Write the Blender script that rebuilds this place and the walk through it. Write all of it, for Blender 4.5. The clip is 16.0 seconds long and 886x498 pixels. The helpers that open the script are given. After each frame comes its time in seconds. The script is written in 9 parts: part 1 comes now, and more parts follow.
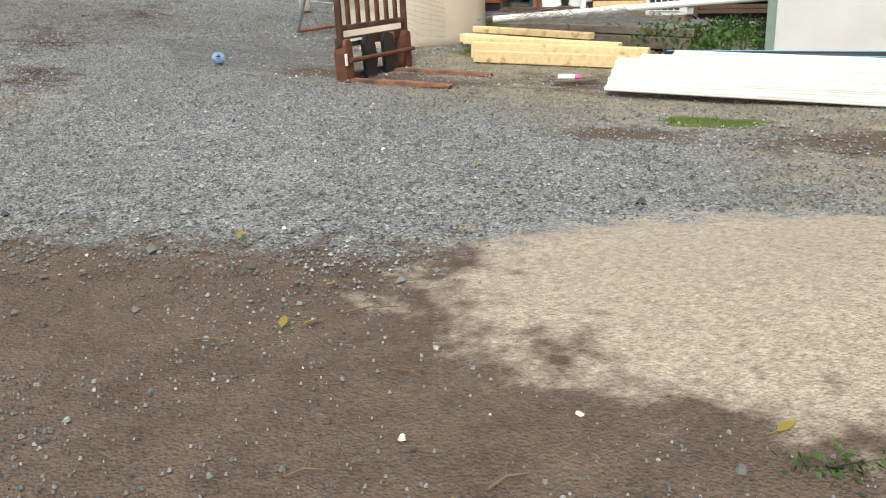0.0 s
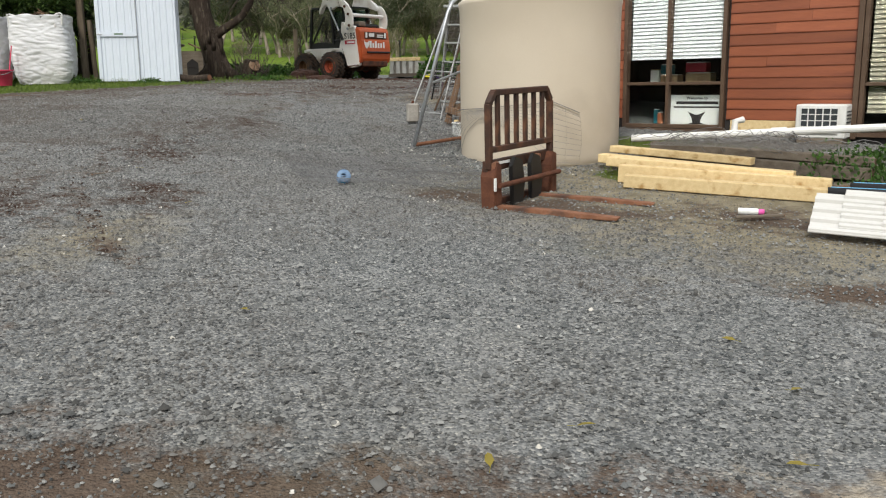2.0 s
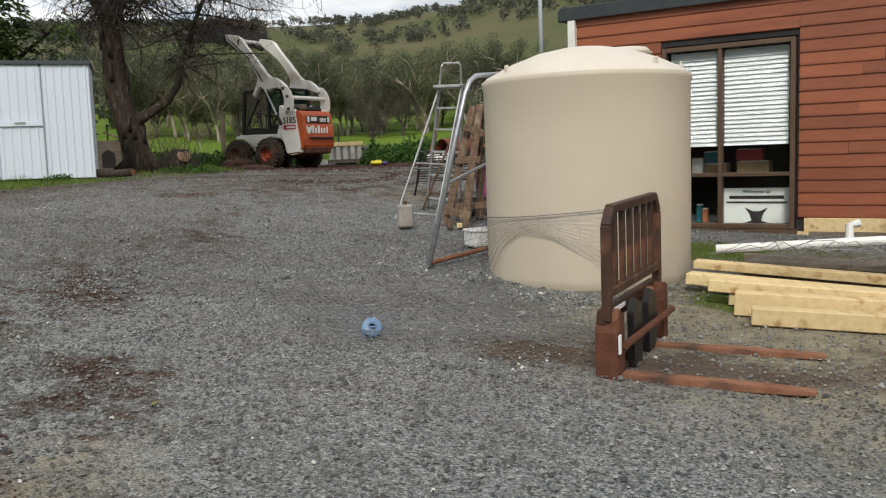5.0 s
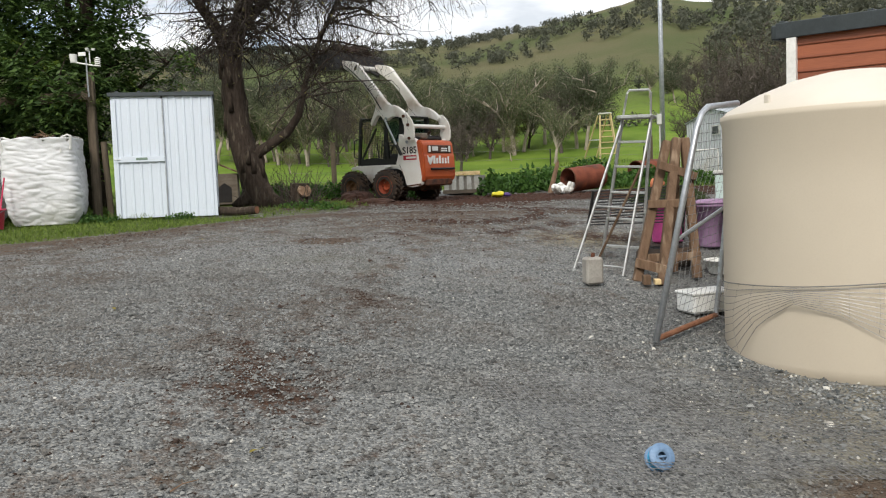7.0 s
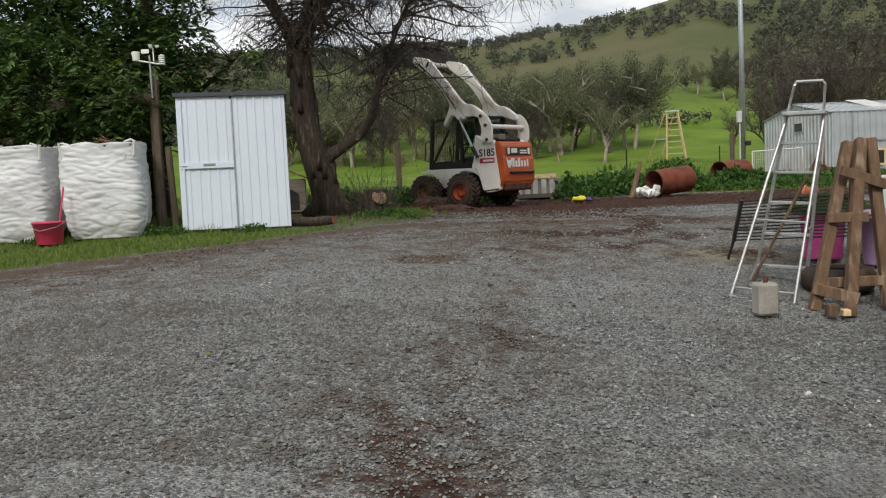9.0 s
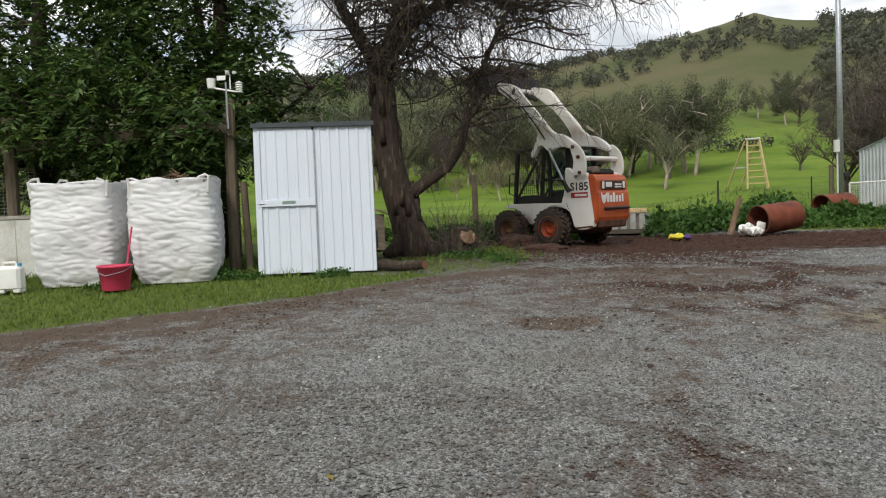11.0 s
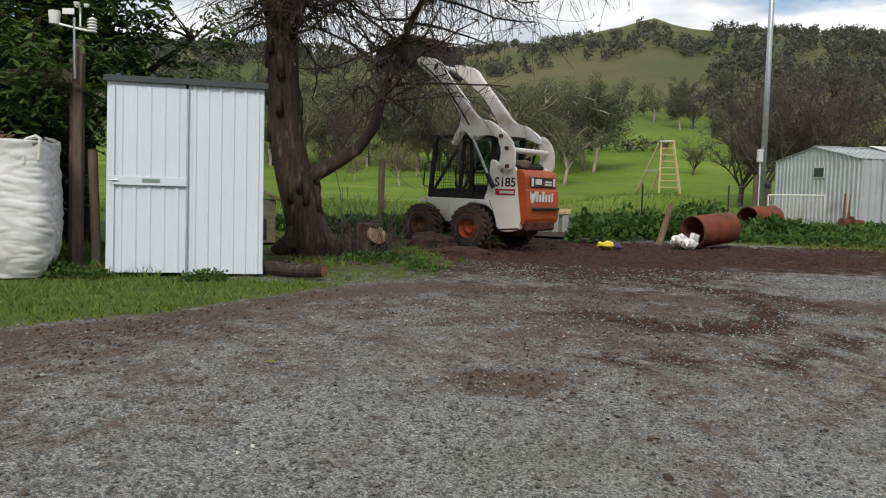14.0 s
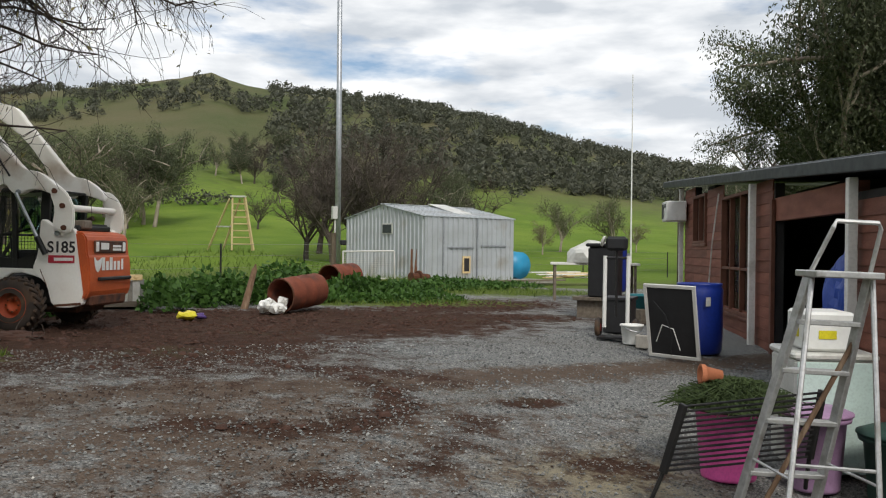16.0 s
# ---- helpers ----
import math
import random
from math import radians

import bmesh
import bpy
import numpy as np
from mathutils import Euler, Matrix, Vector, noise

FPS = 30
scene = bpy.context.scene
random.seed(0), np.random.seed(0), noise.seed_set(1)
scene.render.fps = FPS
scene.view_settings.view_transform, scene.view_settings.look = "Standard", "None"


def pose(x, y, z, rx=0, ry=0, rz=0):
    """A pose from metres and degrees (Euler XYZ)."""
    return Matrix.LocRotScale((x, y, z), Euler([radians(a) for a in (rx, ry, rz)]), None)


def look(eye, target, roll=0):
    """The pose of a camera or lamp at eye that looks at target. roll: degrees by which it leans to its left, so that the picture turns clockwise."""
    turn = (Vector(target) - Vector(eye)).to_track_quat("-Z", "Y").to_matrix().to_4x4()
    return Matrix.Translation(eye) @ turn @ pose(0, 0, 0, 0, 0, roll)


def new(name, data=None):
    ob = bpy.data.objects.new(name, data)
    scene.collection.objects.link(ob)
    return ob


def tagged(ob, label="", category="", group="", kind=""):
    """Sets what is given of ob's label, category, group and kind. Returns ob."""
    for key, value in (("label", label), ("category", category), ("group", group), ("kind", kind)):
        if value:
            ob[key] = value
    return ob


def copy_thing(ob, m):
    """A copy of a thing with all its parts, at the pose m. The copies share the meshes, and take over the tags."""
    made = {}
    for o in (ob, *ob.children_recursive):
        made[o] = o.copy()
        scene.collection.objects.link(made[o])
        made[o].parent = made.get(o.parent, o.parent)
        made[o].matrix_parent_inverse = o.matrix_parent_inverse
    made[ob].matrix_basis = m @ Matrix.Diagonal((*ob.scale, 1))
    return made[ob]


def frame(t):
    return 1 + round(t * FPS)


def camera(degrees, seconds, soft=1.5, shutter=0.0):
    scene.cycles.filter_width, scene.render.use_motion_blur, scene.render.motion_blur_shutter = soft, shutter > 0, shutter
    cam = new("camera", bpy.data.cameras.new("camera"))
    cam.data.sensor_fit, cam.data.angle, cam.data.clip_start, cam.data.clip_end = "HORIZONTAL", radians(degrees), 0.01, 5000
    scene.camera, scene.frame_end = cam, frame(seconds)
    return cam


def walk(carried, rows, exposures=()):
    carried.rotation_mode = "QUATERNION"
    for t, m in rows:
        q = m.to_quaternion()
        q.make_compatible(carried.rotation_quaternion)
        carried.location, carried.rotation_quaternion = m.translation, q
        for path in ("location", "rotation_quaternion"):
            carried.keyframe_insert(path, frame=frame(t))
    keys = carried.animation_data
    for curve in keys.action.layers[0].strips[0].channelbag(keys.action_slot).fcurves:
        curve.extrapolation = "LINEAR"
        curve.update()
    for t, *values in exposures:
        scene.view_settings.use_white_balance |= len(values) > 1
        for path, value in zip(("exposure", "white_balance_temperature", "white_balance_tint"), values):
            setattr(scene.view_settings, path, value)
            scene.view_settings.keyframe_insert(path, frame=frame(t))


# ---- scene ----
cam = camera(55.6, 16.0, 1.15)
PATH = [
    (0, (0.01, 0.248, 1.407), (0.013, 2.15, 0.788), -2.3),
    (0.5, (-0.193, 0.501, 1.472), (-0.172, 2.447, 1.011), -2.9),
    (1, (-0.416, 0.809, 1.514), (-0.468, 2.766, 1.106), -2.8),
    (1.5, (-0.748, 1.026, 1.577), (-0.834, 2.983, 1.174), -1.5),
    (2, (-0.919, 1.322, 1.56), (-1.011, 3.28, 1.163), -1.0),
    (2.5, (-1.082, 1.752, 1.606), (-1.17, 3.726, 1.292), -1.3),
    (3, (-1.302, 2.116, 1.65), (-1.265, 4.099, 1.391), -1.6),
    (5.5, (-2.274, 4.07, 1.837), (-2.15, 6.053, 1.613), -2.1),
    (6, (-2.53, 4.409, 1.902), (-2.464, 6.394, 1.662), -1.6),
    (6.5, (-2.765, 4.841, 1.953), (-2.798, 6.829, 1.731), -2.2),
    (7, (-3.06, 5.164, 2.038), (-3.119, 7.156, 1.871), -2.4),
    (7.5, (-3.234, 5.562, 2.05), (-3.316, 7.552, 1.877), -2.3),
    (8, (-3.528, 5.851, 2.09), (-3.626, 7.839, 1.896), -2.7),
    (10.5, (-4.401, 7.35, 2.339), (-4.644, 9.332, 2.236), -2.3),
    (11, (-4.703, 7.664, 2.419), (-4.965, 9.644, 2.316), -2.3),
    (11.5, (-4.835, 8.034, 2.416), (-5.095, 10.016, 2.35), -1.3),
    (12, (-4.903, 8.374, 2.461), (-5.138, 10.358, 2.382), -0.6),
    (12.5, (-5.042, 8.713, 2.504), (-5.255, 10.698, 2.384), 1.3),
    (13, (-5.038, 9.067, 2.521), (-5.211, 11.055, 2.398), 1.3),
    (13.5, (-5.028, 9.434, 2.516), (-5.127, 11.426, 2.375), 1.4),
    (14, (-5.124, 9.822, 2.555), (-5.131, 11.817, 2.409), 1.6),
    (14.5, (-5.145, 10.183, 2.571), (-5.119, 12.178, 2.426), 1.9),
    (15, (-5.201, 10.578, 2.592), (-5.156, 12.571, 2.433), 0.9),
    (15.5, (-5.296, 10.881, 2.713), (-4.914, 12.841, 2.596), 1.3),
    (16, (-5.139, 11.28, 2.702), (-4.173, 13.032, 2.702), 0.7),
]
EXPOSURE = [(0.0, 0.84), (0.5, 0.56), (1.0, 0.4), (2.0, 0.42), (3.0, 0.32), (5.5, 0.17), (6.0, 0.2), (6.5, 0.27), (7.0, 0.45), (7.5, 0.14), (8.0, 0.12), (10.5, 0.18), (11.5, 0.35), (12.5, 0.26), (13.5, 0.17), (14.5, 0.14), (15.5, 0.35), (16.0, 0.12)]
walk(cam, [(t, look(e, g, r)) for t, e, g, r in PATH], EXPOSURE)

# ---- light ----
SUN_EL, SUN_AZ = 44.0, 190.0          # degrees; azimuth clockwise from +y
world = bpy.data.worlds.new("overcast_sky")
scene.world = world
world.use_nodes = True


def build_sky():
    nt = world.node_tree
    nt.nodes.clear()
    out = nt.nodes.new("ShaderNodeOutputWorld")
    bg = nt.nodes.new("ShaderNodeBackground")
    sky = nt.nodes.new("ShaderNodeTexSky")
    sky.sky_type, sky.sun_disc = "NISHITA", False
    sky.sun_elevation, sky.sun_rotation = radians(SUN_EL), radians(SUN_AZ)
    co = nt.nodes.new("ShaderNodeTexCoord")
    mp = nt.nodes.new("ShaderNodeMapping")
    mp.inputs["Scale"].default_value = (1.0, 1.0, 3.6)
    n1 = nt.nodes.new("ShaderNodeTexNoise")
    n1.inputs["Scale"].default_value, n1.inputs["Detail"].default_value = 5.0, 8.0
    n1.inputs["Roughness"].default_value = 0.55
    cover = nt.nodes.new("ShaderNodeValToRGB")
    cover.color_ramp.elements[0].position, cover.color_ramp.elements[1].position = 0.30, 0.46
    n2 = nt.nodes.new("ShaderNodeTexNoise")
    n2.inputs["Scale"].default_value, n2.inputs["Detail"].default_value = 7.5, 8.0
    tone = nt.nodes.new("ShaderNodeValToRGB")
    tone.color_ramp.elements[0].position, tone.color_ramp.elements[1].position = 0.36, 0.62
    tone.color_ramp.elements[0].color = (5.6, 6.0, 6.5, 1)
    tone.color_ramp.elements[1].color = (9.6, 9.7, 9.8, 1)
    mix = nt.nodes.new("ShaderNodeMix")
    mix.data_type = "RGBA"
    nt.links.new(co.outputs["Generated"], mp.inputs["Vector"])
    nt.links.new(mp.outputs["Vector"], n1.inputs["Vector"])
    nt.links.new(mp.outputs["Vector"], n2.inputs["Vector"])
    nt.links.new(n1.outputs["Fac"], cover.inputs["Fac"])
    nt.links.new(n2.outputs["Fac"], tone.inputs["Fac"])
    nt.links.new(cover.outputs["Color"], mix.inputs["Factor"])
    nt.links.new(sky.outputs["Color"], mix.inputs["A"])
    nt.links.new(tone.outputs["Color"], mix.inputs["B"])
    nt.links.new(mix.outputs["Result"], bg.inputs["Color"])
    bg.inputs["Strength"].default_value = 0.103
    nt.links.new(bg.outputs["Background"], out.inputs["Surface"])


build_sky()
sun = new("sun", bpy.data.lights.new("sun", "SUN"))
sun.data.energy, sun.data.angle, sun.data.color = 2.0, radians(14), (1.0, 0.95, 0.88)
_a, _e = radians(SUN_AZ), radians(SUN_EL)
sun.matrix_world = look((math.sin(_a) * math.cos(_e) * 50, math.cos(_a) * math.cos(_e) * 50, math.sin(_e) * 50), (0, 0, 0))


# ---- materials ----
def mat(name, c1, c2=None, scale=6.0, rough=0.7, metal=0.0, bump=0.15, fine=60.0, spec=0.4, stain=None, amount=0.5,
        stretch=(1, 1, 1), trans=0.0, vary=0.0, speck=0.45):
    """A surface with colour at two scales, optional stains, and fine relief."""
    m = bpy.data.materials.new(name)
    m.use_nodes = True
    nt = m.node_tree
    b = nt.nodes["Principled BSDF"]
    b.inputs["Metallic"].default_value = metal
    b.inputs["Specular IOR Level"].default_value = spec
    c2 = c2 or tuple(c * 0.72 for c in c1)
    co = nt.nodes.new("ShaderNodeTexCoord")
    mp = nt.nodes.new("ShaderNodeMapping")
    mp.inputs["Scale"].default_value = stretch
    nt.links.new(co.outputs["Object"], mp.inputs["Vector"])

    def tex(s, d=5.0):
        n = nt.nodes.new("ShaderNodeTexNoise")
        n.inputs["Scale"].default_value, n.inputs["Detail"].default_value = s, d
        nt.links.new(mp.outputs["Vector"], n.inputs["Vector"])
        return n.outputs["Fac"]

    def blend(fac, a, bb):
        x = nt.nodes.new("ShaderNodeMix")
        x.data_type = "RGBA"
        nt.links.new(fac, x.inputs["Factor"])
        for sock, val in (("A", a), ("B", bb)):
            if isinstance(val, tuple):
                x.inputs[sock].default_value = (*val, 1)
            else:
                nt.links.new(val, x.inputs[sock])
        return x.outputs["Result"]

    def ramp(fac, lo, hi):
        r = nt.nodes.new("ShaderNodeMapRange")
        r.inputs["From Min"].default_value, r.inputs["From Max"].default_value = lo, hi
        nt.links.new(fac, r.inputs["Value"])
        return r.outputs["Result"]

    big, small = tex(scale), tex(fine)
    col = blend(ramp(big, 0.32, 0.68), c1, c2)
    dark = tuple(c * 0.7 for c in c2)
    half = nt.nodes.new("ShaderNodeMath")
    half.operation = "MULTIPLY"
    half.inputs[1].default_value = speck
    nt.links.new(ramp(small, 0.45, 0.75), half.inputs[0])
    col = blend(half.outputs[0], col, dark)
    if stain:
        s = ramp(tex(scale * 0.55, 8.0), 0.62 - 0.2 * amount, 0.78 - 0.2 * amount)
        col = blend(s, col, stain)
    if vary:
        oi = nt.nodes.new("ShaderNodeObjectInfo")
        hv = nt.nodes.new("ShaderNodeHueSaturation")
        r = nt.nodes.new("ShaderNodeMapRange")
        r.inputs["To Min"].default_value, r.inputs["To Max"].default_value = 1 - vary, 1 + vary
        nt.links.new(oi.outputs["Random"], r.inputs["Value"])
        nt.links.new(r.outputs["Result"], hv.inputs["Value"])
        nt.links.new(col, hv.inputs["Color"])
        col = hv.outputs["Color"]
    nt.links.new(col, b.inputs["Base Color"])
    rr = nt.nodes.new("ShaderNodeMapRange")
    rr.inputs["To Min"].default_value, rr.inputs["To Max"].default_value = max(0.02, rough - 0.1), min(1.0, rough + 0.12)
    nt.links.new(big, rr.inputs["Value"])
    nt.links.new(rr.outputs["Result"], b.inputs["Roughness"])
    if bump:
        bp = nt.nodes.new("ShaderNodeBump")
        bp.inputs["Strength"].default_value, bp.inputs["Distance"].default_value = bump, 0.01
        nt.links.new(small, bp.inputs["Height"])
        nt.links.new(bp.outputs["Normal"], b.inputs["Normal"])
    if trans:
        b.inputs["Transmission Weight"].default_value = trans
    return m


def leaf_mat(name, c1, c2, rough=0.55):
    """Leaves: colour varies leaf by leaf, some light passes through."""
    m = bpy.data.materials.new(name)
    m.use_nodes = True
    nt = m.node_tree
    b = nt.nodes["Principled BSDF"]
    b.inputs["Roughness"].default_value = rough
    b.inputs["Specular IOR Level"].default_value = 0.25
    g = nt.nodes.new("ShaderNodeNewGeometry")
    r = nt.nodes.new("ShaderNodeValToRGB")
    r.color_ramp.elements[0].color, r.color_ramp.elements[1].color = (*c1, 1), (*c2, 1)
    nt.links.new(g.outputs["Random Per Island"], r.inputs["Fac"])
    nt.links.new(r.outputs["Color"], b.inputs["Base Color"])
    t = nt.nodes.new("ShaderNodeBsdfTranslucent")
    nt.links.new(r.outputs["Color"], t.inputs["Color"])
    mx = nt.nodes.new("ShaderNodeMixShader")
    mx.inputs["Fac"].default_value = 0.3
    nt.links.new(b.outputs["BSDF"], mx.inputs[1])
    nt.links.new(t.outputs["BSDF"], mx.inputs[2])
    nt.links.new(mx.outputs["Shader"], nt.nodes["Material Output"].inputs["Surface"])
    return m


def glass_mat(name, tint=(0.75, 0.8, 0.8)):
    m = bpy.data.materials.new(name)
    m.use_nodes = True
    b = m.node_tree.nodes["Principled BSDF"]
    b.inputs["Base Color"].default_value = (*tint, 1)
    b.inputs["Roughness"].default_value = 0.03
    b.inputs["Transmission Weight"].default_value = 1.0
    b.inputs["IOR"].default_value = 1.2
    return m


def ground_mat():
    """Gravel, brown soil, pale sand and grass, laid by the cover weights of the mesh and broken up by noise."""
    m = bpy.data.materials.new("yard_ground")
    m.use_nodes = True
    nt = m.node_tree
    b = nt.nodes["Principled BSDF"]
    b.inputs["Specular IOR Level"].default_value = 0.1
    b.inputs["Roughness"].default_value = 0.92
    co = nt.nodes.new("ShaderNodeTexCoord")

    def noise_tex(s, d=6.0, rgh=0.6):
        n = nt.nodes.new("ShaderNodeTexNoise")
        n.inputs["Scale"].default_value, n.inputs["Detail"].default_value, n.inputs["Roughness"].default_value = s, d, rgh
        nt.links.new(co.outputs["Object"], n.inputs["Vector"])
        return n.outputs["Fac"]

    def ramp(fac, *stops):
        r = nt.nodes.new("ShaderNodeValToRGB")
        e = r.color_ramp.elements
        while len(e) < len(stops):
            e.new(0.5)
        for el, (p, c) in zip(e, stops):
            el.position, el.color = p, (*c, 1)
        nt.links.new(fac, r.inputs["Fac"])
        return r.outputs["Color"]

    def mix(fac, a, bb):
        x = nt.nodes.new("ShaderNodeMix")
        x.data_type = "RGBA"
        nt.links.new(fac, x.inputs["Factor"])
        nt.links.new(a, x.inputs["A"])
        nt.links.new(bb, x.inputs["B"])
        return x.outputs["Result"]

    def math_node(op, a, bb):
        x = nt.nodes.new("ShaderNodeMath")
        x.operation, x.use_clamp = op, False
        for i, v in enumerate((a, bb)):
            if isinstance(v, (int, float)):
                x.inputs[i].default_value = v
            else:
                nt.links.new(v, x.inputs[i])
        return x.outputs[0]

    def weight(name, spread, n, amp=1.1):
        a = nt.nodes.new("ShaderNodeAttribute")
        a.attribute_name = name
        r = nt.nodes.new("ShaderNodeMapRange")
        r.inputs["From Min"].default_value, r.inputs["From Max"].default_value = 0.5 - spread, 0.5 + spread
        nt.links.new(math_node("ADD", a.outputs["Fac"], math_node("MULTIPLY", math_node("SUBTRACT", n, 0.5), amp)), r.inputs["Value"])
        return r.outputs["Result"]

    vor = nt.nodes.new("ShaderNodeTexVoronoi")
    vor.inputs["Scale"].default_value = 80.0
    nt.links.new(co.outputs["Object"], vor.inputs["Vector"])
    stone = nt.nodes.new("ShaderNodeSeparateColor")
    nt.links.new(vor.outputs["Color"], stone.inputs["Color"])
    n_fine, n_mid, n_big = noise_tex(45.0), noise_tex(5.0), noise_tex(0.7)
    gravel = ramp(stone.outputs["Red"], (0.0, (0.075, 0.085, 0.092)), (0.5, (0.20, 0.212, 0.215)), (0.92, (0.32, 0.325, 0.312)), (1.0, (0.46, 0.45, 0.41)))
    dusty = ramp(n_fine, (0.3, (0.15, 0.125, 0.095)), (0.7, (0.26, 0.225, 0.175)))
    gravel = mix(math_node("MULTIPLY", n_big, 0.36), gravel, dusty)
    soil = ramp(n_mid, (0.25, (0.060, 0.040, 0.030)), (0.75, (0.135, 0.098, 0.072)))
    soil = mix(math_node("MULTIPLY", n_fine, 0.5), soil, ramp(n_fine, (0.35, (0.10, 0.075, 0.055)), (0.72, (0.22, 0.185, 0.15))))
    red = ramp(n_mid, (0.25, (0.024, 0.013, 0.009)), (0.75, (0.080, 0.043, 0.028)))
    red = mix(math_node("MULTIPLY", n_fine, 0.6), red, ramp(n_fine, (0.35, (0.016, 0.009, 0.007)), (0.7, (0.10, 0.056, 0.036))))
    sand = ramp(noise_tex(34.0, 8.0, 0.75), (0.30, (0.19, 0.155, 0.11)), (0.64, (0.45, 0.39, 0.30)))
    turf = ramp(n_mid, (0.25, (0.055, 0.075, 0.018)), (0.75, (0.125, 0.165, 0.032)))
    field = ramp(noise_tex(0.12, 8.0), (0.3, (0.075, 0.14, 0.014)), (0.7, (0.16, 0.225, 0.034)))
    hill = ramp(noise_tex(0.02, 8.0), (0.36, (0.062, 0.082, 0.028)), (0.62, (0.115, 0.105, 0.055)))
    mud = ramp(n_mid, (0.3, (0.17, 0.145, 0.095)), (0.7, (0.31, 0.275, 0.195)))
    col = gravel
    n_rag = noise_tex(3.2, 9.0, 0.78)
    for name, spread, n, c in (("mud", 0.28, n_mid, mud), ("soil", 0.17, n_rag, soil), ("red", 0.17, n_rag, red),
                               ("sand", 0.12, n_mid, sand), ("turf", 0.12, n_mid, turf), ("field", 0.2, n_big, field), ("hill", 0.4, n_big, hill)):
        col = mix(weight(name, spread, n, 2.1 if n is n_rag else 1.1), col, c)
    nt.links.new(col, b.inputs["Base Color"])
    bp = nt.nodes.new("ShaderNodeBump")
    bp.inputs["Strength"].default_value, bp.inputs["Distance"].default_value = 0.9, 0.012
    nt.links.new(math_node("ADD", math_node("MULTIPLY", vor.outputs["Distance"], -1.0), math_node("MULTIPLY", n_fine, 0.9)), bp.inputs["Height"])
    nt.links.new(bp.outputs["Normal"], b.inputs["Normal"])
    return m


def stone_mat(name, c1, c2):
    m = bpy.data.materials.new(name)
    m.use_nodes = True
    nt = m.node_tree
    b = nt.nodes["Principled BSDF"]
    b.inputs["Roughness"].default_value = 0.8
    b.inputs["Specular IOR Level"].default_value = 0.3
    g = nt.nodes.new("ShaderNodeNewGeometry")
    r = nt.nodes.new("ShaderNodeValToRGB")
    r.color_ramp.elements[0].color, r.color_ramp.elements[1].color = (*c1, 1), (*c2, 1)
    e = r.color_ramp.elements.new(0.8)
    e.color = (*[0.45 * a + 0.55 * bb for a, bb in zip(c1, c2)], 1)
    nt.links.new(g.outputs["Random Per Island"], r.inputs["Fac"])
    n = nt.nodes.new("ShaderNodeTexNoise")
    n.inputs["Scale"].default_value = 90.0
    mx = nt.nodes.new("ShaderNodeMix")
    mx.data_type, mx.blend_type = "RGBA", "MULTIPLY"
    mx.inputs["Factor"].default_value = 0.5
    nt.links.new(r.outputs["Color"], mx.inputs["A"])
    nt.links.new(n.outputs["Fac"], mx.inputs["B"])
    # brown dirt trodden into the stone, rising towards the earth verge with painted shade
    co = nt.nodes.new("ShaderNodeTexCoord")
    sep = nt.nodes.new("ShaderNodeSeparateXYZ")
    nt.links.new(co.outputs["Object"], sep.inputs["Vector"])
    # darkening towards -x also stands for shade under the left-hand trees
    far = nt.nodes.new("ShaderNodeMapRange")
    far.inputs["From Min"].default_value, far.inputs["From Max"].default_value = -1.5, -8.0
    far.inputs["To Min"].default_value, far.inputs["To Max"].default_value = 0.0, 0.50
    nt.links.new(sep.outputs["X"], far.inputs["Value"])
    broad = nt.nodes.new("ShaderNodeTexNoise")
    broad.inputs["Scale"].default_value, broad.inputs["Detail"].default_value = 0.8, 5.0
    nt.links.new(co.outputs["Object"], broad.inputs["Vector"])
    patch = nt.nodes.new("ShaderNodeMapRange")
    patch.inputs["From Min"].default_value, patch.inputs["From Max"].default_value = 0.42, 0.68
    patch.inputs["To Min"].default_value, patch.inputs["To Max"].default_value = 0.0, 0.50
    nt.links.new(broad.outputs["Fac"], patch.inputs["Value"])
    both = nt.nodes.new("ShaderNodeMath")
    both.operation, both.use_clamp = "ADD", True
    nt.links.new(far.outputs["Result"], both.inputs[0])
    nt.links.new(patch.outputs["Result"], both.inputs[1])
    dirt_and_shade = nt.nodes.new("ShaderNodeMix")
    dirt_and_shade.data_type = "RGBA"
    dirt_and_shade.inputs["B"].default_value = (0.085, 0.066, 0.050, 1)
    nt.links.new(both.outputs[0], dirt_and_shade.inputs["Factor"])
    nt.links.new(mx.outputs["Result"], dirt_and_shade.inputs["A"])
    nt.links.new(dirt_and_shade.outputs["Result"], b.inputs["Base Color"])
    return m


GROUND = ground_mat()
STONE = stone_mat("gravel_stone", (0.050, 0.058, 0.060), (0.46, 0.465, 0.44))
PALE_STONE = mat("pale_stone", (0.6, 0.58, 0.53), (0.5, 0.47, 0.4), 20)
WHITE_STEEL = mat("white_painted_steel", (0.61, 0.665, 0.73), (0.57, 0.62, 0.68), 0.8, 0.42, 0.0, 0.04, 30, 0.5, (0.50, 0.51, 0.5), 0.25, speck=0.1)
DARK_STEEL = mat("dark_grey_trim", (0.06, 0.07, 0.075), None, 8, 0.45, 0.3, 0.05)
ZINC = mat("galvanised_steel", (0.48, 0.50, 0.52), (0.36, 0.38, 0.40), 12, 0.42, 0.75, 0.06, 50)
ALLOY = mat("aluminium", (0.58, 0.58, 0.57), (0.42, 0.42, 0.41), 14, 0.4, 0.7, 0.05, 60, 0.5, (0.3, 0.29, 0.26), 0.3)
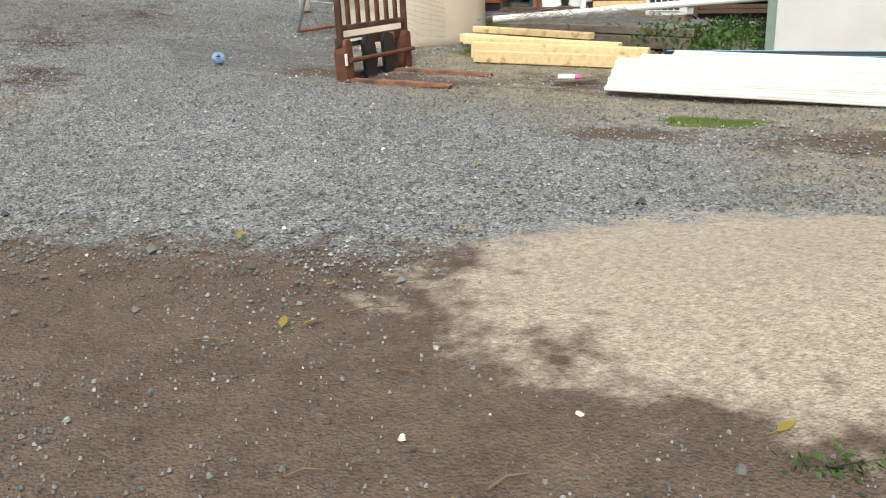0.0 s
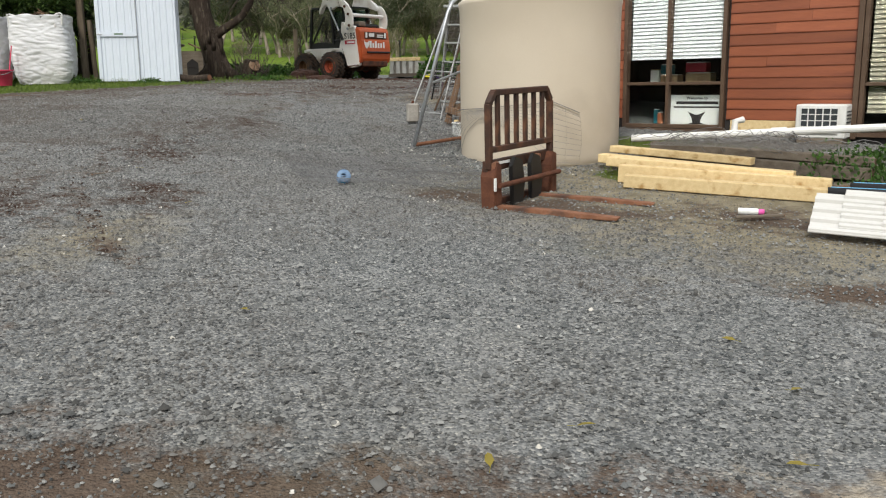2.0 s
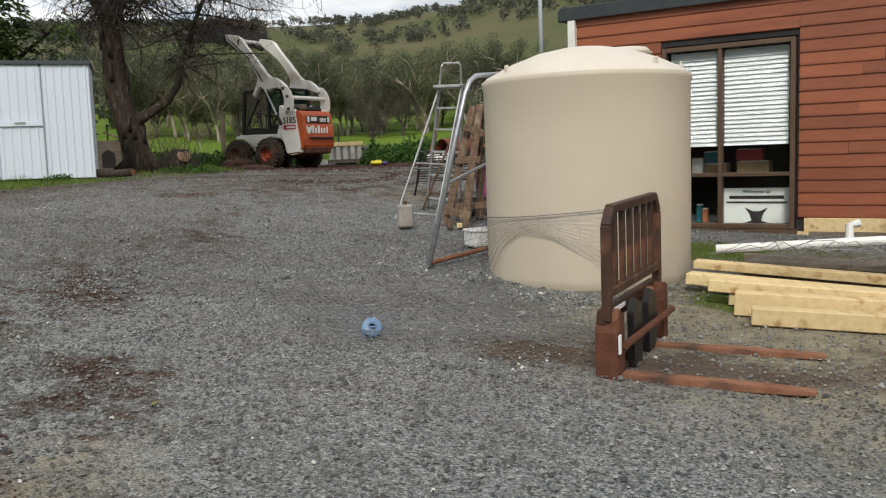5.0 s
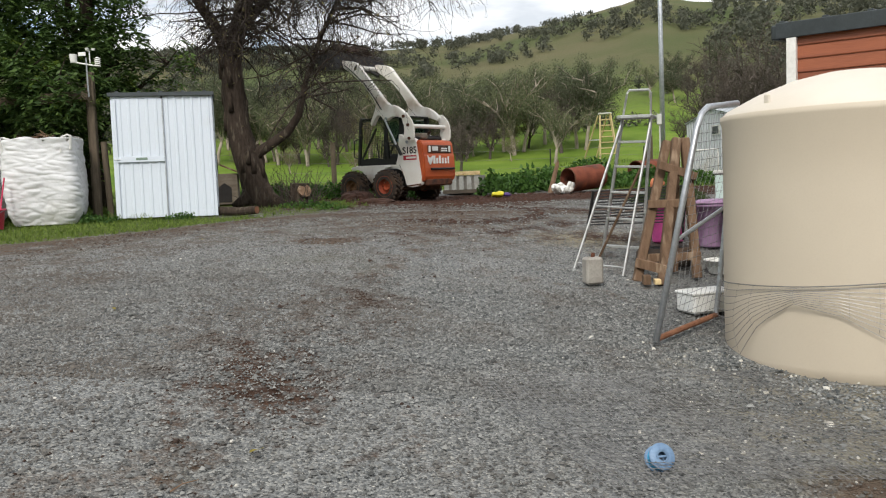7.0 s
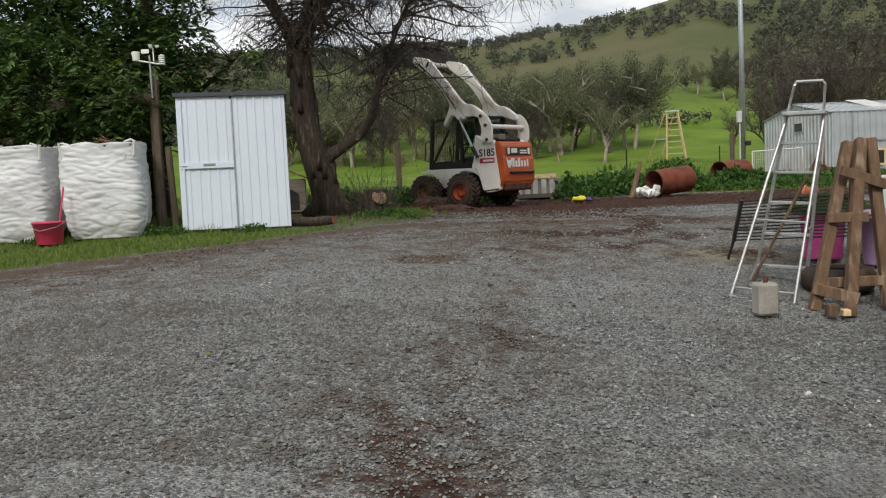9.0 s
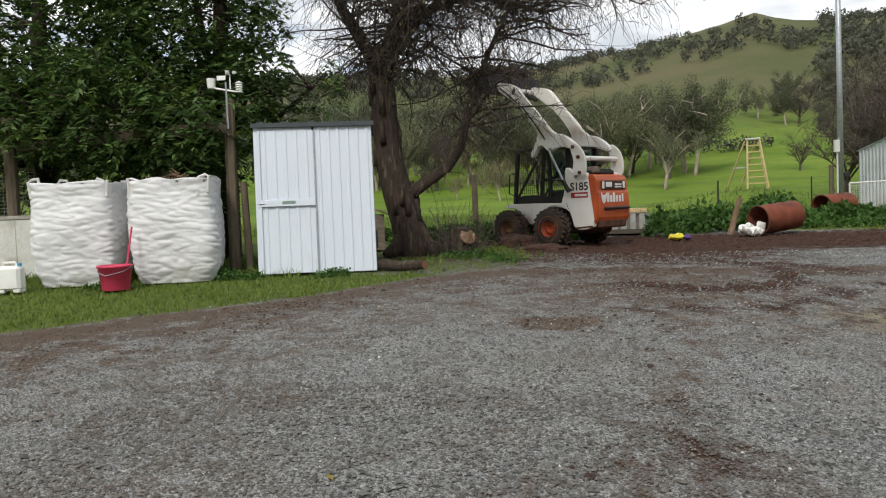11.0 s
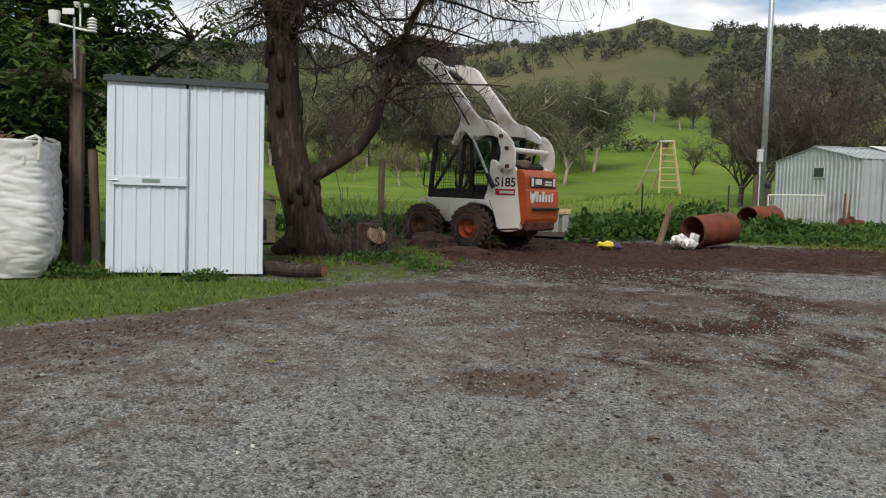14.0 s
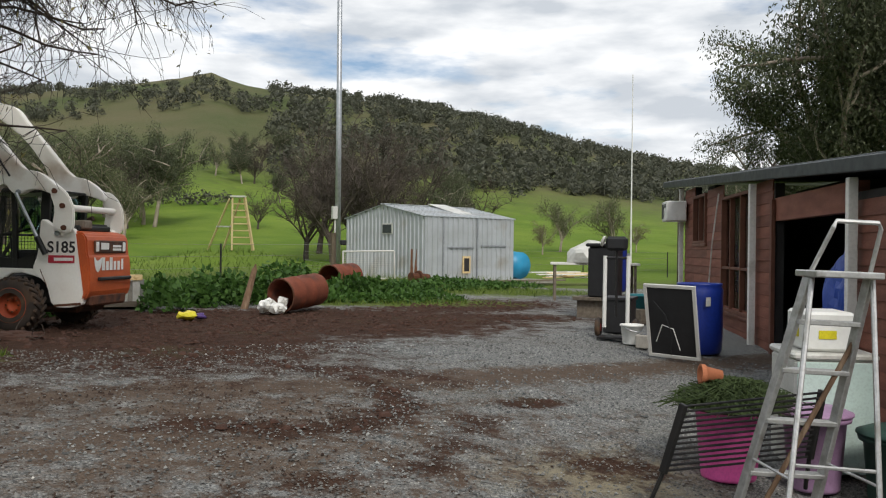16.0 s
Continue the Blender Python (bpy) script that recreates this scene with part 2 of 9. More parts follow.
ZINC_SHED = mat("weathered_zincalume", (0.50, 0.53, 0.55), (0.42, 0.44, 0.45), 2.0, 0.5, 0.35, 0.05, 30, 0.5, (0.36, 0.35, 0.32), 0.3, speck=0.1)
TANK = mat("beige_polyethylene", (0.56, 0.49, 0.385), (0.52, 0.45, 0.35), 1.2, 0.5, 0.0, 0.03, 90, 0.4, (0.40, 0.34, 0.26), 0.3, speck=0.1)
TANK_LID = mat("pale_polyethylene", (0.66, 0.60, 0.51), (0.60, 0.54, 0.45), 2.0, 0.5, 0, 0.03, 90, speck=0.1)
CEDAR = mat("red_stained_cedar", (0.31, 0.096, 0.040), (0.22, 0.062, 0.027), 1.6, 0.5, 0, 0.2, 24, 0.4, (0.14, 0.040, 0.020), 0.55, (0.6, 5, 5), 0, 0.22, 0.35)
DARK_BOARD = mat("dark_brown_board", (0.24, 0.092, 0.060), (0.17, 0.064, 0.043), 2.0, 0.65, 0, 0.2, 24, 0.3, None, 0.5, (1, 1, 4), 0, 0.2)
BROWN_FRAME = mat("brown_window_frame", (0.13, 0.085, 0.055), (0.10, 0.062, 0.04), 5, 0.5, 0.2, 0.05)
RED_FRAME = mat("red_brown_frame", (0.16, 0.06, 0.035), None, 5, 0.6)
RAW_WOOD = mat("raw_pine", (0.76, 0.60, 0.33), (0.66, 0.49, 0.25), 3, 0.65, 0, 0.2, 28, 0.3, (0.42, 0.25, 0.09), 0.3, (7, 1, 7), 0, 0.15)
GREY_WOOD = mat("weathered_grey_timber", (0.20, 0.17, 0.135), (0.13, 0.105, 0.08), 3, 0.85, 0, 0.4, 24, 0.2, None, 0.5, (1, 6, 6), 0, 0.2)
OLD_WOOD = mat("old_brown_timber", (0.19, 0.12, 0.075), (0.115, 0.07, 0.042), 4, 0.8, 0, 0.4, 30, 0.25, (0.3, 0.22, 0.15), 0.3, (6, 6, 1), 0, 0.2)
POST_WOOD = mat("treated_pine_post", (0.15, 0.12, 0.085), (0.09, 0.07, 0.05), 4, 0.85, 0, 0.4, 30, 0.2, None, 0.5, (5, 5, 1))
BLIND = mat("white_blind_slat", (0.78, 0.79, 0.79), (0.7, 0.71, 0.71), 3, 0.5, 0, 0.02, speck=0.1)
SHUTTER = mat("beige_shutter_slat", (0.42, 0.38, 0.29), (0.36, 0.32, 0.24), 3, 0.5, 0.1, 0.03)
GLASS = glass_mat("window_glass")
RUST = mat("rusty_steel", (0.165, 0.066, 0.036), (0.10, 0.042, 0.026), 9, 0.8, 0.35, 0.35, 45, 0.35, (0.05, 0.03, 0.025), 0.5)
RUST_DARK = mat("worn_black_and_rusty_steel", (0.045, 0.030, 0.024), (0.095, 0.045, 0.028), 8, 0.65, 0.4, 0.25, 45, 0.4, (0.19, 0.085, 0.045), 0.4)
FORK_RUST = mat("rusted_fork_tine", (0.30, 0.145, 0.085), (0.20, 0.09, 0.05), 10, 0.85, 0.2, 0.35, 45, 0.3, (0.10, 0.06, 0.045), 0.4)
DRUM_RUST = mat("rust_red_drum", (0.22, 0.062, 0.033), (0.15, 0.045, 0.026), 5, 0.75, 0.2, 0.25, 40, 0.3, (0.07, 0.035, 0.025), 0.4)
CREAM = mat("cream_machine_paint", (0.84, 0.82, 0.77), (0.77, 0.73, 0.66), 2.2, 0.4, 0, 0.05, 40, 0.5, (0.42, 0.30, 0.20), 0.22, speck=0.12)
CAB_GLASS = glass_mat("tinted_cab_glass", (0.30, 0.48, 0.48))
ORANGE = mat("orange_machine_paint", (0.54, 0.105, 0.025), (0.43, 0.08, 0.022), 3, 0.45, 0, 0.05, 40, 0.5, (0.24, 0.07, 0.035), 0.3)
ORANGE_RIM = mat("orange_wheel_rim", (0.50, 0.085, 0.022), (0.36, 0.065, 0.025), 6, 0.6, 0, 0.1, 40, 0.4, (0.20, 0.10, 0.055), 0.45)
MUD_RIM = mat("muddy_wheel_rim", (0.25, 0.13, 0.06), (0.17, 0.085, 0.042), 6, 0.85, 0, 0.2, 40)
RUBBER = mat("muddy_rubber", (0.035, 0.03, 0.027), (0.07, 0.048, 0.034), 6, 0.85, 0, 0.3, 50, 0.3, (0.12, 0.07, 0.04), 0.4)
BLACK = mat("black_plastic", (0.02, 0.02, 0.022), None, 6, 0.5, 0, 0.05)
BLACK_STEEL = mat("black_steel", (0.018, 0.018, 0.02), (0.03, 0.028, 0.026), 6, 0.45, 0.4, 0.06)
# near-black colour paints in the shade of unlit rooms, wall cores and openings
INSIDE_SHADE = mat("interior_shade", (0.035, 0.032, 0.03), (0.022, 0.02, 0.02), 3, 0.9)
BAG = mat("white_woven_polypropylene", (0.67, 0.67, 0.675), (0.60, 0.60, 0.605), 2.5, 0.6, 0, 0.3, 30, 0.35, (0.52, 0.51, 0.47), 0.2, speck=0.1)
STRAP = mat("white_webbing", (0.70, 0.69, 0.66), None, 12, 0.7, 0, 0.2, 120)
PINK = mat("hot_pink_plastic", (0.80, 0.13, 0.42), (0.70, 0.10, 0.35), 4, 0.4, 0, 0.04)
RED_PLASTIC = mat("faded_red_plastic", (0.62, 0.05, 0.12), (0.5, 0.04, 0.09), 5, 0.45, 0, 0.05)
RED_PAINT = mat("red_paint", (0.45, 0.03, 0.03), None, 5, 0.5)
MAUVE = mat("faded_mauve_plastic", (0.36, 0.22, 0.36), (0.30, 0.18, 0.30), 4, 0.5, 0, 0.04)
BLUE_DRUM = mat("blue_plastic", (0.012, 0.035, 0.26), (0.01, 0.028, 0.2), 3, 0.38, 0, 0.04, 30, 0.5, (0.05, 0.07, 0.2), 0.2)
TARP_BLUE = mat("blue_woven_tarpaulin", (0.03, 0.085, 0.42), (0.02, 0.06, 0.32), 4, 0.45, 0, 0.1)
LIGHT_BLUE = mat("light_blue_plastic", (0.03, 0.30, 0.52), (0.025, 0.25, 0.44), 4, 0.4, 0, 0.03)
REEL_BLUE = mat("faded_blue_plastic", (0.17, 0.27, 0.40), (0.13, 0.21, 0.33), 14, 0.5, 0, 0.1)
TEAL = mat("teal_plastic", (0.02, 0.17, 0.20), None, 4, 0.45)
DARK_GREEN = mat("dark_green_plastic", (0.012, 0.05, 0.035), None, 4, 0.5)
NET_GREEN = mat("dark_olive_netting", (0.045, 0.070, 0.016), (0.025, 0.042, 0.010), 30, 0.8)
GREEN_TRIM = mat("eucalypt_green_trim", (0.20, 0.28, 0.22), (0.17, 0.24, 0.19), 4, 0.5)
WHITE_SHEET = mat("white_colour_coated_sheet", (0.60, 0.59, 0.56), (0.54, 0.53, 0.49), 2, 0.45, 0, 0.03, 40, 0.5, (0.42, 0.40, 0.35), 0.3, speck=0.1)
WHITE_PLASTIC = mat("white_plastic", (0.78, 0.78, 0.75), (0.68, 0.68, 0.64), 5, 0.45, 0, 0.05, 40, 0.5, (0.45, 0.43, 0.38), 0.2, speck=0.1)
WHITE_WOOD = mat("white_painted_timber", (0.80, 0.79, 0.75), (0.70, 0.69, 0.65), 4, 0.55, 0, 0.08, 30, 0.4, (0.4, 0.37, 0.32), 0.25)
PALE_GREEN = mat("pale_green_enamel", (0.55, 0.68, 0.62), (0.48, 0.6, 0.55), 4, 0.4)
FRIDGE_WHITE = mat("off_white_enamel", (0.62, 0.62, 0.58), (0.5, 0.5, 0.46), 4, 0.4, 0, 0.04, 40, 0.5, (0.35, 0.32, 0.27), 0.3)
CONCRETE = mat("concrete", (0.36, 0.34, 0.30), (0.27, 0.25, 0.22), 8, 0.9, 0, 0.4, 50)
YELLOW = mat("yellow_plastic", (0.75, 0.65, 0.02), None, 8, 0.5)
PURPLE = mat("purple_print", (0.10, 0.05, 0.22), None, 8, 0.5)
FIBREGLASS = mat("yellow_fibreglass", (0.52, 0.41, 0.20), (0.42, 0.33, 0.16), 6, 0.5, 0, 0.06)
TERRACOTTA = mat("terracotta_clay", (0.48, 0.17, 0.08), (0.38, 0.13, 0.06), 6, 0.8)
CARD = mat("brown_cardboard", (0.36, 0.24, 0.13), None, 6, 0.85)
INK_AND_SHADE = mat("dark_print_and_shade", (0.03, 0.025, 0.025), None, 20, 0.6)
RED_STICKER = mat("red_sticker", (0.45, 0.03, 0.05), None, 20, 0.45)
WIRE = mat("galvanised_wire", (0.28, 0.28, 0.28), (0.18, 0.17, 0.16), 20, 0.5, 0.6, 0.0)
BARK = mat("dark_rough_bark", (0.062, 0.046, 0.034), (0.030, 0.022, 0.017), 9, 0.95, 0, 1.0, 26, 0.2, (0.12, 0.10, 0.075), 0.3, (3, 3, 0.7))
TWIG = mat("dark_twig", (0.095, 0.075, 0.060), (0.055, 0.044, 0.036), 4, 0.9, 0, 0.1)
WILLOW_TWIG = mat("blackish_twig", (0.048, 0.037, 0.030), (0.028, 0.022, 0.018), 4, 0.9, 0, 0.1)
GUM_BARK = mat("pale_gum_bark", (0.42, 0.36, 0.29), (0.24, 0.20, 0.16), 1.3, 0.85, 0, 0.4, 12, 0.2, (0.12, 0.09, 0.07), 0.4, (2, 2, 0.5))
DEEP_GUM = leaf_mat("deep_grey_green_leaf", (0.045, 0.056, 0.030), (0.125, 0.14, 0.075))
DARK_LEAF = leaf_mat("dark_green_leaflet", (0.026, 0.055, 0.016), (0.10, 0.165, 0.04))
BRIGHT_LEAF = leaf_mat("young_green_leaflet", (0.07, 0.13, 0.02), (0.17, 0.23, 0.035))
OLIVE_LEAF = leaf_mat("olive_willow_leaf", (0.08, 0.075, 0.03), (0.20, 0.175, 0.065))
GUM_LEAF = leaf_mat("grey_green_gum_leaf", (0.075, 0.088, 0.045), (0.19, 0.20, 0.105))
# leaf colour greyed to paint in the haze of distance
FAR_LEAF = leaf_mat("haze_tinted_far_leaf", (0.060, 0.068, 0.048), (0.12, 0.122, 0.085))
GUM_LEAF_WARM = leaf_mat("brownish_gum_leaf", (0.095, 0.085, 0.045), (0.22, 0.195, 0.105))
WEED_LEAF = leaf_mat("weed_leaf", (0.030, 0.075, 0.014), (0.085, 0.17, 0.035))
GRASS = leaf_mat("grass_blade", (0.06, 0.10, 0.018), (0.18, 0.25, 0.045))
DRY_LEAF = leaf_mat("fallen_leaf", (0.30, 0.30, 0.03), (0.24, 0.13, 0.05))
CLOD = mat("dark_soil_clod", (0.06, 0.035, 0.024), (0.035, 0.022, 0.016), 20, 0.95, 0, 0.6)
RED_CLOD = mat("red_brown_soil", (0.070, 0.032, 0.020), (0.042, 0.020, 0.013), 12, 0.95, 0, 0.6)


# ---- makers ----
def thing(name, m, label, category, group="", kind=""):
    ob = new(name)
    ob.empty_display_size = 0.2
    ob.matrix_basis = m
    return tagged(ob, label, category, group, kind)


def link(name, bm, material, parent=None, label="", smooth=False):
    me = bpy.data.meshes.new(name)
    bm.to_mesh(me)
    bm.free()
    for mm in (material if isinstance(material, (list, tuple)) else (material,)):
        me.materials.append(mm)
    if smooth:
        for p in me.polygons:
            p.use_smooth = True
    ob = new(name, me)
    if parent is not None:
        ob.parent = parent
    if label:
        ob["label"] = label
    return ob


def part(name, bm, material, parent, label="", smooth=False):
    return link(name, bm, material, parent, label, smooth)


def share(name, ob, parent, m):
    """Another piece on the same mesh."""
    o = new(name, ob.data)
    o.parent = parent
    o.matrix_basis = m
    return o


def raw(name, verts, faces, material, parent=None, smooth=False):
    me = bpy.data.meshes.new(name)
    me.from_pydata(verts, [], faces)
    me.materials.append(material)
    if smooth:
        for p in me.polygons:
            p.use_smooth = True
    ob = new(name, me)
    if parent is not None:
        ob.parent = parent
    return ob


def tri_cloud(name, V, k, material, parent=None):
    """V: (n * k, 3) points, each k in a row make one face."""
    me = bpy.data.meshes.new(name)
    n = len(V) // k
    me.vertices.add(len(V))
    me.vertices.foreach_set("co", np.asarray(V, np.float32).ravel())
    me.loops.add(n * k)
    me.loops.foreach_set("vertex_index", np.arange(n * k, dtype=np.int32))
    me.polygons.add(n)
    me.polygons.foreach_set("loop_start", np.arange(0, n * k, k, dtype=np.int32))
    me.update(calc_edges=True)
    me.materials.append(material)
    ob = new(name, me)
    if parent is not None:
        ob.parent = parent
    return ob


def cube(bm, c, s, m=None, bevel=0.0):
    """A box with its middle at c and its full sizes s."""
    r = bmesh.ops.create_cube(bm, size=1)["verts"]
    for v in r:
        v.co = Vector((c[0] + v.co.x * s[0], c[1] + v.co.y * s[1], c[2] + v.co.z * s[2]))
    if bevel:
        es = list({e for v in r for e in v.link_edges})
        out = bmesh.ops.bevel(bm, geom=es, offset=bevel, segments=1, affect="EDGES")
        r = list({v for f in out["faces"] for v in f.verts} | {v for v in r if v.is_valid})
    if m is not None:
        bmesh.ops.transform(bm, matrix=m, verts=r)
    return r


def boxm(c, s, m=None, bevel=0.004):
    bm = bmesh.new()
    cube(bm, c, s, m, bevel)
    return bm


def tube(bm, pts, r, seg=8, r_end=None, caps=True):
    """A round bar along pts; r may taper to r_end."""
    pts = [Vector(p) for p in pts]
    n = len(pts)
    rings = []
    ref = None
    for i, p in enumerate(pts):
        d = (pts[min(i + 1, n - 1)] - pts[max(i - 1, 0)]).normalized()
        if ref is None:
            ref = d.orthogonal().normalized()
        ref = (ref - d * ref.dot(d)).normalized()
        side = d.cross(ref)
        rr = r if r_end is None else r + (r_end - r) * i / max(1, n - 1)
        rings.append([bm.verts.new(p + (ref * math.cos(2 * math.pi * k / seg) + side * math.sin(2 * math.pi * k / seg)) * rr) for k in range(seg)])
    for a, b in zip(rings, rings[1:]):
        for k in range(seg):
            bm.faces.new((a[k], a[(k + 1) % seg], b[(k + 1) % seg], b[k]))
    if caps:
        bm.faces.new(rings[0][::-1])
        bm.faces.new(rings[-1])


def bar(pts, r, seg=8, r_end=None):
    bm = bmesh.new()
    tube(bm, pts, r, seg, r_end)
    return bm


def lathe(profile, seg=32, bm=None):
    """Turn (radius, height) pairs round z."""
    bm = bm or bmesh.new()
    rings = []
    for r, z in profile:
        if r < 1e-5:
            rings.append([bm.verts.new((0, 0, z))] * seg)
        else:
            rings.append([bm.verts.new((r * math.cos(2 * math.pi * k / seg), r * math.sin(2 * math.pi * k / seg), z)) for k in range(seg)])
    for a, b in zip(rings, rings[1:]):
        for k in range(seg):
            q = [a[k], a[(k + 1) % seg], b[(k + 1) % seg], b[k]]
            q = [v for i, v in enumerate(q) if v not in q[:i]]
            if len(q) > 2:
                bm.faces.new(q)
    return bm


def plate(outline, t, bm=None, bevel=0.0):
    """A flat outline in x and z, t thick along y, its middle at y = 0."""
    bm = bm or bmesh.new()
    f = [bm.verts.new((x, -t / 2, z)) for x, z in outline]
    g = [bm.verts.new((x, t / 2, z)) for x, z in outline]
    n = len(f)
    bm.faces.new(f)
    bm.faces.new(g[::-1])
    for i in range(n):
        bm.faces.new((f[(i + 1) % n], f[i], g[i], g[(i + 1) % n]))
    bmesh.ops.recalc_face_normals(bm, faces=bm.faces)
    if bevel:
        bmesh.ops.bevel(bm, geom=[e for e in bm.edges if e.calc_face_angle(0) > 0.6], offset=bevel, segments=2, affect="EDGES")
    return bm


def beam(p, q, w, h, bevel=0.004, up=(0, 0, 1)):
    """A squared timber from p to q, w wide and h high."""
    p, q = Vector(p), Vector(q)
    d = (q - p).normalized()
    s = d.cross(Vector(up)).normalized()
    u = s.cross(d)
    m = Matrix((( d.x, s.x, u.x, p.x), (d.y, s.y, u.y, p.y), (d.z, s.z, u.z, p.z), (0, 0, 0, 1)))
    return boxm(((q - p).length / 2, 0, 0), ((q - p).length, w, h), m, bevel)


def letters(body, size, material, m, parent, name="lettering", depth=0.001):
    cu = bpy.data.curves.new(name, "FONT")
    cu.body, cu.size, cu.extrude, cu.align_x, cu.align_y = body, size, depth, "CENTER", "CENTER"
    cu.offset = size * 0.022
    ob = bpy.data.objects.new(name, cu)
    scene.collection.objects.link(ob)
    me = bpy.data.meshes.new_from_object(ob.evaluated_get(bpy.context.evaluated_depsgraph_get()))
    bpy.data.objects.remove(ob)
    me.materials.append(material)
    o = new(name, me)
    o.parent = parent
    o.matrix_basis = m
    return o


def axes(o, x, z=(0, 0, 1)):
    """A pose with its x axis along x and its z axis near z."""
    x = Vector(x).normalized()
    z = Vector(z)
    y = z.cross(x).normalized()
    z = x.cross(y)
    return Matrix(((x.x, y.x, z.x, o[0]), (x.y, y.y, z.y, o[1]), (x.z, y.z, z.z, o[2]), (0, 0, 0, 1)))


# ---- ground ----
DIPS = ((-1.5, 9.5, -0.1612), (-4.5, 13.5, 0.1665), (0, 4.5, -0.1502), (-3, 25, -0.1311), (3, 8, -0.2212), (-1.3, 13, -0.2329), (6, 33, 0.2436), (2.8, 41.4, 0.88))
RIDGE = ((-180, 5.0), (-60, 6.0), (-20, 8.0), (0, 8.3), (5.8, 9.1), (8.4, 9.4), (11.3, 9.9), (13.2, 10.4), (15, 9.8), (17.3, 9.6), (20, 9.5), (25.5, 9.1), (31.3, 8.2), (37, 6.7), (42, 5.6), (46, 4.9), (55, 3.6), (90, 4.0), (180, 5.0))


def height(x, y):
    """The lie of the land: the sloping yard, the level field and the hills round it."""
    x, y = np.asarray(x, float), np.asarray(y, float)
    yy = np.where(y < 16, np.maximum(y, -8), 16 + 6 * (1 - np.exp(-(np.maximum(y, 16) - 16) / 6)))
    z = 0.2039 - 0.0172 * np.clip(x, -12, 7) + 0.0697 * yy
    for a, b, k in DIPS:
        z = z + k * np.exp(-((x - a) ** 2 + (y - b) ** 2) / 12.5)
    dx, dy = x + 5, y - 11
    r = np.hypot(dx, dy)
    az = np.degrees(np.arctan2(dx, dy))
    el = np.interp(az, [a for a, _ in RIDGE], [e for _, e in RIDGE])
    s = np.clip((r - 50) / 370, 0, 1)
    s = s * s * (3 - 2 * s)
    return z + 420 * np.tan(np.radians(el)) * s


def H(x, y):
    return float(height(x, y))


def fbm(x, y, s, oct_=3, seed=0.0):
    return sum(noise.noise((x * s * 2 ** i + seed, y * s * 2 ** i - seed, seed * 0.37)) / 2 ** i for i in range(oct_))


def seg_dist(x, y, pts):
    """Distance of points to a polyline."""
    best = np.full(np.shape(x), 1e9)
    for (ax, ay), (bx, by) in zip(pts, pts[1:]):
        t = np.clip(((x - ax) * (bx - ax) + (y - ay) * (by - ay)) / ((bx - ax) ** 2 + (by - ay) ** 2), 0, 1)
        best = np.minimum(best, np.hypot(x - ax - t * (bx - ax), y - ay - t * (by - ay)))
    return best


EDGE = ((-30.0, 4.0), (-12.0, 13.2), (-9.6, 14.9), (-8.3, 15.8), (-7.3, 16.5), (-6.4, 17.8), (-5.3, 18.8))   # verge of the turf


def verge(x, y):
    """How far beyond the gravel's far left edge a point lies."""
    return y - np.interp(x, [p[0] for p in EDGE], [p[1] for p in EDGE])


def blob(x, y, cx, cy, rx, ry, ang=0.0):
    c, s = math.cos(radians(ang)), math.sin(radians(ang))
    u, v = (x - cx) * c + (y - cy) * s, -(x - cx) * s + (y - cy) * c
    return 1.35 - np.hypot(u / rx, v / ry) * 0.85


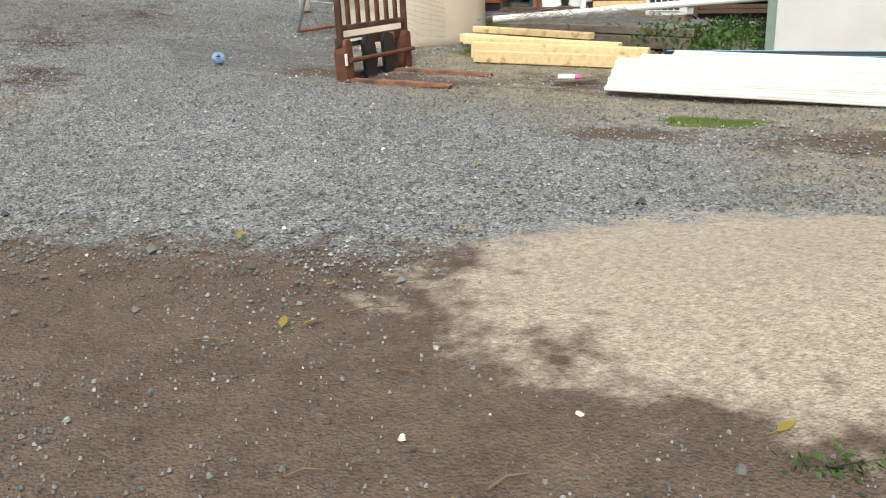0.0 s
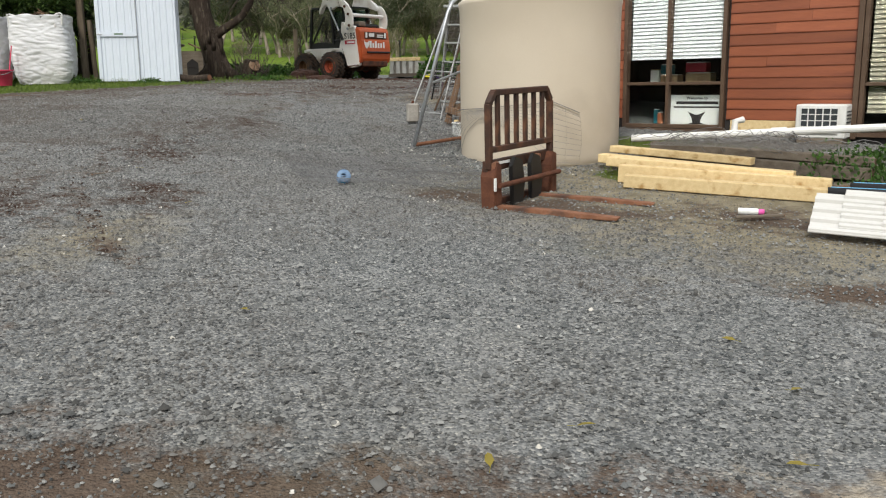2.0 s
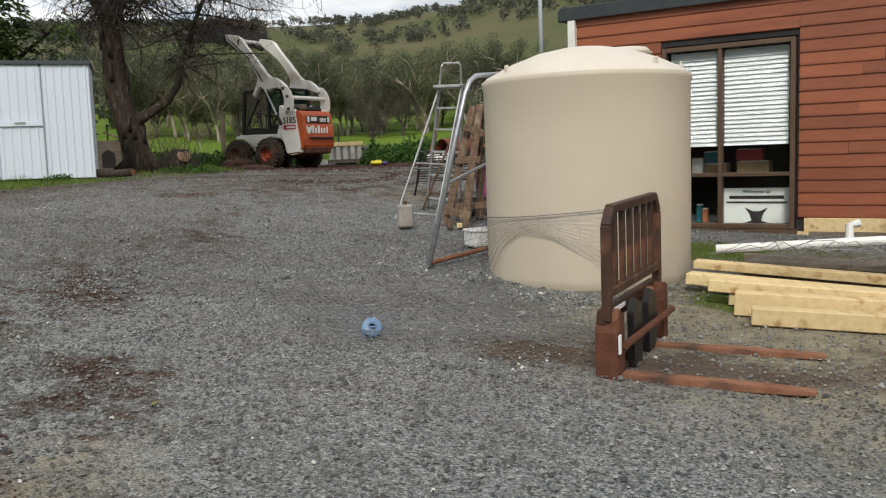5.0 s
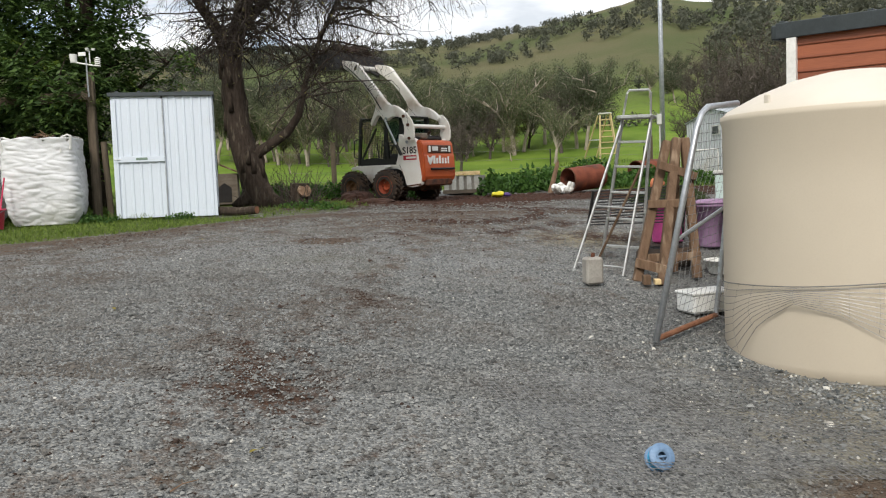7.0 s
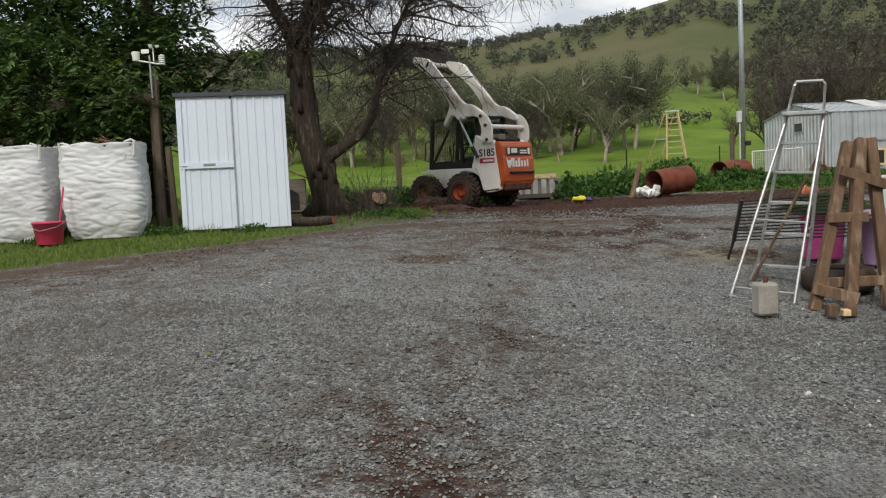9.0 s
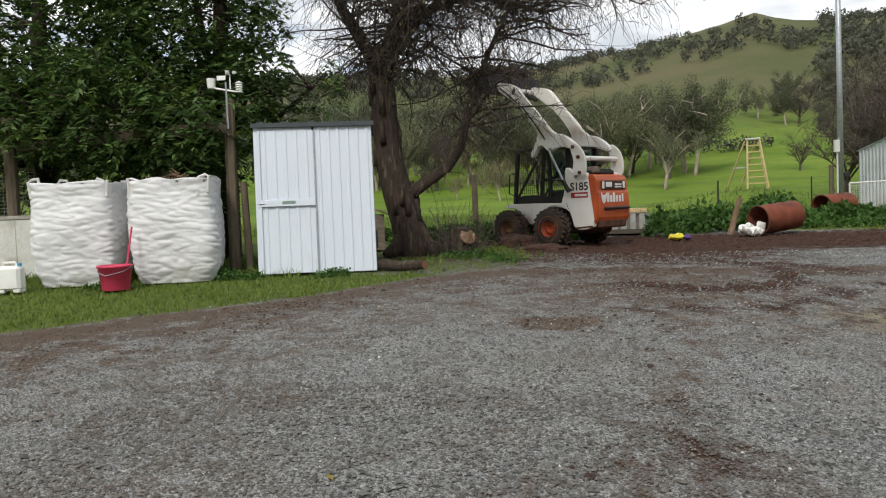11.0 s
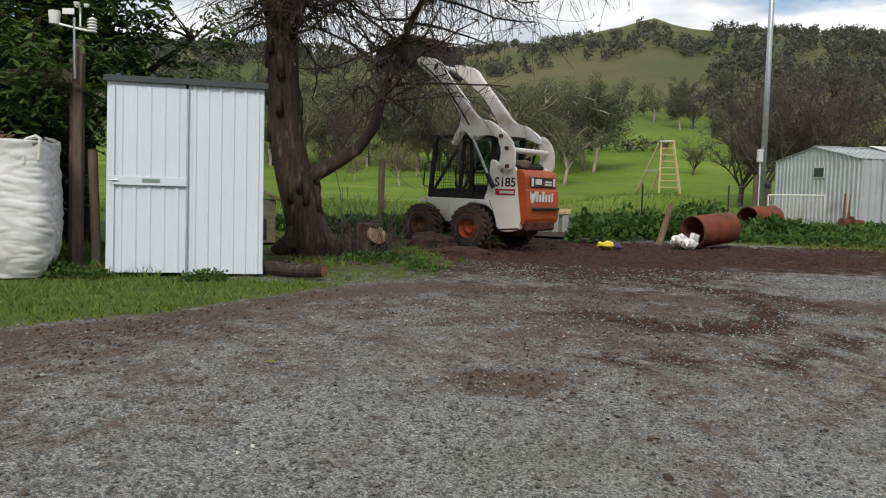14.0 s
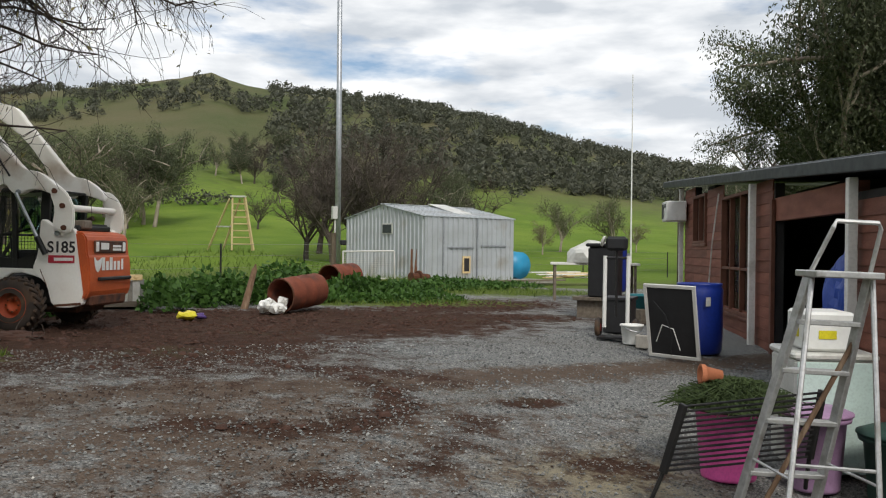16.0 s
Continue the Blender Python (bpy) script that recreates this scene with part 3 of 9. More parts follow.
def covers(x, y):
    """Weights of the ground's covers at points, about 0 to 1."""
    one = np.ones_like(x)
    soil = np.maximum.reduce([
        1.15 - (y - 3.16 + 0.1 * x) * 1.1 - np.clip(blob(x, y, -0.8, 2.75, 0.55, 0.3, 10), 0, 1) * 0.5,                                   # bare earth where the walk starts
        blob(x, y, 1.3, 6.0, 0.7, 0.3, -20) * 0.72, blob(x, y, 2.9, 5.4, 1.0, 0.5, -15) * 0.8,
        blob(x, y, -0.2, 8.4, 1.3, 0.45, -25) * 0.66, blob(x, y, 1.6, 7.9, 1.6, 0.5, -30) * 0.62,
        blob(x, y, -4.4, 10.2, 0.8, 1.3, 20) * 0.45, blob(x, y, -3.6, 8.0, 0.6, 1.1, 25) * 0.40,
        0.45 - seg_dist(x, y, ((-5.2, 6.0), (-4.4, 9.8), (-4.0, 12.6), (-3.6, 15.2))) * 0.33,
        blob(x, y, -1.0, 8.75, 0.7, 0.3, -25) * 0.8, blob(x, y, -4.3, 7.2, 0.9, 1.1, 30) * 0.38,
        blob(x, y, -2.0, 13.5, 3.0, 4.5) * 0.26,
    ])
    soil = np.maximum(soil, np.where(verge(x, y) < 0.05, 0.98 - np.abs(verge(x, y) + 0.4) * 1.05, 0))
    soil = np.maximum.reduce([soil, np.where(verge(x, y) < 0.1, 0.58 - np.abs(verge(x, y) + 1.2) * 0.11, 0) * np.clip((y - 11) * 0.4, 0, 1) * (x < -3.5),
                              # the clipped rise towards -x mixes trodden soil with painted tree shade
                              blob(x, y, -3.6, 17.2, 3.8, 3.4) * 0.56, np.clip(0.12 + (-x - 1.6 - 0.2 * np.maximum(y - 4, 0)) * 0.13, 0, 0.27), 0.62 - seg_dist(x, y, ((-4.35, 8.2), (-3.75, 7.2), (-3.2, 6.3), (-2.95, 6.0))) * 2.5, blob(x, y, -4.7, 14.95, 0.42, 0.34, 20) * 0.92])
    red = np.maximum.reduce([
        blob(x, y, -3.2, 22.0, 2.6, 3.0), blob(x, y, -2.4, 24.8, 3.4, 1.9), blob(x, y, 3.4, 25.6, 3.2, 1.5, 20) * 0.85, blob(x, y, -0.2, 23.6, 3.4, 2.6), blob(x, y, -5.6, 22.3, 1.5, 3.2, 15),
        0.86 - seg_dist(x, y, ((-4.0, 17.3), (-3.3, 17.0), (-2.7, 16.95), (-2.2, 17.35), (-1.95, 18.0), (-2.0, 18.7), (-2.5, 19.4))) * 1.7, 0.62 - seg_dist(x, y, ((-3.9, 15.7), (-2.6, 16.0), (-1.6, 17.0))) * 1.3,
        0.85 - seg_dist(x, y, ((-4.6, 20.5), (-2.6, 19.6), (-1.2, 18.4))) * 1.4,
        blob(x, y, -1.3, 15.8, 0.7, 0.45) * 0.6, blob(x, y, -4.4, 10.2, 0.9, 1.5, 20) * 0.43, blob(x, y, -3.7, 8.1, 0.5, 1.0, 25) * 0.48, blob(x, y, -4.6, 7.3, 0.9, 1.2, 30) * 0.42, blob(x, y, -4.0, 12.2, 0.5, 1.2, 10) * 0.40, blob(x, y, -0.9, 17.3, 0.35, 0.2) * 0.9,
        blob(x, y, -6.9, 20.2, 1.8, 1.3, 20) * 0.8, blob(x, y, 2.5, 23.5, 2.5, 1.0, -20) * 0.75])
    red = np.where((verge(x, y) < 0) & (x < -5.0), red * 0.5, red)
    sand = blob(x, y, 1.75, 3.0, 1.75, 0.95, -14)
    mud = np.maximum.reduce([blob(x, y, 2.0, 8.6, 3.2, 2.2, -35), blob(x, y, 0.6, 9.6, 1.4, 0.8, -40), blob(x, y, 4.0, 5.2, 2.0, 1.6), blob(x, y, -1.5, 15.6, 0.9, 0.6) * 0.75, blob(x, y, -3.4, 6.6, 0.5, 0.9) * 0.55])
    turf = np.where((verge(x, y) > 0) & (x < -5.2), np.minimum(0.5 + verge(x, y) * 2.0, 1.0), 0.0)
    turf = np.where((x > -7.6) & (y > 18.2), turf * 0.55, turf)
    turf = np.maximum.reduce([turf, blob(x, y, 2.0, 6.35, 0.40, 0.22, -20), blob(x, y, 0.72, 9.85, 0.55, 0.30, -40) * 1.1, blob(x, y, 1.2, 11.6, 1.6, 0.45, -36) * 0.85,
                              blob(x, y, 1.5, 27.5, 3.4, 1.3, -25), blob(x, y, 6.0, 29.5, 4.0, 1.4, -12) * 0.85, blob(x, y, -5.6, 20.6, 0.8, 0.5) * 0.75])
    field = np.maximum(np.clip((y - 27.2 + 0.25 * (x - 1)) * 0.6, 0, 1), np.clip((-x - 13) * 0.5, 0, 1)) * one
    field = np.maximum(field, np.clip((y - 23.8) * 0.8, 0, 1) * np.clip((-x - 4.6) * 1.5, 0, 1))
    field = np.where((x > 3) & (y < 31), field * 0.25, field)
    r = np.hypot(x + 5, y - 11)
    hill = np.maximum(np.clip((r - 112) / 80, 0, 1), 0.62 * np.exp(-((y - 35.5 + 0.2 * x) / 3.2) ** 2) * (x > -3))
    return dict(soil=soil, red=red, sand=sand, mud=mud, turf=turf, field=field, hill=hill)


def spaced(lo, hi, fine_lo, fine_hi, step, grow):
    mid = list(np.arange(fine_lo, fine_hi + 1e-6, step))
    left, right = [], []
    s, v = step, fine_lo
    while v > lo:
        s *= grow
        v -= s
        left.append(v)
    s, v = step, fine_hi
    while v < hi:
        s *= grow
        v += s
        right.append(v)
    return np.array(left[::-1] + mid + right)


def build_ground():
    xs, ys = spaced(-1500, 1500, -11.0, 5.5, 0.09, 1.10), spaced(-900, 1500, 1.2, 26.0, 0.09, 1.10)
    X, Y = np.meshgrid(xs, ys)
    Z = height(X, Y)
    near = (np.abs(X + 3) < 12) & (Y > -3) & (Y < 34)
    cov = covers(X, Y)
    R = np.zeros_like(Z)
    for j, i in np.argwhere(near):
        x, y = X[j, i], Y[j, i]
        R[j, i] = 0.012 * fbm(x, y, 1.6, 2, 3.0) + 0.006 * noise.noise((x * 9, y * 9, 1.7)) + 0.02 * max(0, min(1, cov["sand"][j, i] - 0.3)) * (1 + 1.3 * noise.noise((x * 6, y * 6, 8.0))) \
            + 0.03 * max(0, min(1, cov["red"][j, i] - 0.4)) * noise.noise((x * 5, y * 5, 4.0))
    Z = Z + R + 0.09 * np.clip(cov["sand"] - 0.35, 0, 0.8) - 0.02
    far = np.hypot(X + 5, Y - 11) > 120
    for j, i in np.argwhere(far):
        d = math.hypot(X[j, i] + 5, Y[j, i] - 11)
        Z[j, i] += min(1.0, (d - 120) / 250) * 2.2 * fbm(X[j, i], Y[j, i], 0.012, 3, 11.0)
    ny, nx = X.shape
    me = bpy.data.meshes.new("ground")
    V = np.stack([X, Y, Z], -1).reshape(-1, 3)
    idx = np.arange(ny * nx).reshape(ny, nx)
    F = np.stack([idx[:-1, :-1], idx[:-1, 1:], idx[1:, 1:], idx[1:, :-1]], -1).reshape(-1, 4)
    me.vertices.add(len(V))
    me.vertices.foreach_set("co", V.astype(np.float32).ravel())
    me.loops.add(F.size)
    me.loops.foreach_set("vertex_index", F.astype(np.int32).ravel())
    me.polygons.add(len(F))
    me.polygons.foreach_set("loop_start", np.arange(0, F.size, 4, dtype=np.int32))
    me.polygons.foreach_set("use_smooth", np.ones(len(F), bool))
    me.update(calc_edges=True)
    for key, w in cov.items():
        at = me.attributes.new(key, "FLOAT", "POINT")
        at.data.foreach_set("value", np.clip(w, -0.5, 1.4).astype(np.float32).ravel())
    me.materials.append(GROUND)
    return tagged(new("ground", me), "sloping farm yard of grey gravel with brown earth, grass verge and green hills", "ground", "", "structure")


build_ground()


# ---- house ----
HU, HV = (0.812, -0.584, 0), (0.584, 0.812, 0)
HOUSE = axes((0.18, 13.54, 0), HU)          # x along the red wall, y along the verandah wall, z up


def roof_z(y):
    return 3.27 + 0.061 * y


def weatherboard(length, h):
    """A lapped board: its foot stands proud of its head."""
    bm = bmesh.new()
    prof = ((0.0, -0.004), (-0.020, -0.003), (-0.023, 0.004), (-0.010, h + 0.004), (0.0, h + 0.004))
    a = [bm.verts.new((0.001, y, z)) for y, z in prof]
    b = [bm.verts.new((length - 0.001, y, z)) for y, z in prof]
    n = len(prof)
    for i in range(n):
        bm.faces.new((a[i], a[(i + 1) % n], b[(i + 1) % n], b[i]))
    bm.faces.new(a[::-1])
    bm.faces.new(b)
    return bm


def slat_row(parent, name, length, z0, z1, step, depth, material, m, tilt=18):
    """A stack of shared slats along x."""
    first = None
    z = z0
    while z < z1:
        mm = m @ pose(length / 2, 0, z, tilt)
        if first is None:
            bm = boxm((0, 0, 0), (length, depth, 0.006), None, 0.0)
            first = part(name, bm, material, parent)
            first.matrix_basis = mm
        else:
            share(name, first, parent, mm)
        z += step


def window_unit(house, name, x0, x1, z0, z1, mull, transom, frame_mat, blind=None, blind_mat=None, step=0.046):
    win = part(name, boxm(((x0 + x1) / 2, 0.02, z0 - 0.03), (x1 - x0 + 0.06, 0.16, 0.05)), frame_mat, house)
    t = 0.05
    for a, b, c, d in ((x0, x0 + t, z0, z1), (x1 - t, x1, z0, z1), (x0 + t, x1 - t, z1 - t, z1), (x0 + t, x1 - t, z0, z0 + t)):
        part("frame", boxm(((a + b) / 2, -0.005, (c + d) / 2), (b - a, 0.11, d - c)), frame_mat, win)
    for mx in mull:
        part("mullion", boxm((mx, -0.008, (z0 + z1) / 2), (0.045, 0.09, z1 - z0 - 2 * t)), frame_mat, win)
    for tz in transom:
        part("transom", boxm(((x0 + x1) / 2, -0.002, tz), (x1 - x0 - 2 * t, 0.08, 0.04)), frame_mat, win)
    xs = [x0 + t, *mull, x1 - t]
    for a, b in zip(xs, xs[1:]):
        g = part("pane", boxm(((a + b) / 2, 0.02, (z0 + z1) / 2), (b - a - 0.04, 0.006, z1 - z0 - 2 * t), None, 0), GLASS, win)
        g.visible_shadow = False
        if blind:
            slat_row(win, "slat", b - a - 0.05, blind, z1 - t, step, step * 1.06, blind_mat, pose(a + 0.025, 0.05, 0), 68)
    return win


def build_house():
    house = thing("house", HOUSE, "low timber house with red-stained weatherboards and a dark metal roof", "house")
    top = 3.26
    W = part("wall", boxm((0.52, 0.06, 1.9), (1.04, 0.12, 2.7), None, 0), INSIDE_SHADE, house, "red-stained lapped cedar boards")
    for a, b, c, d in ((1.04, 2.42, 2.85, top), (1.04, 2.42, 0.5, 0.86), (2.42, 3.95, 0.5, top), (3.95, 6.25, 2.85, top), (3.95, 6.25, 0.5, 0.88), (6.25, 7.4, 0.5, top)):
        part("wall_core", boxm(((a + b) / 2, 0.06, (c + d) / 2), (b - a, 0.12, d - c), None, 0), INSIDE_SHADE, W)
    rnd = random.Random(5)
    h = 0.128
    cache = {}
    z = 1.0
    while z < 3.2:
        spans = [(0.03, 1.02), (2.44, 3.90)] if z < 2.80 else [(0.03, rnd.uniform(1.2, 3.0)), None]
        if z >= 2.80:
            spans = [spans[0], (spans[0][1], rnd.uniform(4.4, 6.0)), (6.0, 7.4)]
            spans[2] = (spans[1][1], 7.4)
        elif rnd.random() < 0.5:
            c = rnd.uniform(2.9, 3.5)
            spans = [spans[0], (2.44, c), (c, 3.90)]
        for a, b in spans:
            key = round(b - a, 2)
            mm = pose(a, -0.001, z + rnd.uniform(-0.003, 0.003), rnd.uniform(-0.6, 0.6), 0, 0)
            if key in cache:
                share("board", cache[key], W, mm)
            else:
                o = part("board", weatherboard(key, h), CEDAR, W)
                o.matrix_basis = mm
                cache[key] = o
        z += h
    part("corner_trim", boxm((-0.01, -0.03, 2.0), (0.09, 0.09, 2.5)), WHITE_WOOD, house, "white corner board")
    part("base_board", boxm((3.2, -0.02, 0.925), (1.40, 0.04, 0.14)), RAW_WOOD, house, "raw pine base board")
    part("base_board", boxm((1.8, -0.025, 0.815), (1.5, 0.05, 0.08)), RAW_WOOD, house, "raw pine sill board")
    part("base_board", boxm((3.2, -0.022, 0.81), (1.4, 0.05, 0.085)), GREY_WOOD, house)
    part("wall_trim", boxm((3.925, -0.03, 1.9), (0.06, 0.09, 2.2)), BROWN_FRAME, house)
    w1 = window_unit(house, "window", 1.04, 2.41, 0.88, 2.83, (1.66,), (1.45,), BROWN_FRAME, 1.78, BLIND)
    w2 = window_unit(house, "window", 3.96, 6.25, 0.88, 2.83, (5.08,), (1.42,), BROWN_FRAME, 1.12, SHUTTER, 0.052)
    w1["label"], w2["label"] = "brown aluminium window with half-lowered white blinds", "brown aluminium window with a closed beige slatted shutter"
    # the room behind the window, its dimness painted as near-black surfaces
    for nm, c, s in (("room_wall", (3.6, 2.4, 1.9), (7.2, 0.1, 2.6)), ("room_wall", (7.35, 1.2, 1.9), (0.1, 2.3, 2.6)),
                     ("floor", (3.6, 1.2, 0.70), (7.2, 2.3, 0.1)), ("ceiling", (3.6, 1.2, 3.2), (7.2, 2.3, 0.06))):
        part(nm, boxm(c, s, None, 0), INSIDE_SHADE, house)
    part("shelf", boxm((1.75, 0.42, 1.44), (1.2, 0.3, 0.03)), GREY_WOOD, house)
    part("shelf", boxm((1.75, 0.42, 0.84), (1.2, 0.3, 0.03)), GREY_WOOD, house)
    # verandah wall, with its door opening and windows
    N = part("verandah_wall", boxm((0.06, 10.1, 2.1), (0.12, 0.9, 2.6), None, 0), INSIDE_SHADE, house, "dark brown lapped boards")
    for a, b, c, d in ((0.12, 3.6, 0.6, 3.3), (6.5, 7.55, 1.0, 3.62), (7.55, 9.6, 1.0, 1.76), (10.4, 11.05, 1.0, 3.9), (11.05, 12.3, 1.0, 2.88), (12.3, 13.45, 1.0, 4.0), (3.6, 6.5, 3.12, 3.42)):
        part("wall_core", boxm((0.06, (a + b) / 2, (c + d) / 2), (0.12, b - a, d - c), None, 0), DARK_BOARD if c > 3.0 else INSIDE_SHADE, N)
    bz = 0.155
    cache = {}
    z = 1.2
    turn = Matrix.Rotation(radians(90), 4, "Z")
    while z < 4.0:
        spans = []
        for a, b, lo, hi in ((0.15, 3.58, 0.9, 3.3), (6.55, 7.52, 1.2, 3.55), (7.52, 9.62, 1.2, 1.70), (9.62, 11.03, 1.2, 3.72), (11.03, 12.32, 1.2, 2.82), (12.32, 13.45, 1.2, 3.9), (7.52, 9.62, 3.66, 3.7), (11.03, 12.32, 3.82, 3.9)):
            if lo <= z and z + bz * 0.7 < min(hi + 0.1, roof_z(a)):
                spans.append((a, b))
        for a, b in spans:
            key = round(b - a, 2)
            mm = pose(0.0, b, z) @ pose(0, 0, 0, 0, 0, -90)
            if key in cache:
                share("board", cache[key], N, mm)
            else:
                o = part("board", weatherboard(key, bz), DARK_BOARD, N)
                o.matrix_basis = mm
                cache[key] = o
        z += bz
    vm = pose(0, 0, 0, 0, 0, 90)
    for y0, y1, z0, z1, mull, tr in ((7.55, 9.6, 1.75, 3.62, (8.25, 8.95), (2.45,)), (11.05, 12.3, 2.87, 3.80, (11.68,), ())):
        w = window_unit(house, "window", -y1, -y0, z0, z1, tuple(-m for m in mull), tr, RED_FRAME)
        w.matrix_basis = pose(0, 0, 0, 0, 0, -90)
        w["label"] = "tall red-brown framed window"
        part("curtain", boxm((-(y0 + y1) / 2, 0.14, (z0 + z1) / 2), (y1 - y0, 0.02, z1 - z0)), GREY_WOOD, w, "pale drawn curtain")
    part("door_trim", boxm((-0.03, 6.5, 2.3), (0.05, 0.09, 2.2)), RED_FRAME, house)
    for y, zb in ((3.45, 1.05), (7.30, 1.32), (13.46, 1.4)):
        part("post", boxm((-0.10, y, (zb + roof_z(y)) / 2 - 0.05), (0.09, 0.09, roof_z(y) - zb), None, 0.006), WHITE_WOOD, house, "white painted verandah post")
    for y in (14.6, 15.3):
        part("post", boxm((0.12 * (y - 14), y, 2.8), (0.09, 0.09, 2.7), None, 0.006), POST_WOOD, house, "dark green-grey carport post")
    # rooms behind the verandah; their shade is put into the near-black colour
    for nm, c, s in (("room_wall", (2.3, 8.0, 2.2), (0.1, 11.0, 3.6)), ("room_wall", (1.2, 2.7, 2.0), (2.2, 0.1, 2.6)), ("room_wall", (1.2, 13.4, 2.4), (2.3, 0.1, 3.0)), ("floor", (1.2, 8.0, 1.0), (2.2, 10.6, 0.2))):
        part(nm, boxm(c, s, None, 0), INSIDE_SHADE, house)
    R = pose(0, 0, 3.27, math.degrees(math.atan(0.061)))
    roof = part("roof", boxm((3.65, 7.65, 0.10), (7.6, 15.4, 0.06), None, 0.01), DARK_STEEL, house, "dark grey ribbed metal roof")
    roof.matrix_basis = R
    rib = None
    for i in range(20):
        mm = pose(-0.1 + i * 0.39, 7.65, 0.14)
        if rib is None:
            rib = part("rib", boxm((0, 0, 0), (0.05, 15.4, 0.03)), DARK_STEEL, roof)
            rib.matrix_basis = mm
        else:
            share("rib", rib, roof, mm)
    part("fascia", boxm((3.65, -0.065, 0.06), (7.6, 0.03, 0.15), None, 0.006), DARK_STEEL, roof)
    g = part("gutter", boxm((-0.19, 7.7, 0.06), (0.08, 15.3, 0.14), None, 0.01), DARK_STEEL, roof)
    part("barge", boxm((7.47, 7.65, 0.06), (0.03, 15.4, 0.16)), DARK_STEEL, roof)
    part("cable", bar([(-0.04, 9.9, 3.7), (-0.06, 10.3, 2.9), (-0.05, 10.7, 1.9)], 0.012, 6), WHITE_PLASTIC, house, "white hanging cable")
    ac = part("air_conditioner", boxm((-0.28, 13.25, 3.55), (0.42, 0.6, 0.42), None, 0.02), WHITE_PLASTIC, house, "white wall-mounted air conditioner")
    part("grille", boxm((-0.495, 13.4, 3.55), (0.012, 0.22, 0.3)), BLACK, ac)
    part("vent", boxm((-0.495, 13.08, 3.66), (0.012, 0.16, 0.08)), BLACK, ac)
    return house


build_house()


def shelf_goods():
    """What stands on the sill and shelf behind the glass."""
    def stand(name, c, s, material, label, cat):
        t = thing(name, HOUSE @ pose(*c), label, cat, "goods behind the window")
        part("body", boxm((0, 0, s[2] / 2), s, None, 0.006), material, t)
        part("lid", boxm((0, 0, s[2] + 0.004), (s[0] * 0.9, s[1] * 0.9, 0.012)), WHITE_PLASTIC if material is not WHITE_PLASTIC else CARD, t)
    stand("carton", (1.32, 0.40, 1.456), (0.12, 0.18, 0.17), WHITE_PLASTIC, "small white carton on a shelf behind glass", "box")
    stand("carton", (1.52, 0.42, 1.456), (0.24, 0.2, 0.10), CARD, "low brown cardboard carton behind the window", "box")
    stand("carton", (1.92, 0.42, 1.456), (0.34, 0.2, 0.12), CARD, "long brown cardboard carton behind the window", "box")
    stand("packet", (1.88, 0.42, 1.59), (0.28, 0.16, 0.12), RED_STICKER, "dark red packet on a carton", "packet")
    stand("packet", (1.46, 0.42, 1.57), (0.14, 0.16, 0.12), TEAL, "teal packet on a carton", "packet")
    stand("bottle", (1.40, 0.36, 0.856), (0.06, 0.06, 0.2), TERRACOTTA, "orange bottle on the window sill", "bottle")
    stand("bottle", (1.33, 0.40, 0.856), (0.07, 0.06, 0.24), TEAL, "teal bottle on the window sill", "bottle")
    stand("bag", (2.40, 0.34, 0.856), (0.10, 0.12, 0.32), PURPLE, "purple bag beside the sign", "bag")
    s = thing("sign", HOUSE @ pose(2.0, 0.13, 0.90), "white welcome sign with dark lettering propped behind glass", "sign")
    part("board", boxm((0, 0, 0.2), (0.74, 0.012, 0.40), None, 0.003), WHITE_PLASTIC, s)
    letters("Welcome to", 0.055, INK_AND_SHADE, pose(0, -0.008, 0.36, 90, 0, 0), s)
    part("bar", boxm((0, -0.0085, 0.30), (0.56, 0.003, 0.036), None, 0), INK_AND_SHADE, s, "dark bar of heading print")
    part("bar", boxm((0, -0.0085, 0.245), (0.62, 0.003, 0.020), None, 0), INK_AND_SHADE, s, "thin bar of small print")
    part("emblem", plate(((-0.12, 0.19), (-0.03, 0.15), (0.03, 0.15), (0.12, 0.19), (0.07, 0.12), (0.05, 0.05), (0.14, 0.02), (-0.14, 0.02), (-0.05, 0.05), (-0.07, 0.12)), 0.004), INK_AND_SHADE, s, "dark plain emblem").location = (0, -0.0085, 0)


shelf_goods()


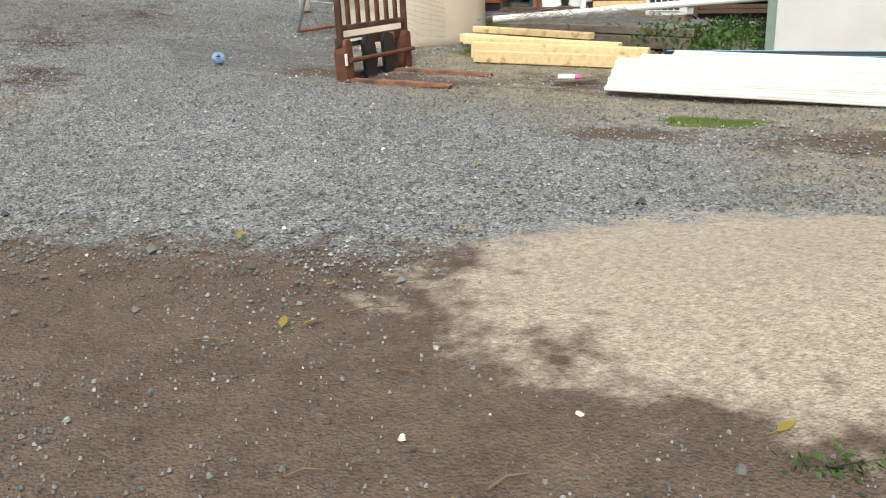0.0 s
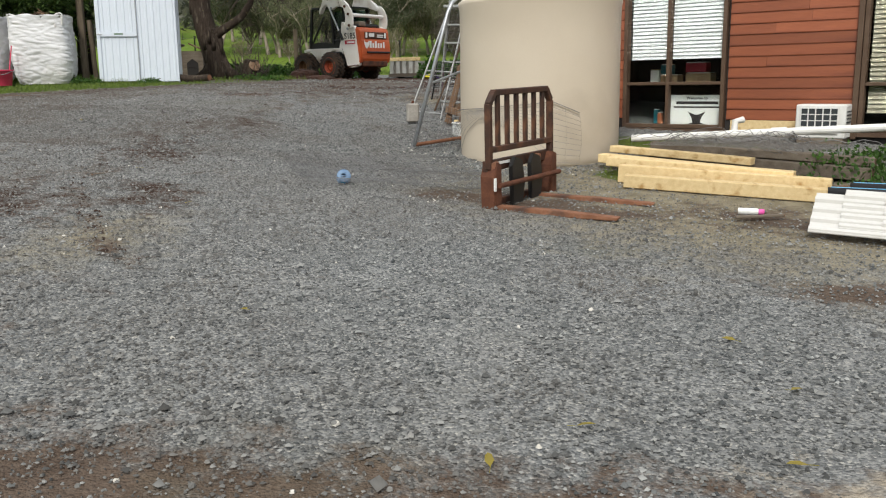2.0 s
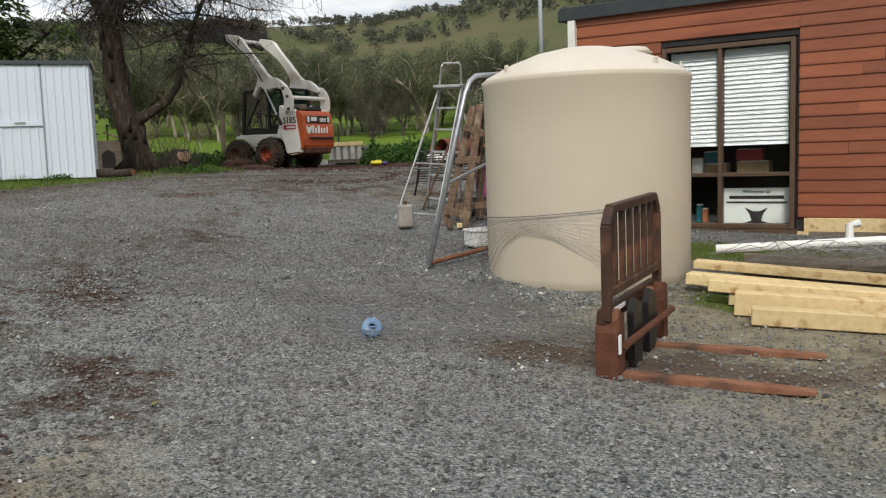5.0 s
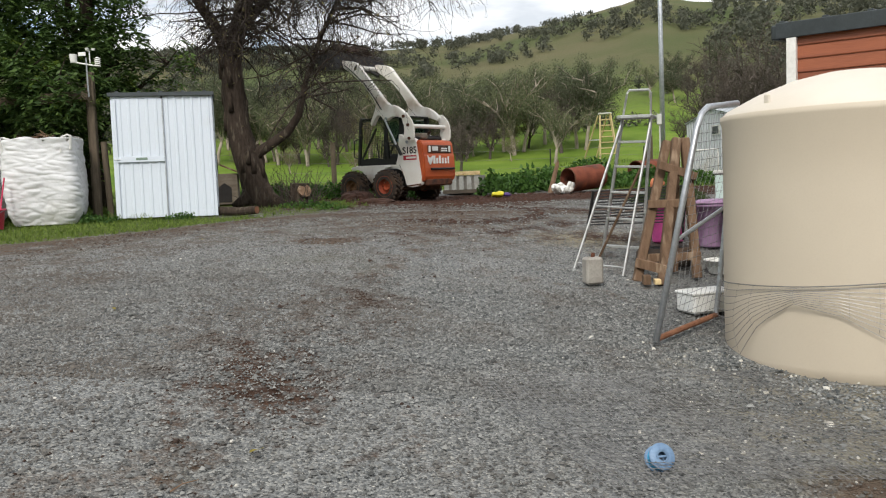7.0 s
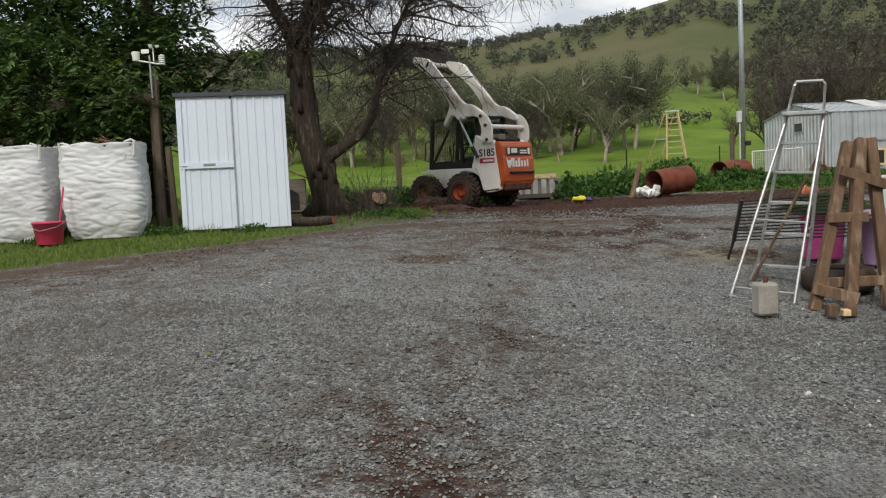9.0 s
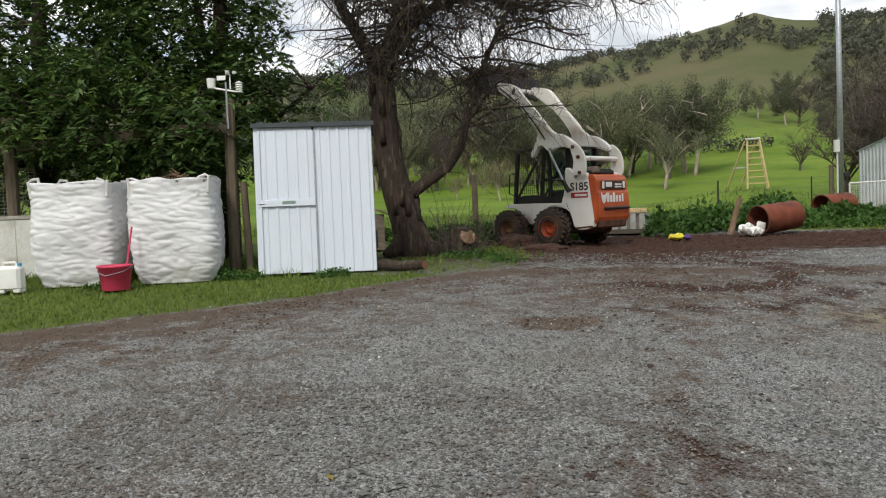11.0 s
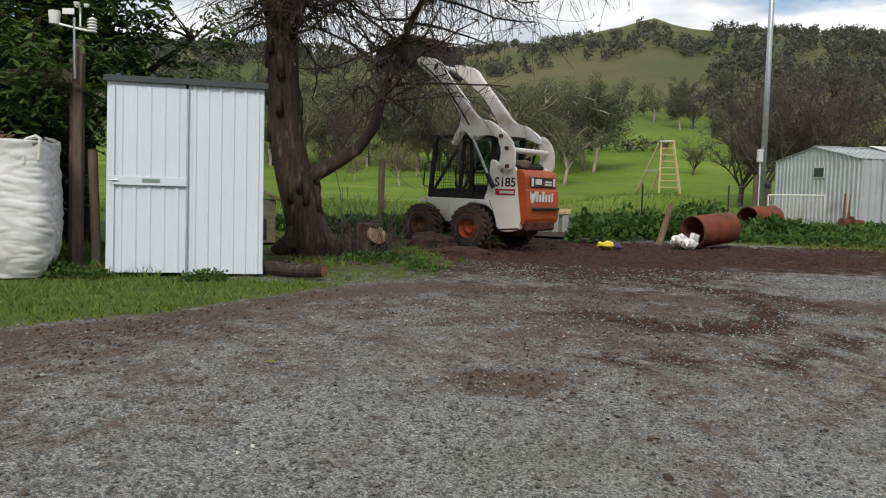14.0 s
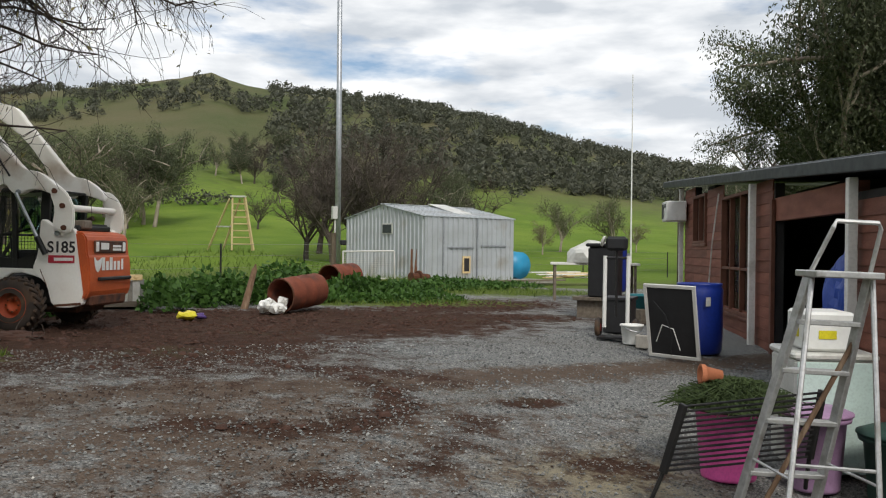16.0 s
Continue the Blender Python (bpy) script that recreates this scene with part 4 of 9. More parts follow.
# ---- water tank ----
def water_tank():
    t = thing("water_tank", pose(-0.233, 11.334, 0.60), "beige round polyethylene rainwater tank standing on gravel", "water tank")
    r = 0.92
    prof = [(0, 0.0), (r - 0.03, 0.0), (r - 0.01, 0.02), (r - 0.004, 0.10), (r, 0.4), (r, 0.9), (r - 0.004, 1.3), (r, 1.72), (r + 0.012, 1.76), (r + 0.012, 1.80), (r - 0.004, 1.805)]
    b = part("shell", lathe(prof, 72), TANK, t, "", True)
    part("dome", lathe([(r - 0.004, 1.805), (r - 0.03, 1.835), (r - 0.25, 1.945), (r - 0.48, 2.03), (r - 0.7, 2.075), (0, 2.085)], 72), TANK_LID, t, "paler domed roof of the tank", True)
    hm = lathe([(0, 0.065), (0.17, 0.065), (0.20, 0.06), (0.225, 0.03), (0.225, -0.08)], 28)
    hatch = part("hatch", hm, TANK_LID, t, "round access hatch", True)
    hatch.location = (0.40, 0.10, 2.015)
    part("hatch_rim", lathe([(0.24, 0.0), (0.245, 0.02), (0.22, 0.02), (0.22, 0.0)], 28), TANK, hatch)
    for a in (205, 300, 345, 110):
        lug = part("lug", boxm((0, 0, 0), (0.02, 0.05, 0.07), None, 0.006), TANK_LID, t)
        lug.matrix_basis = pose((r - 0.08) * math.cos(radians(a)), (r - 0.08) * math.sin(radians(a)), 1.88, 0, 0, a)


water_tank()


# ---- garden shed ----
def ribbed_sheet(w, h, pitch, proud, flat=0.05):
    """Pressed sheet with narrow upright ribs, facing -y."""
    bm = bmesh.new()
    xs = [(0.0, 0.0)]
    x = pitch * 0.5
    while x < w - 0.02:
        xs += [(x - flat / 2, 0), (x - flat / 4, -proud), (x + flat / 4, -proud), (x + flat / 2, 0)]
        x += pitch
    xs.append((w, 0.0))
    lo, hi = [bm.verts.new((x, y, 0)) for x, y in xs], [bm.verts.new((x, y, h)) for x, y in xs]
    lb, hb = [bm.verts.new((x, y + 0.008, 0)) for x, y in xs], [bm.verts.new((x, y + 0.008, h)) for x, y in xs]
    for i in range(len(xs) - 1):
        bm.faces.new((lo[i], lo[i + 1], hi[i + 1], hi[i]))
        bm.faces.new((lb[i + 1], lb[i], hb[i], hb[i + 1]))
        bm.faces.new((lo[i + 1], lo[i], lb[i], lb[i + 1]))
        bm.faces.new((hi[i], hi[i + 1], hb[i + 1], hb[i]))
    bm.faces.new((lo[0], hi[0], hb[0], lb[0]))
    bm.faces.new((hi[-1], lo[-1], lb[-1], hb[-1]))
    return bm


def garden_shed():
    o = Vector((-8.50, 18.11, 1.61))
    t = thing("garden_shed", axes(o, (1.479, 0.39, -0.004)) @ pose(0, 0, 0, -4.2), "narrow white ribbed-steel garden shed with a closed door", "shed")
    w, d, h = 1.53, 0.80, 1.93
    part("front_wall", ribbed_sheet(0.755, h, 0.125, 0.012), WHITE_STEEL, t).location = (w - 0.755, 0, 0)
    part("frame", boxm((0.03, 0.012, h / 2), (0.06, 0.03, h)), WHITE_STEEL, t)
    part("frame", boxm((0.40, 0.014, h - 0.03), (0.70, 0.03, 0.06)), WHITE_STEEL, t)
    door = part("door", ribbed_sheet(0.70, h - 0.07, 0.135, 0.010), WHITE_STEEL, t)
    door.location = (0.065, -0.012, 0.012)
    part("brace", boxm((0.35, -0.028, 0.915), (0.70, 0.02, 0.09), None, 0.004), WHITE_STEEL, door)
    part("maker_plate", boxm((0.36, -0.041, 0.92), (0.17, 0.004, 0.035)), GREEN_TRIM, door, "small unreadable maker's plate")
    part("door_frame", boxm((0.0, -0.012, (h - 0.07) / 2), (0.025, 0.03, h - 0.07), None, 0.004), WHITE_STEEL, door)
    part("bolt", bar([(-0.05, -0.045, 0.915), (0.05, -0.045, 0.915)], 0.009), ZINC, door, "steel slide bolt")
    part("door_edge", boxm((0.705, -0.006, (h - 0.07) / 2), (0.02, 0.03, h - 0.07)), ZINC, door)
    for nm, x, a in (("side_wall", 0.0, 90), ("side_wall", w, 90)):
        s = part(nm, ribbed_sheet(d, h + 0.02, 0.125, 0.012 if x == 0 else -0.012), WHITE_STEEL, t)
        s.matrix_basis = pose(x, 0.0, 0, 0, 0, 90) @ pose(0, 0, 0) if x else pose(0, d, 0, 0, 0, -90)
    part("back_wall", boxm((w / 2, d, h / 2), (w, 0.01, h)), WHITE_STEEL, t)
    roof = part("roof", boxm((w / 2, d / 2 - 0.01, h + 0.03), (w + 0.06, d + 0.08, 0.02)), DARK_STEEL, t, "dark grey flat roof with a flashing strip")
    part("flashing", boxm((w / 2, -0.045, h + 0.01), (w + 0.07, 0.02, 0.06)), DARK_STEEL, roof)
    for i in range(5):
        part("rib", boxm((0.1 + i * 0.33, d / 2, h + 0.055), (0.05, d, 0.03)), DARK_STEEL, roof)


garden_shed()


# ---- bulk bags and what stands by them ----
def bulk_bag(m, seed, label):
    rnd = random.Random(seed)
    t = thing("bulk_bag", m, label, "bulk bag", "bulk bags beside the shed")
    bm = bmesh.new()
    n, rows = 180, 120
    hh = 1.30
    rings = []
    for j in range(rows + 1):
        k = j / rows
        z = k * hh
        half = 0.485 + 0.05 * math.sin(min(1, k * 1.15) * math.pi) + 0.03 * k - 0.05 * (1 - min(1, k * 8)) + 0.02 * k
        ring = []
        for i in range(n):
            a = 2 * math.pi * i / n
            c, s = math.cos(a), math.sin(a)
            q = (abs(c) ** 5 + abs(s) ** 5) ** (-0.2)
            rr = half * q
            n1 = noise.noise((a * 1.1 + seed, z * 6.5 + 1.6 * math.sin(a + seed), seed * 0.7))
            n2 = noise.noise((a * 2.4 - z * 2.5, z * 13 + c, seed + 4.0))
            n3 = noise.noise((a * 3.5 + z * 5, z * 9 - a * 1.5, seed + 9.0))
            wr = 0.009 * min(1, abs(n1) * 2.6) + 0.010 * min(1, abs(n2) * 2.4) + 0.009 * min(1, abs(n3) * 2.2) - 0.02 + 0.05 * noise.noise((c + seed, s, z * 2))
            sag = 0.05 * noise.noise((c * 2, s * 2, seed)) if j == rows else 0
            ring.append(bm.verts.new((c * (rr + wr), s * (rr * 0.9 + wr), z + sag)))
        rings.append(ring)
    for a, b in zip(rings, rings[1:]):
        for i in range(n):
            bm.faces.new((a[i], a[(i + 1) % n], b[(i + 1) % n], b[i]))
    # turned-in mouth and contents
    low = [bm.verts.new((v.co.x * 0.9, v.co.y * 0.9, v.co.z - 0.16)) for v in rings[-1]]
    for i in range(n):
        bm.faces.new((rings[-1][i], rings[-1][(i + 1) % n], low[(i + 1) % n], low[i]))
    bm.faces.new(rings[0][::-1])
    part("bag", bm, BAG, t, "", True)
    fill = bmesh.new()
    for _ in range(150):
        a, r = rnd.uniform(0, 6.28), rnd.uniform(0, 0.42)
        p = (r * math.cos(a), r * math.sin(a) * 0.9, hh - 0.14 + rnd.uniform(-0.02, (0.24 if seed == 8 else 0.08) * (1 - r)))
        tube(fill, [p, (p[0] + rnd.uniform(-0.1, 0.1), p[1] + rnd.uniform(-0.1, 0.1), p[2] + rnd.uniform(-0.02, 0.08))], 0.014, 5, 0.006)
    part("contents", fill, OLD_WOOD, t, "dry brown prunings")
    for sx, sy in ((-1, -1), (1, -1), (1, 1), (-1, 1)):
        bm = bmesh.new()
        x, y = sx * 0.47, sy * 0.40
        pts = [(x, y, 1.12), (x * 1.04, y * 1.04, 1.32), (x * 0.95, y * 0.98, 1.35 + rnd.uniform(-0.06, 0.03)), (x * 0.78, y * 1.02, 1.34 + rnd.uniform(-0.06, 0.03)), (x * 0.74, y * 1.06, 1.28), (x * 0.74, y * 1.1, 1.08)]
        tube(bm, pts, 0.021, 6)
        part("strap", bm, STRAP, t, "webbing lifting loop")
    return t


bulk_bag(pose(-10.72, 17.85, H(-10.72, 17.85) - 0.03, 0, 0, 8), 3, "full white woven bulk bag with scribbled marking")
bulk_bag(pose(-9.52, 18.0, H(-9.52, 18.0) - 0.02, 0, 0, 14), 8, "full white woven bulk bag topped with dry prunings")


def bucket(name, m, r, h, material, label, handle=True, cat="bucket", group=""):
    t = thing(name, m, label, cat, group)
    part("body", lathe([(0, 0.004), (r * 0.78, 0.0), (r * 0.8, 0.006), (r * 0.97, h * 0.9), (r * 1.05, h * 0.91), (r * 1.06, h), (r * 0.98, h), (r * 0.95, h * 0.9), (r * 0.77, 0.02), (0, 0.02)], 28), material, t, "", True)
    if handle:
        part("handle", bar([(-r * 1.05, 0, h * 0.92), (-r * 0.8, -r * 0.6, h * 0.75), (0, -r * 1.12, h * 0.62), (r * 0.8, -r * 0.6, h * 0.75), (r * 1.05, 0, h * 0.92)], 0.005, 6), ZINC, t)
    return t


b = bucket("bucket", pose(-9.93, 17.12, H(-9.93, 17.12)), 0.2, 0.30, RED_PLASTIC, "faded red plastic bucket standing against bulk bags")
part("handle_post", bar([(0.1, 0.1, 0.28), (0.14, 0.2, 0.75)], 0.012), RED_PLASTIC, b)


def jerrycan(m, material, label):
    t = thing("jerrycan", m, label, "jerrycan")
    part("body", boxm((0, 0, 0.17), (0.28, 0.2, 0.30), None, 0.035), material, t)
    part("foot", boxm((-0.09, 0, 0.02), (0.08, 0.18, 0.05), None, 0.01), material, t)
    part("foot", boxm((0.09, 0, 0.02), (0.08, 0.18, 0.05), None, 0.01), material, t)
    part("grip", bar([(-0.09, 0, 0.31), (-0.08, 0, 0.36), (0.06, 0, 0.36), (0.08, 0, 0.31)], 0.016), material, t)
    part("cap", lathe([(0, 0.03), (0.025, 0.03), (0.025, 0)], 14), LIGHT_BLUE, t, "blue screw cap").location = (0.11, 0, 0.32)


jerrycan(pose(-11.20, 17.0, H(-11.2, 17.0) + 0.005, 0, 0, 10), WHITE_PLASTIC, "dirty white plastic jerrycan on grass")


def weather_post():
    x, y = -8.95, 18.50
    g = H(x, y)
    t = thing("weather_station", pose(x, y, g - 0.02), "old timber post carrying a small weather station", "weather station")
    part("post", beam((0, 0, 0), (0.02, 0.02, 2.35), 0.10, 0.10, 0.012, (0, 1, 0)), POST_WOOD, t)
    part("stay", bar([(0.16, 0.1, 0), (0.12, 0.1, 1.25)], 0.05, 10), POST_WOOD, t)
    part("mast", bar([(0.02, -0.09, 1.95), (0.02, -0.09, 2.56)], 0.014), ZINC, t)
    part("arm", bar([(-0.18, -0.09, 2.50), (0.20, -0.09, 2.42)], 0.012), WHITE_PLASTIC, t)
    part("gauge", lathe([(0, 0), (0.05, 0), (0.06, 0.13), (0.05, 0.13), (0, 0.1)], 16), WHITE_PLASTIC, t, "rain gauge cup").location = (-0.18, -0.09, 2.49)
    part("shield", lathe([(0.03, 0), (0.055, 0.01), (0.03, 0.03), (0.055, 0.04), (0.03, 0.06), (0.055, 0.07), (0.03, 0.09), (0.055, 0.10), (0.03, 0.12), (0.055, 0.13), (0, 0.16)], 14), WHITE_PLASTIC, t, "louvred sensor shield").location = (0.20, -0.09, 2.41)
    an = part("anemometer", bar([(0.08, -0.09, 2.47), (0.08, -0.09, 2.66)], 0.01), WHITE_PLASTIC, t)
    for a in (20, 140, 260):
        part("cup", lathe([(0, 0), (0.025, 0.01), (0.03, 0.04)], 10), WHITE_PLASTIC, an).location = (0.08 + 0.06 * math.cos(radians(a)), -0.09 + 0.06 * math.sin(radians(a)), 2.66)
    part("vane", boxm((-0.04, -0.09, 2.62), (0.12, 0.006, 0.06)), WHITE_PLASTIC, t)


weather_post()


def rail_frame():
    t = thing("post_and_rail", pose(-12.1, 18.45, H(-12.1, 18.45)), "weathered post and rail frame under the tree", "fence")
    part("post", bar([(0, 0, -0.05), (0, 0, 2.2)], 0.085, 10), POST_WOOD, t)
    part("rail", beam((-0.8, 0.05, 1.78), (3.15, 0.1, 1.92), 0.10, 0.16, 0.01), POST_WOOD, t)
    part("post", bar([(3.1, 0.12, -0.1), (3.12, 0.12, 2.1)], 0.07, 10), POST_WOOD, t)


rail_frame()


def grid_panel(name, m, w, h, sx, sz, r, material, label, cat, frame_r=0.0, frame_m=None):
    t = thing(name, m, label, cat)
    bm = bmesh.new()
    k = 0.0
    while k <= w + 1e-6:
        tube(bm, [(k, 0, 0), (k, 0, h)], r, 4, None, False)
        k += sx
    k = 0.0
    while k <= h + 1e-6:
        tube(bm, [(0, 0, k), (w, 0, k)], r, 4, None, False)
        k += sz
    part("mesh", bm, material, t)
    if frame_r:
        for p, q in (((0, 0, 0), (w, 0, 0)), ((w, 0, 0), (w, 0, h)), ((w, 0, h), (0, 0, h)), ((0, 0, h), (0, 0, 0))):
            part("frame_bar", bar([p, q], frame_r), frame_m or material, t)
    return t


grid_panel("wire_fence", pose(-14.5, 18.9, H(-13, 18.9), 0, 0, 2), 2.4, 1.5, 0.1, 0.05, 0.004, WIRE, "green-grey welded wire fence panel under the tree", "fence", 0.02, POST_WOOD)
p = thing("panel_wall", pose(-13.6, 18.3, H(-12.4, 18.3) - 0.05, 0, 0, 3), "pale grey fibre-cement screen beside the bags", "screen")
for i in range(8):
    part("strip", boxm((0.13 + i * 0.26, 0, 0.42), (0.255, 0.03, 0.86)), FRIDGE_WHITE, p)
part("cap", boxm((1.05, 0, 0.88), (2.12, 0.06, 0.05)), CONCRETE, p)


# ---- skid steer loader ----
def smooth(pts, n=1):
    """Cut the corners of a closed outline."""
    for _ in range(n):
        out = []
        for (ax, az), (bx, bz) in zip(pts, pts[1:] + pts[:1]):
            out += [(ax * 0.78 + bx * 0.22, az * 0.78 + bz * 0.22), (ax * 0.22 + bx * 0.78, az * 0.22 + bz * 0.78)]
        pts = out
    return pts


def loader():
    t = thing("skid_steer_loader", axes((-3.67, 23.44, 1.575), (-0.814, 0.581, 0.0)), "white and orange skid-steer loader with raised arms", "loader")

    def side(name, pts, y, th, material, parent, label="", bevel=0.012, rounds=1):
        o = part(name, plate(smooth(pts, rounds) if rounds else pts, th, None, bevel), material, parent, label)
        o.location = (0, y, 0)
        return o

    rear_panel = [(0.56, 1.47), (0.46, 1.40), (0.38, 1.35), (0.08, 1.34), (0.03, 0.97), (-0.06, 0.37), (0.18, 0.30), (0.40, 0.32), (0.47, 0.60), (0.60, 0.72), (0.68, 0.80), (0.60, 1.00), (0.58, 1.25)]
    sill = [(0.40, 0.80), (0.40, 0.58), (0.60, 0.70), (0.92, 0.77), (1.16, 0.64), (1.28, 0.46), (1.42, 0.40), (1.55, 0.55), (1.76, 0.74), (2.02, 0.72), (2.02, 0.80), (1.70, 0.82)]
    for sg in (1, -1):
        p = side("side_panel", rear_panel, sg * 0.50, 0.12, CREAM, t, "cream painted side panel with chipped rusty edges")
        side("sill_panel", sill, sg * 0.48, 0.10, CREAM, t, "cream lower side sill")
        part("bolt", bar([(0.33, sg * 0.05, 1.27), (0.33, sg * 0.075, 1.27)], 0.035, 12), ZINC, p)
        part("chipped_edge", beam((0.0, sg * 0.061, 0.365), (0.36, sg * 0.061, 0.335), 0.004, 0.03), RUST, p, "rusty worn lower edge")
        part("chipped_edge", beam((0.56, sg * 0.061, 0.80), (0.47, sg * 0.061, 0.60), 0.004, 0.02, 0.001, (0, 1, 0)), RUST, p)
    part("chassis", boxm((0.95, 0, 0.52), (1.75, 0.80, 0.40), None, 0.03), BLACK_STEEL, t)
    part("belly", boxm((0.9, 0, 0.30), (1.5, 0.7, 0.14), None, 0.04), RUST_DARK, t)
    for y in (1, -1):
        for x, rim in ((0.81, ORANGE_RIM), (1.78, MUD_RIM)):
            w = part("wheel", lathe([(0.16, -0.125), (0.235, -0.12), (0.31, -0.125), (0.335, -0.09), (0.345, 0), (0.335, 0.09), (0.31, 0.125), (0.235, 0.12), (0.16, 0.125)], 36), RUBBER, t, "muddy rubber tyre", True)
            w.matrix_basis = pose(x, y * 0.69, 0.345, 90, 0, 0)
            lug = None
            for k in range(22):
                for sd in (-1, 1):
                    mm = pose(0, 0, 0, 0, 0, k * 360 / 22 + (8 if sd > 0 else 0)) @ pose(0.342, 0, sd * 0.062, sd * 38, 0, 0)
                    if lug is None:
                        lug = part("lug", boxm((0, 0, 0), (0.04, 0.045, 0.14), None, 0.008), RUBBER, w)
                        lug.matrix_basis = mm
                    else:
                        share("lug", lug, w, mm)
            r = part("rim", lathe([(0, 0.04), (0.06, 0.04), (0.065, 0.06), (0.10, 0.06), (0.11, 0.02), (0.16, 0.03), (0.18, 0.10), (0.225, 0.125), (0.225, -0.1), (0, -0.1)], 30), rim, w, "dished steel rim", True)
            r.matrix_basis = pose(0, 0, 0, 180 if y > 0 else 0)
            for k in range(8):
                part("wheel_nut", bar([(0.085 * math.cos(k * 0.785), 0.085 * math.sin(k * 0.785), 0.05), (0.085 * math.cos(k * 0.785), 0.085 * math.sin(k * 0.785), 0.075)], 0.011, 6), RUST, r)
    # engine cover: a sloping shoulder, an upper recess and a tapering foot
    shell = smooth([(0.30, 1.26), (0.02, 1.29), (-0.06, 1.24), (-0.075, 1.00), (-0.10, 0.95), (-0.115, 0.55), (-0.06, 0.42), (0.10, 0.38), (0.30, 0.42)])
    tail = part("tailgate", plate(shell, 1.10, None, 0.02), ORANGE, t, "orange engine cover with white print")
    recess = part("light_bar", boxm((-0.083, -0.02, 1.10), (0.03, 0.82, 0.17), None, 0.012), RUST_DARK, tail, "dark red recessed lamp panel")
    part("cover_top", plate(smooth([(0.55, 1.30), (0.10, 1.31), (-0.02, 1.27), (0.10, 1.25), (0.55, 1.25)]), 1.00, None, 0.01), ORANGE, tail)
    part("bumper", boxm((-0.135, -0.06, 0.68), (0.05, 0.84, 0.045), None, 0.012), BLACK, tail, "black bumper strip")
    part("skirt", boxm((0.0, 0, 0.40), (0.18, 0.92, 0.16), None, 0.03), RUST, tail)
    for y in (0.34, -0.36):
        part("tail_light", boxm((-0.10, y, 1.10), (0.02, 0.07, 0.13), None, 0.01), WHITE_PLASTIC, tail, "pale tail lamp lens")
    part("decal", boxm((-0.1005, 0.15, 1.11), (0.006, 0.20, 0.09), None, 0), WHITE_PLASTIC, tail, "white warning label")
    part("decal", boxm((-0.1005, -0.17, 1.11), (0.006, 0.22, 0.03), None, 0), WHITE_PLASTIC, tail)
    part("decal", boxm((-0.1005, -0.17, 1.065), (0.006, 0.22, 0.03), None, 0), WHITE_PLASTIC, tail)
    em = plate(smooth([(-0.09, 0.02), (-0.10, 0.11), (-0.04, 0.06), (0.04, 0.06), (0.09, 0.12), (0.08, 0.02), (0.05, -0.06), (0.0, -0.10), (-0.05, -0.06)]), 0.006)
    part("decal", em, WHITE_PLASTIC, tail, "plain white emblem patch").matrix_basis = pose(-0.112, 0.35, 0.86, 0, 0, 90)
    for i, (w_, h_) in enumerate(((0.075, 0.17), (0.065, 0.12), (0.07, 0.17), (0.06, 0.12), (0.06, 0.12), (0.05, 0.15))):
        part("decal", boxm((-0.113, 0.21 - i * 0.10, 0.79 + h_ / 2), (0.006, w_, h_), None, 0), WHITE_PLASTIC, tail, "white block of maker's print")
    part("radiator", boxm((0.34, 0, 1.34), (0.45, 0.8, 0.08), None, 0.02), BLACK_STEEL, t)
    g = None
    for k in range(9):
        mm = pose(0.16 + k * 0.045, 0, 1.39)
        if g is None:
            g = part("louvre", boxm((0, 0, 0), (0.012, 0.74, 0.03)), BLACK_STEEL, t)
            g.matrix_basis = mm
        else:
            share("louvre", g, t, mm)
    part("exhaust", bar([(0.30, -0.15, 1.38), (0.30, -0.15, 1.47), (0.24, -0.15, 1.49)], 0.035, 12), RUST_DARK, t, "stubby rusty exhaust")
    part("filter_box", boxm((0.20, 0.26, 1.39), (0.25, 0.22, 0.12), None, 0.02), GREY_WOOD, t)
    # cab
    cab = part("cab", plate(smooth([(0.50, 1.86), (1.70, 1.86), (1.80, 1.82), (1.70, 1.80), (0.50, 1.80)]), 0.88, None, 0.012), BLACK_STEEL, t, "black cab with mesh side screens")
    for y in (0.43, -0.43):
        part("pillar", beam((1.84, y, 0.82), (1.74, y, 1.82), 0.06, 0.07), BLACK_STEEL, cab)
        part("pillar", beam((0.62, y, 0.80), (0.55, y, 1.82), 0.06, 0.12), BLACK_STEEL, cab)
        part("pillar", beam((0.98, y, 0.80), (1.02, y, 1.82), 0.05, 0.06), BLACK_STEEL, cab)
        part("brace", beam((1.78, y, 0.92), (1.30, y, 1.62), 0.035, 0.045), BLACK_STEEL, cab)
        side("lower_panel", [(0.70, 0.80), (1.86, 0.80), (1.82, 0.95), (1.40, 0.98), (0.95, 0.93), (0.72, 1.00)], y, 0.03, BLACK_STEEL, cab, "", 0.004, 0)
        bm = bmesh.new()
        for k in range(15):
            x = 1.04 + k * 0.048
            tube(bm, [(x, y, 0.96), (x, y, 1.80)], 0.004, 4, None, False)
        for k in range(18):
            z = 0.97 + k * 0.048
            tube(bm, [(1.02, y, z), (1.74, y, z)], 0.004, 4, None, False)
        tagged(part("side_screen", bm, BLACK_STEEL, cab, "black wire mesh screen"), "", "", "", "stuff")
        g = part("side_window", plate(smooth([(0.66, 1.30), (0.92, 1.26), (0.96, 1.72), (0.66, 1.76)]), 0.008), CAB_GLASS, cab, "tinted side window")
        g.location = (0, y * 0.97, 0)
        g.visible_shadow = False
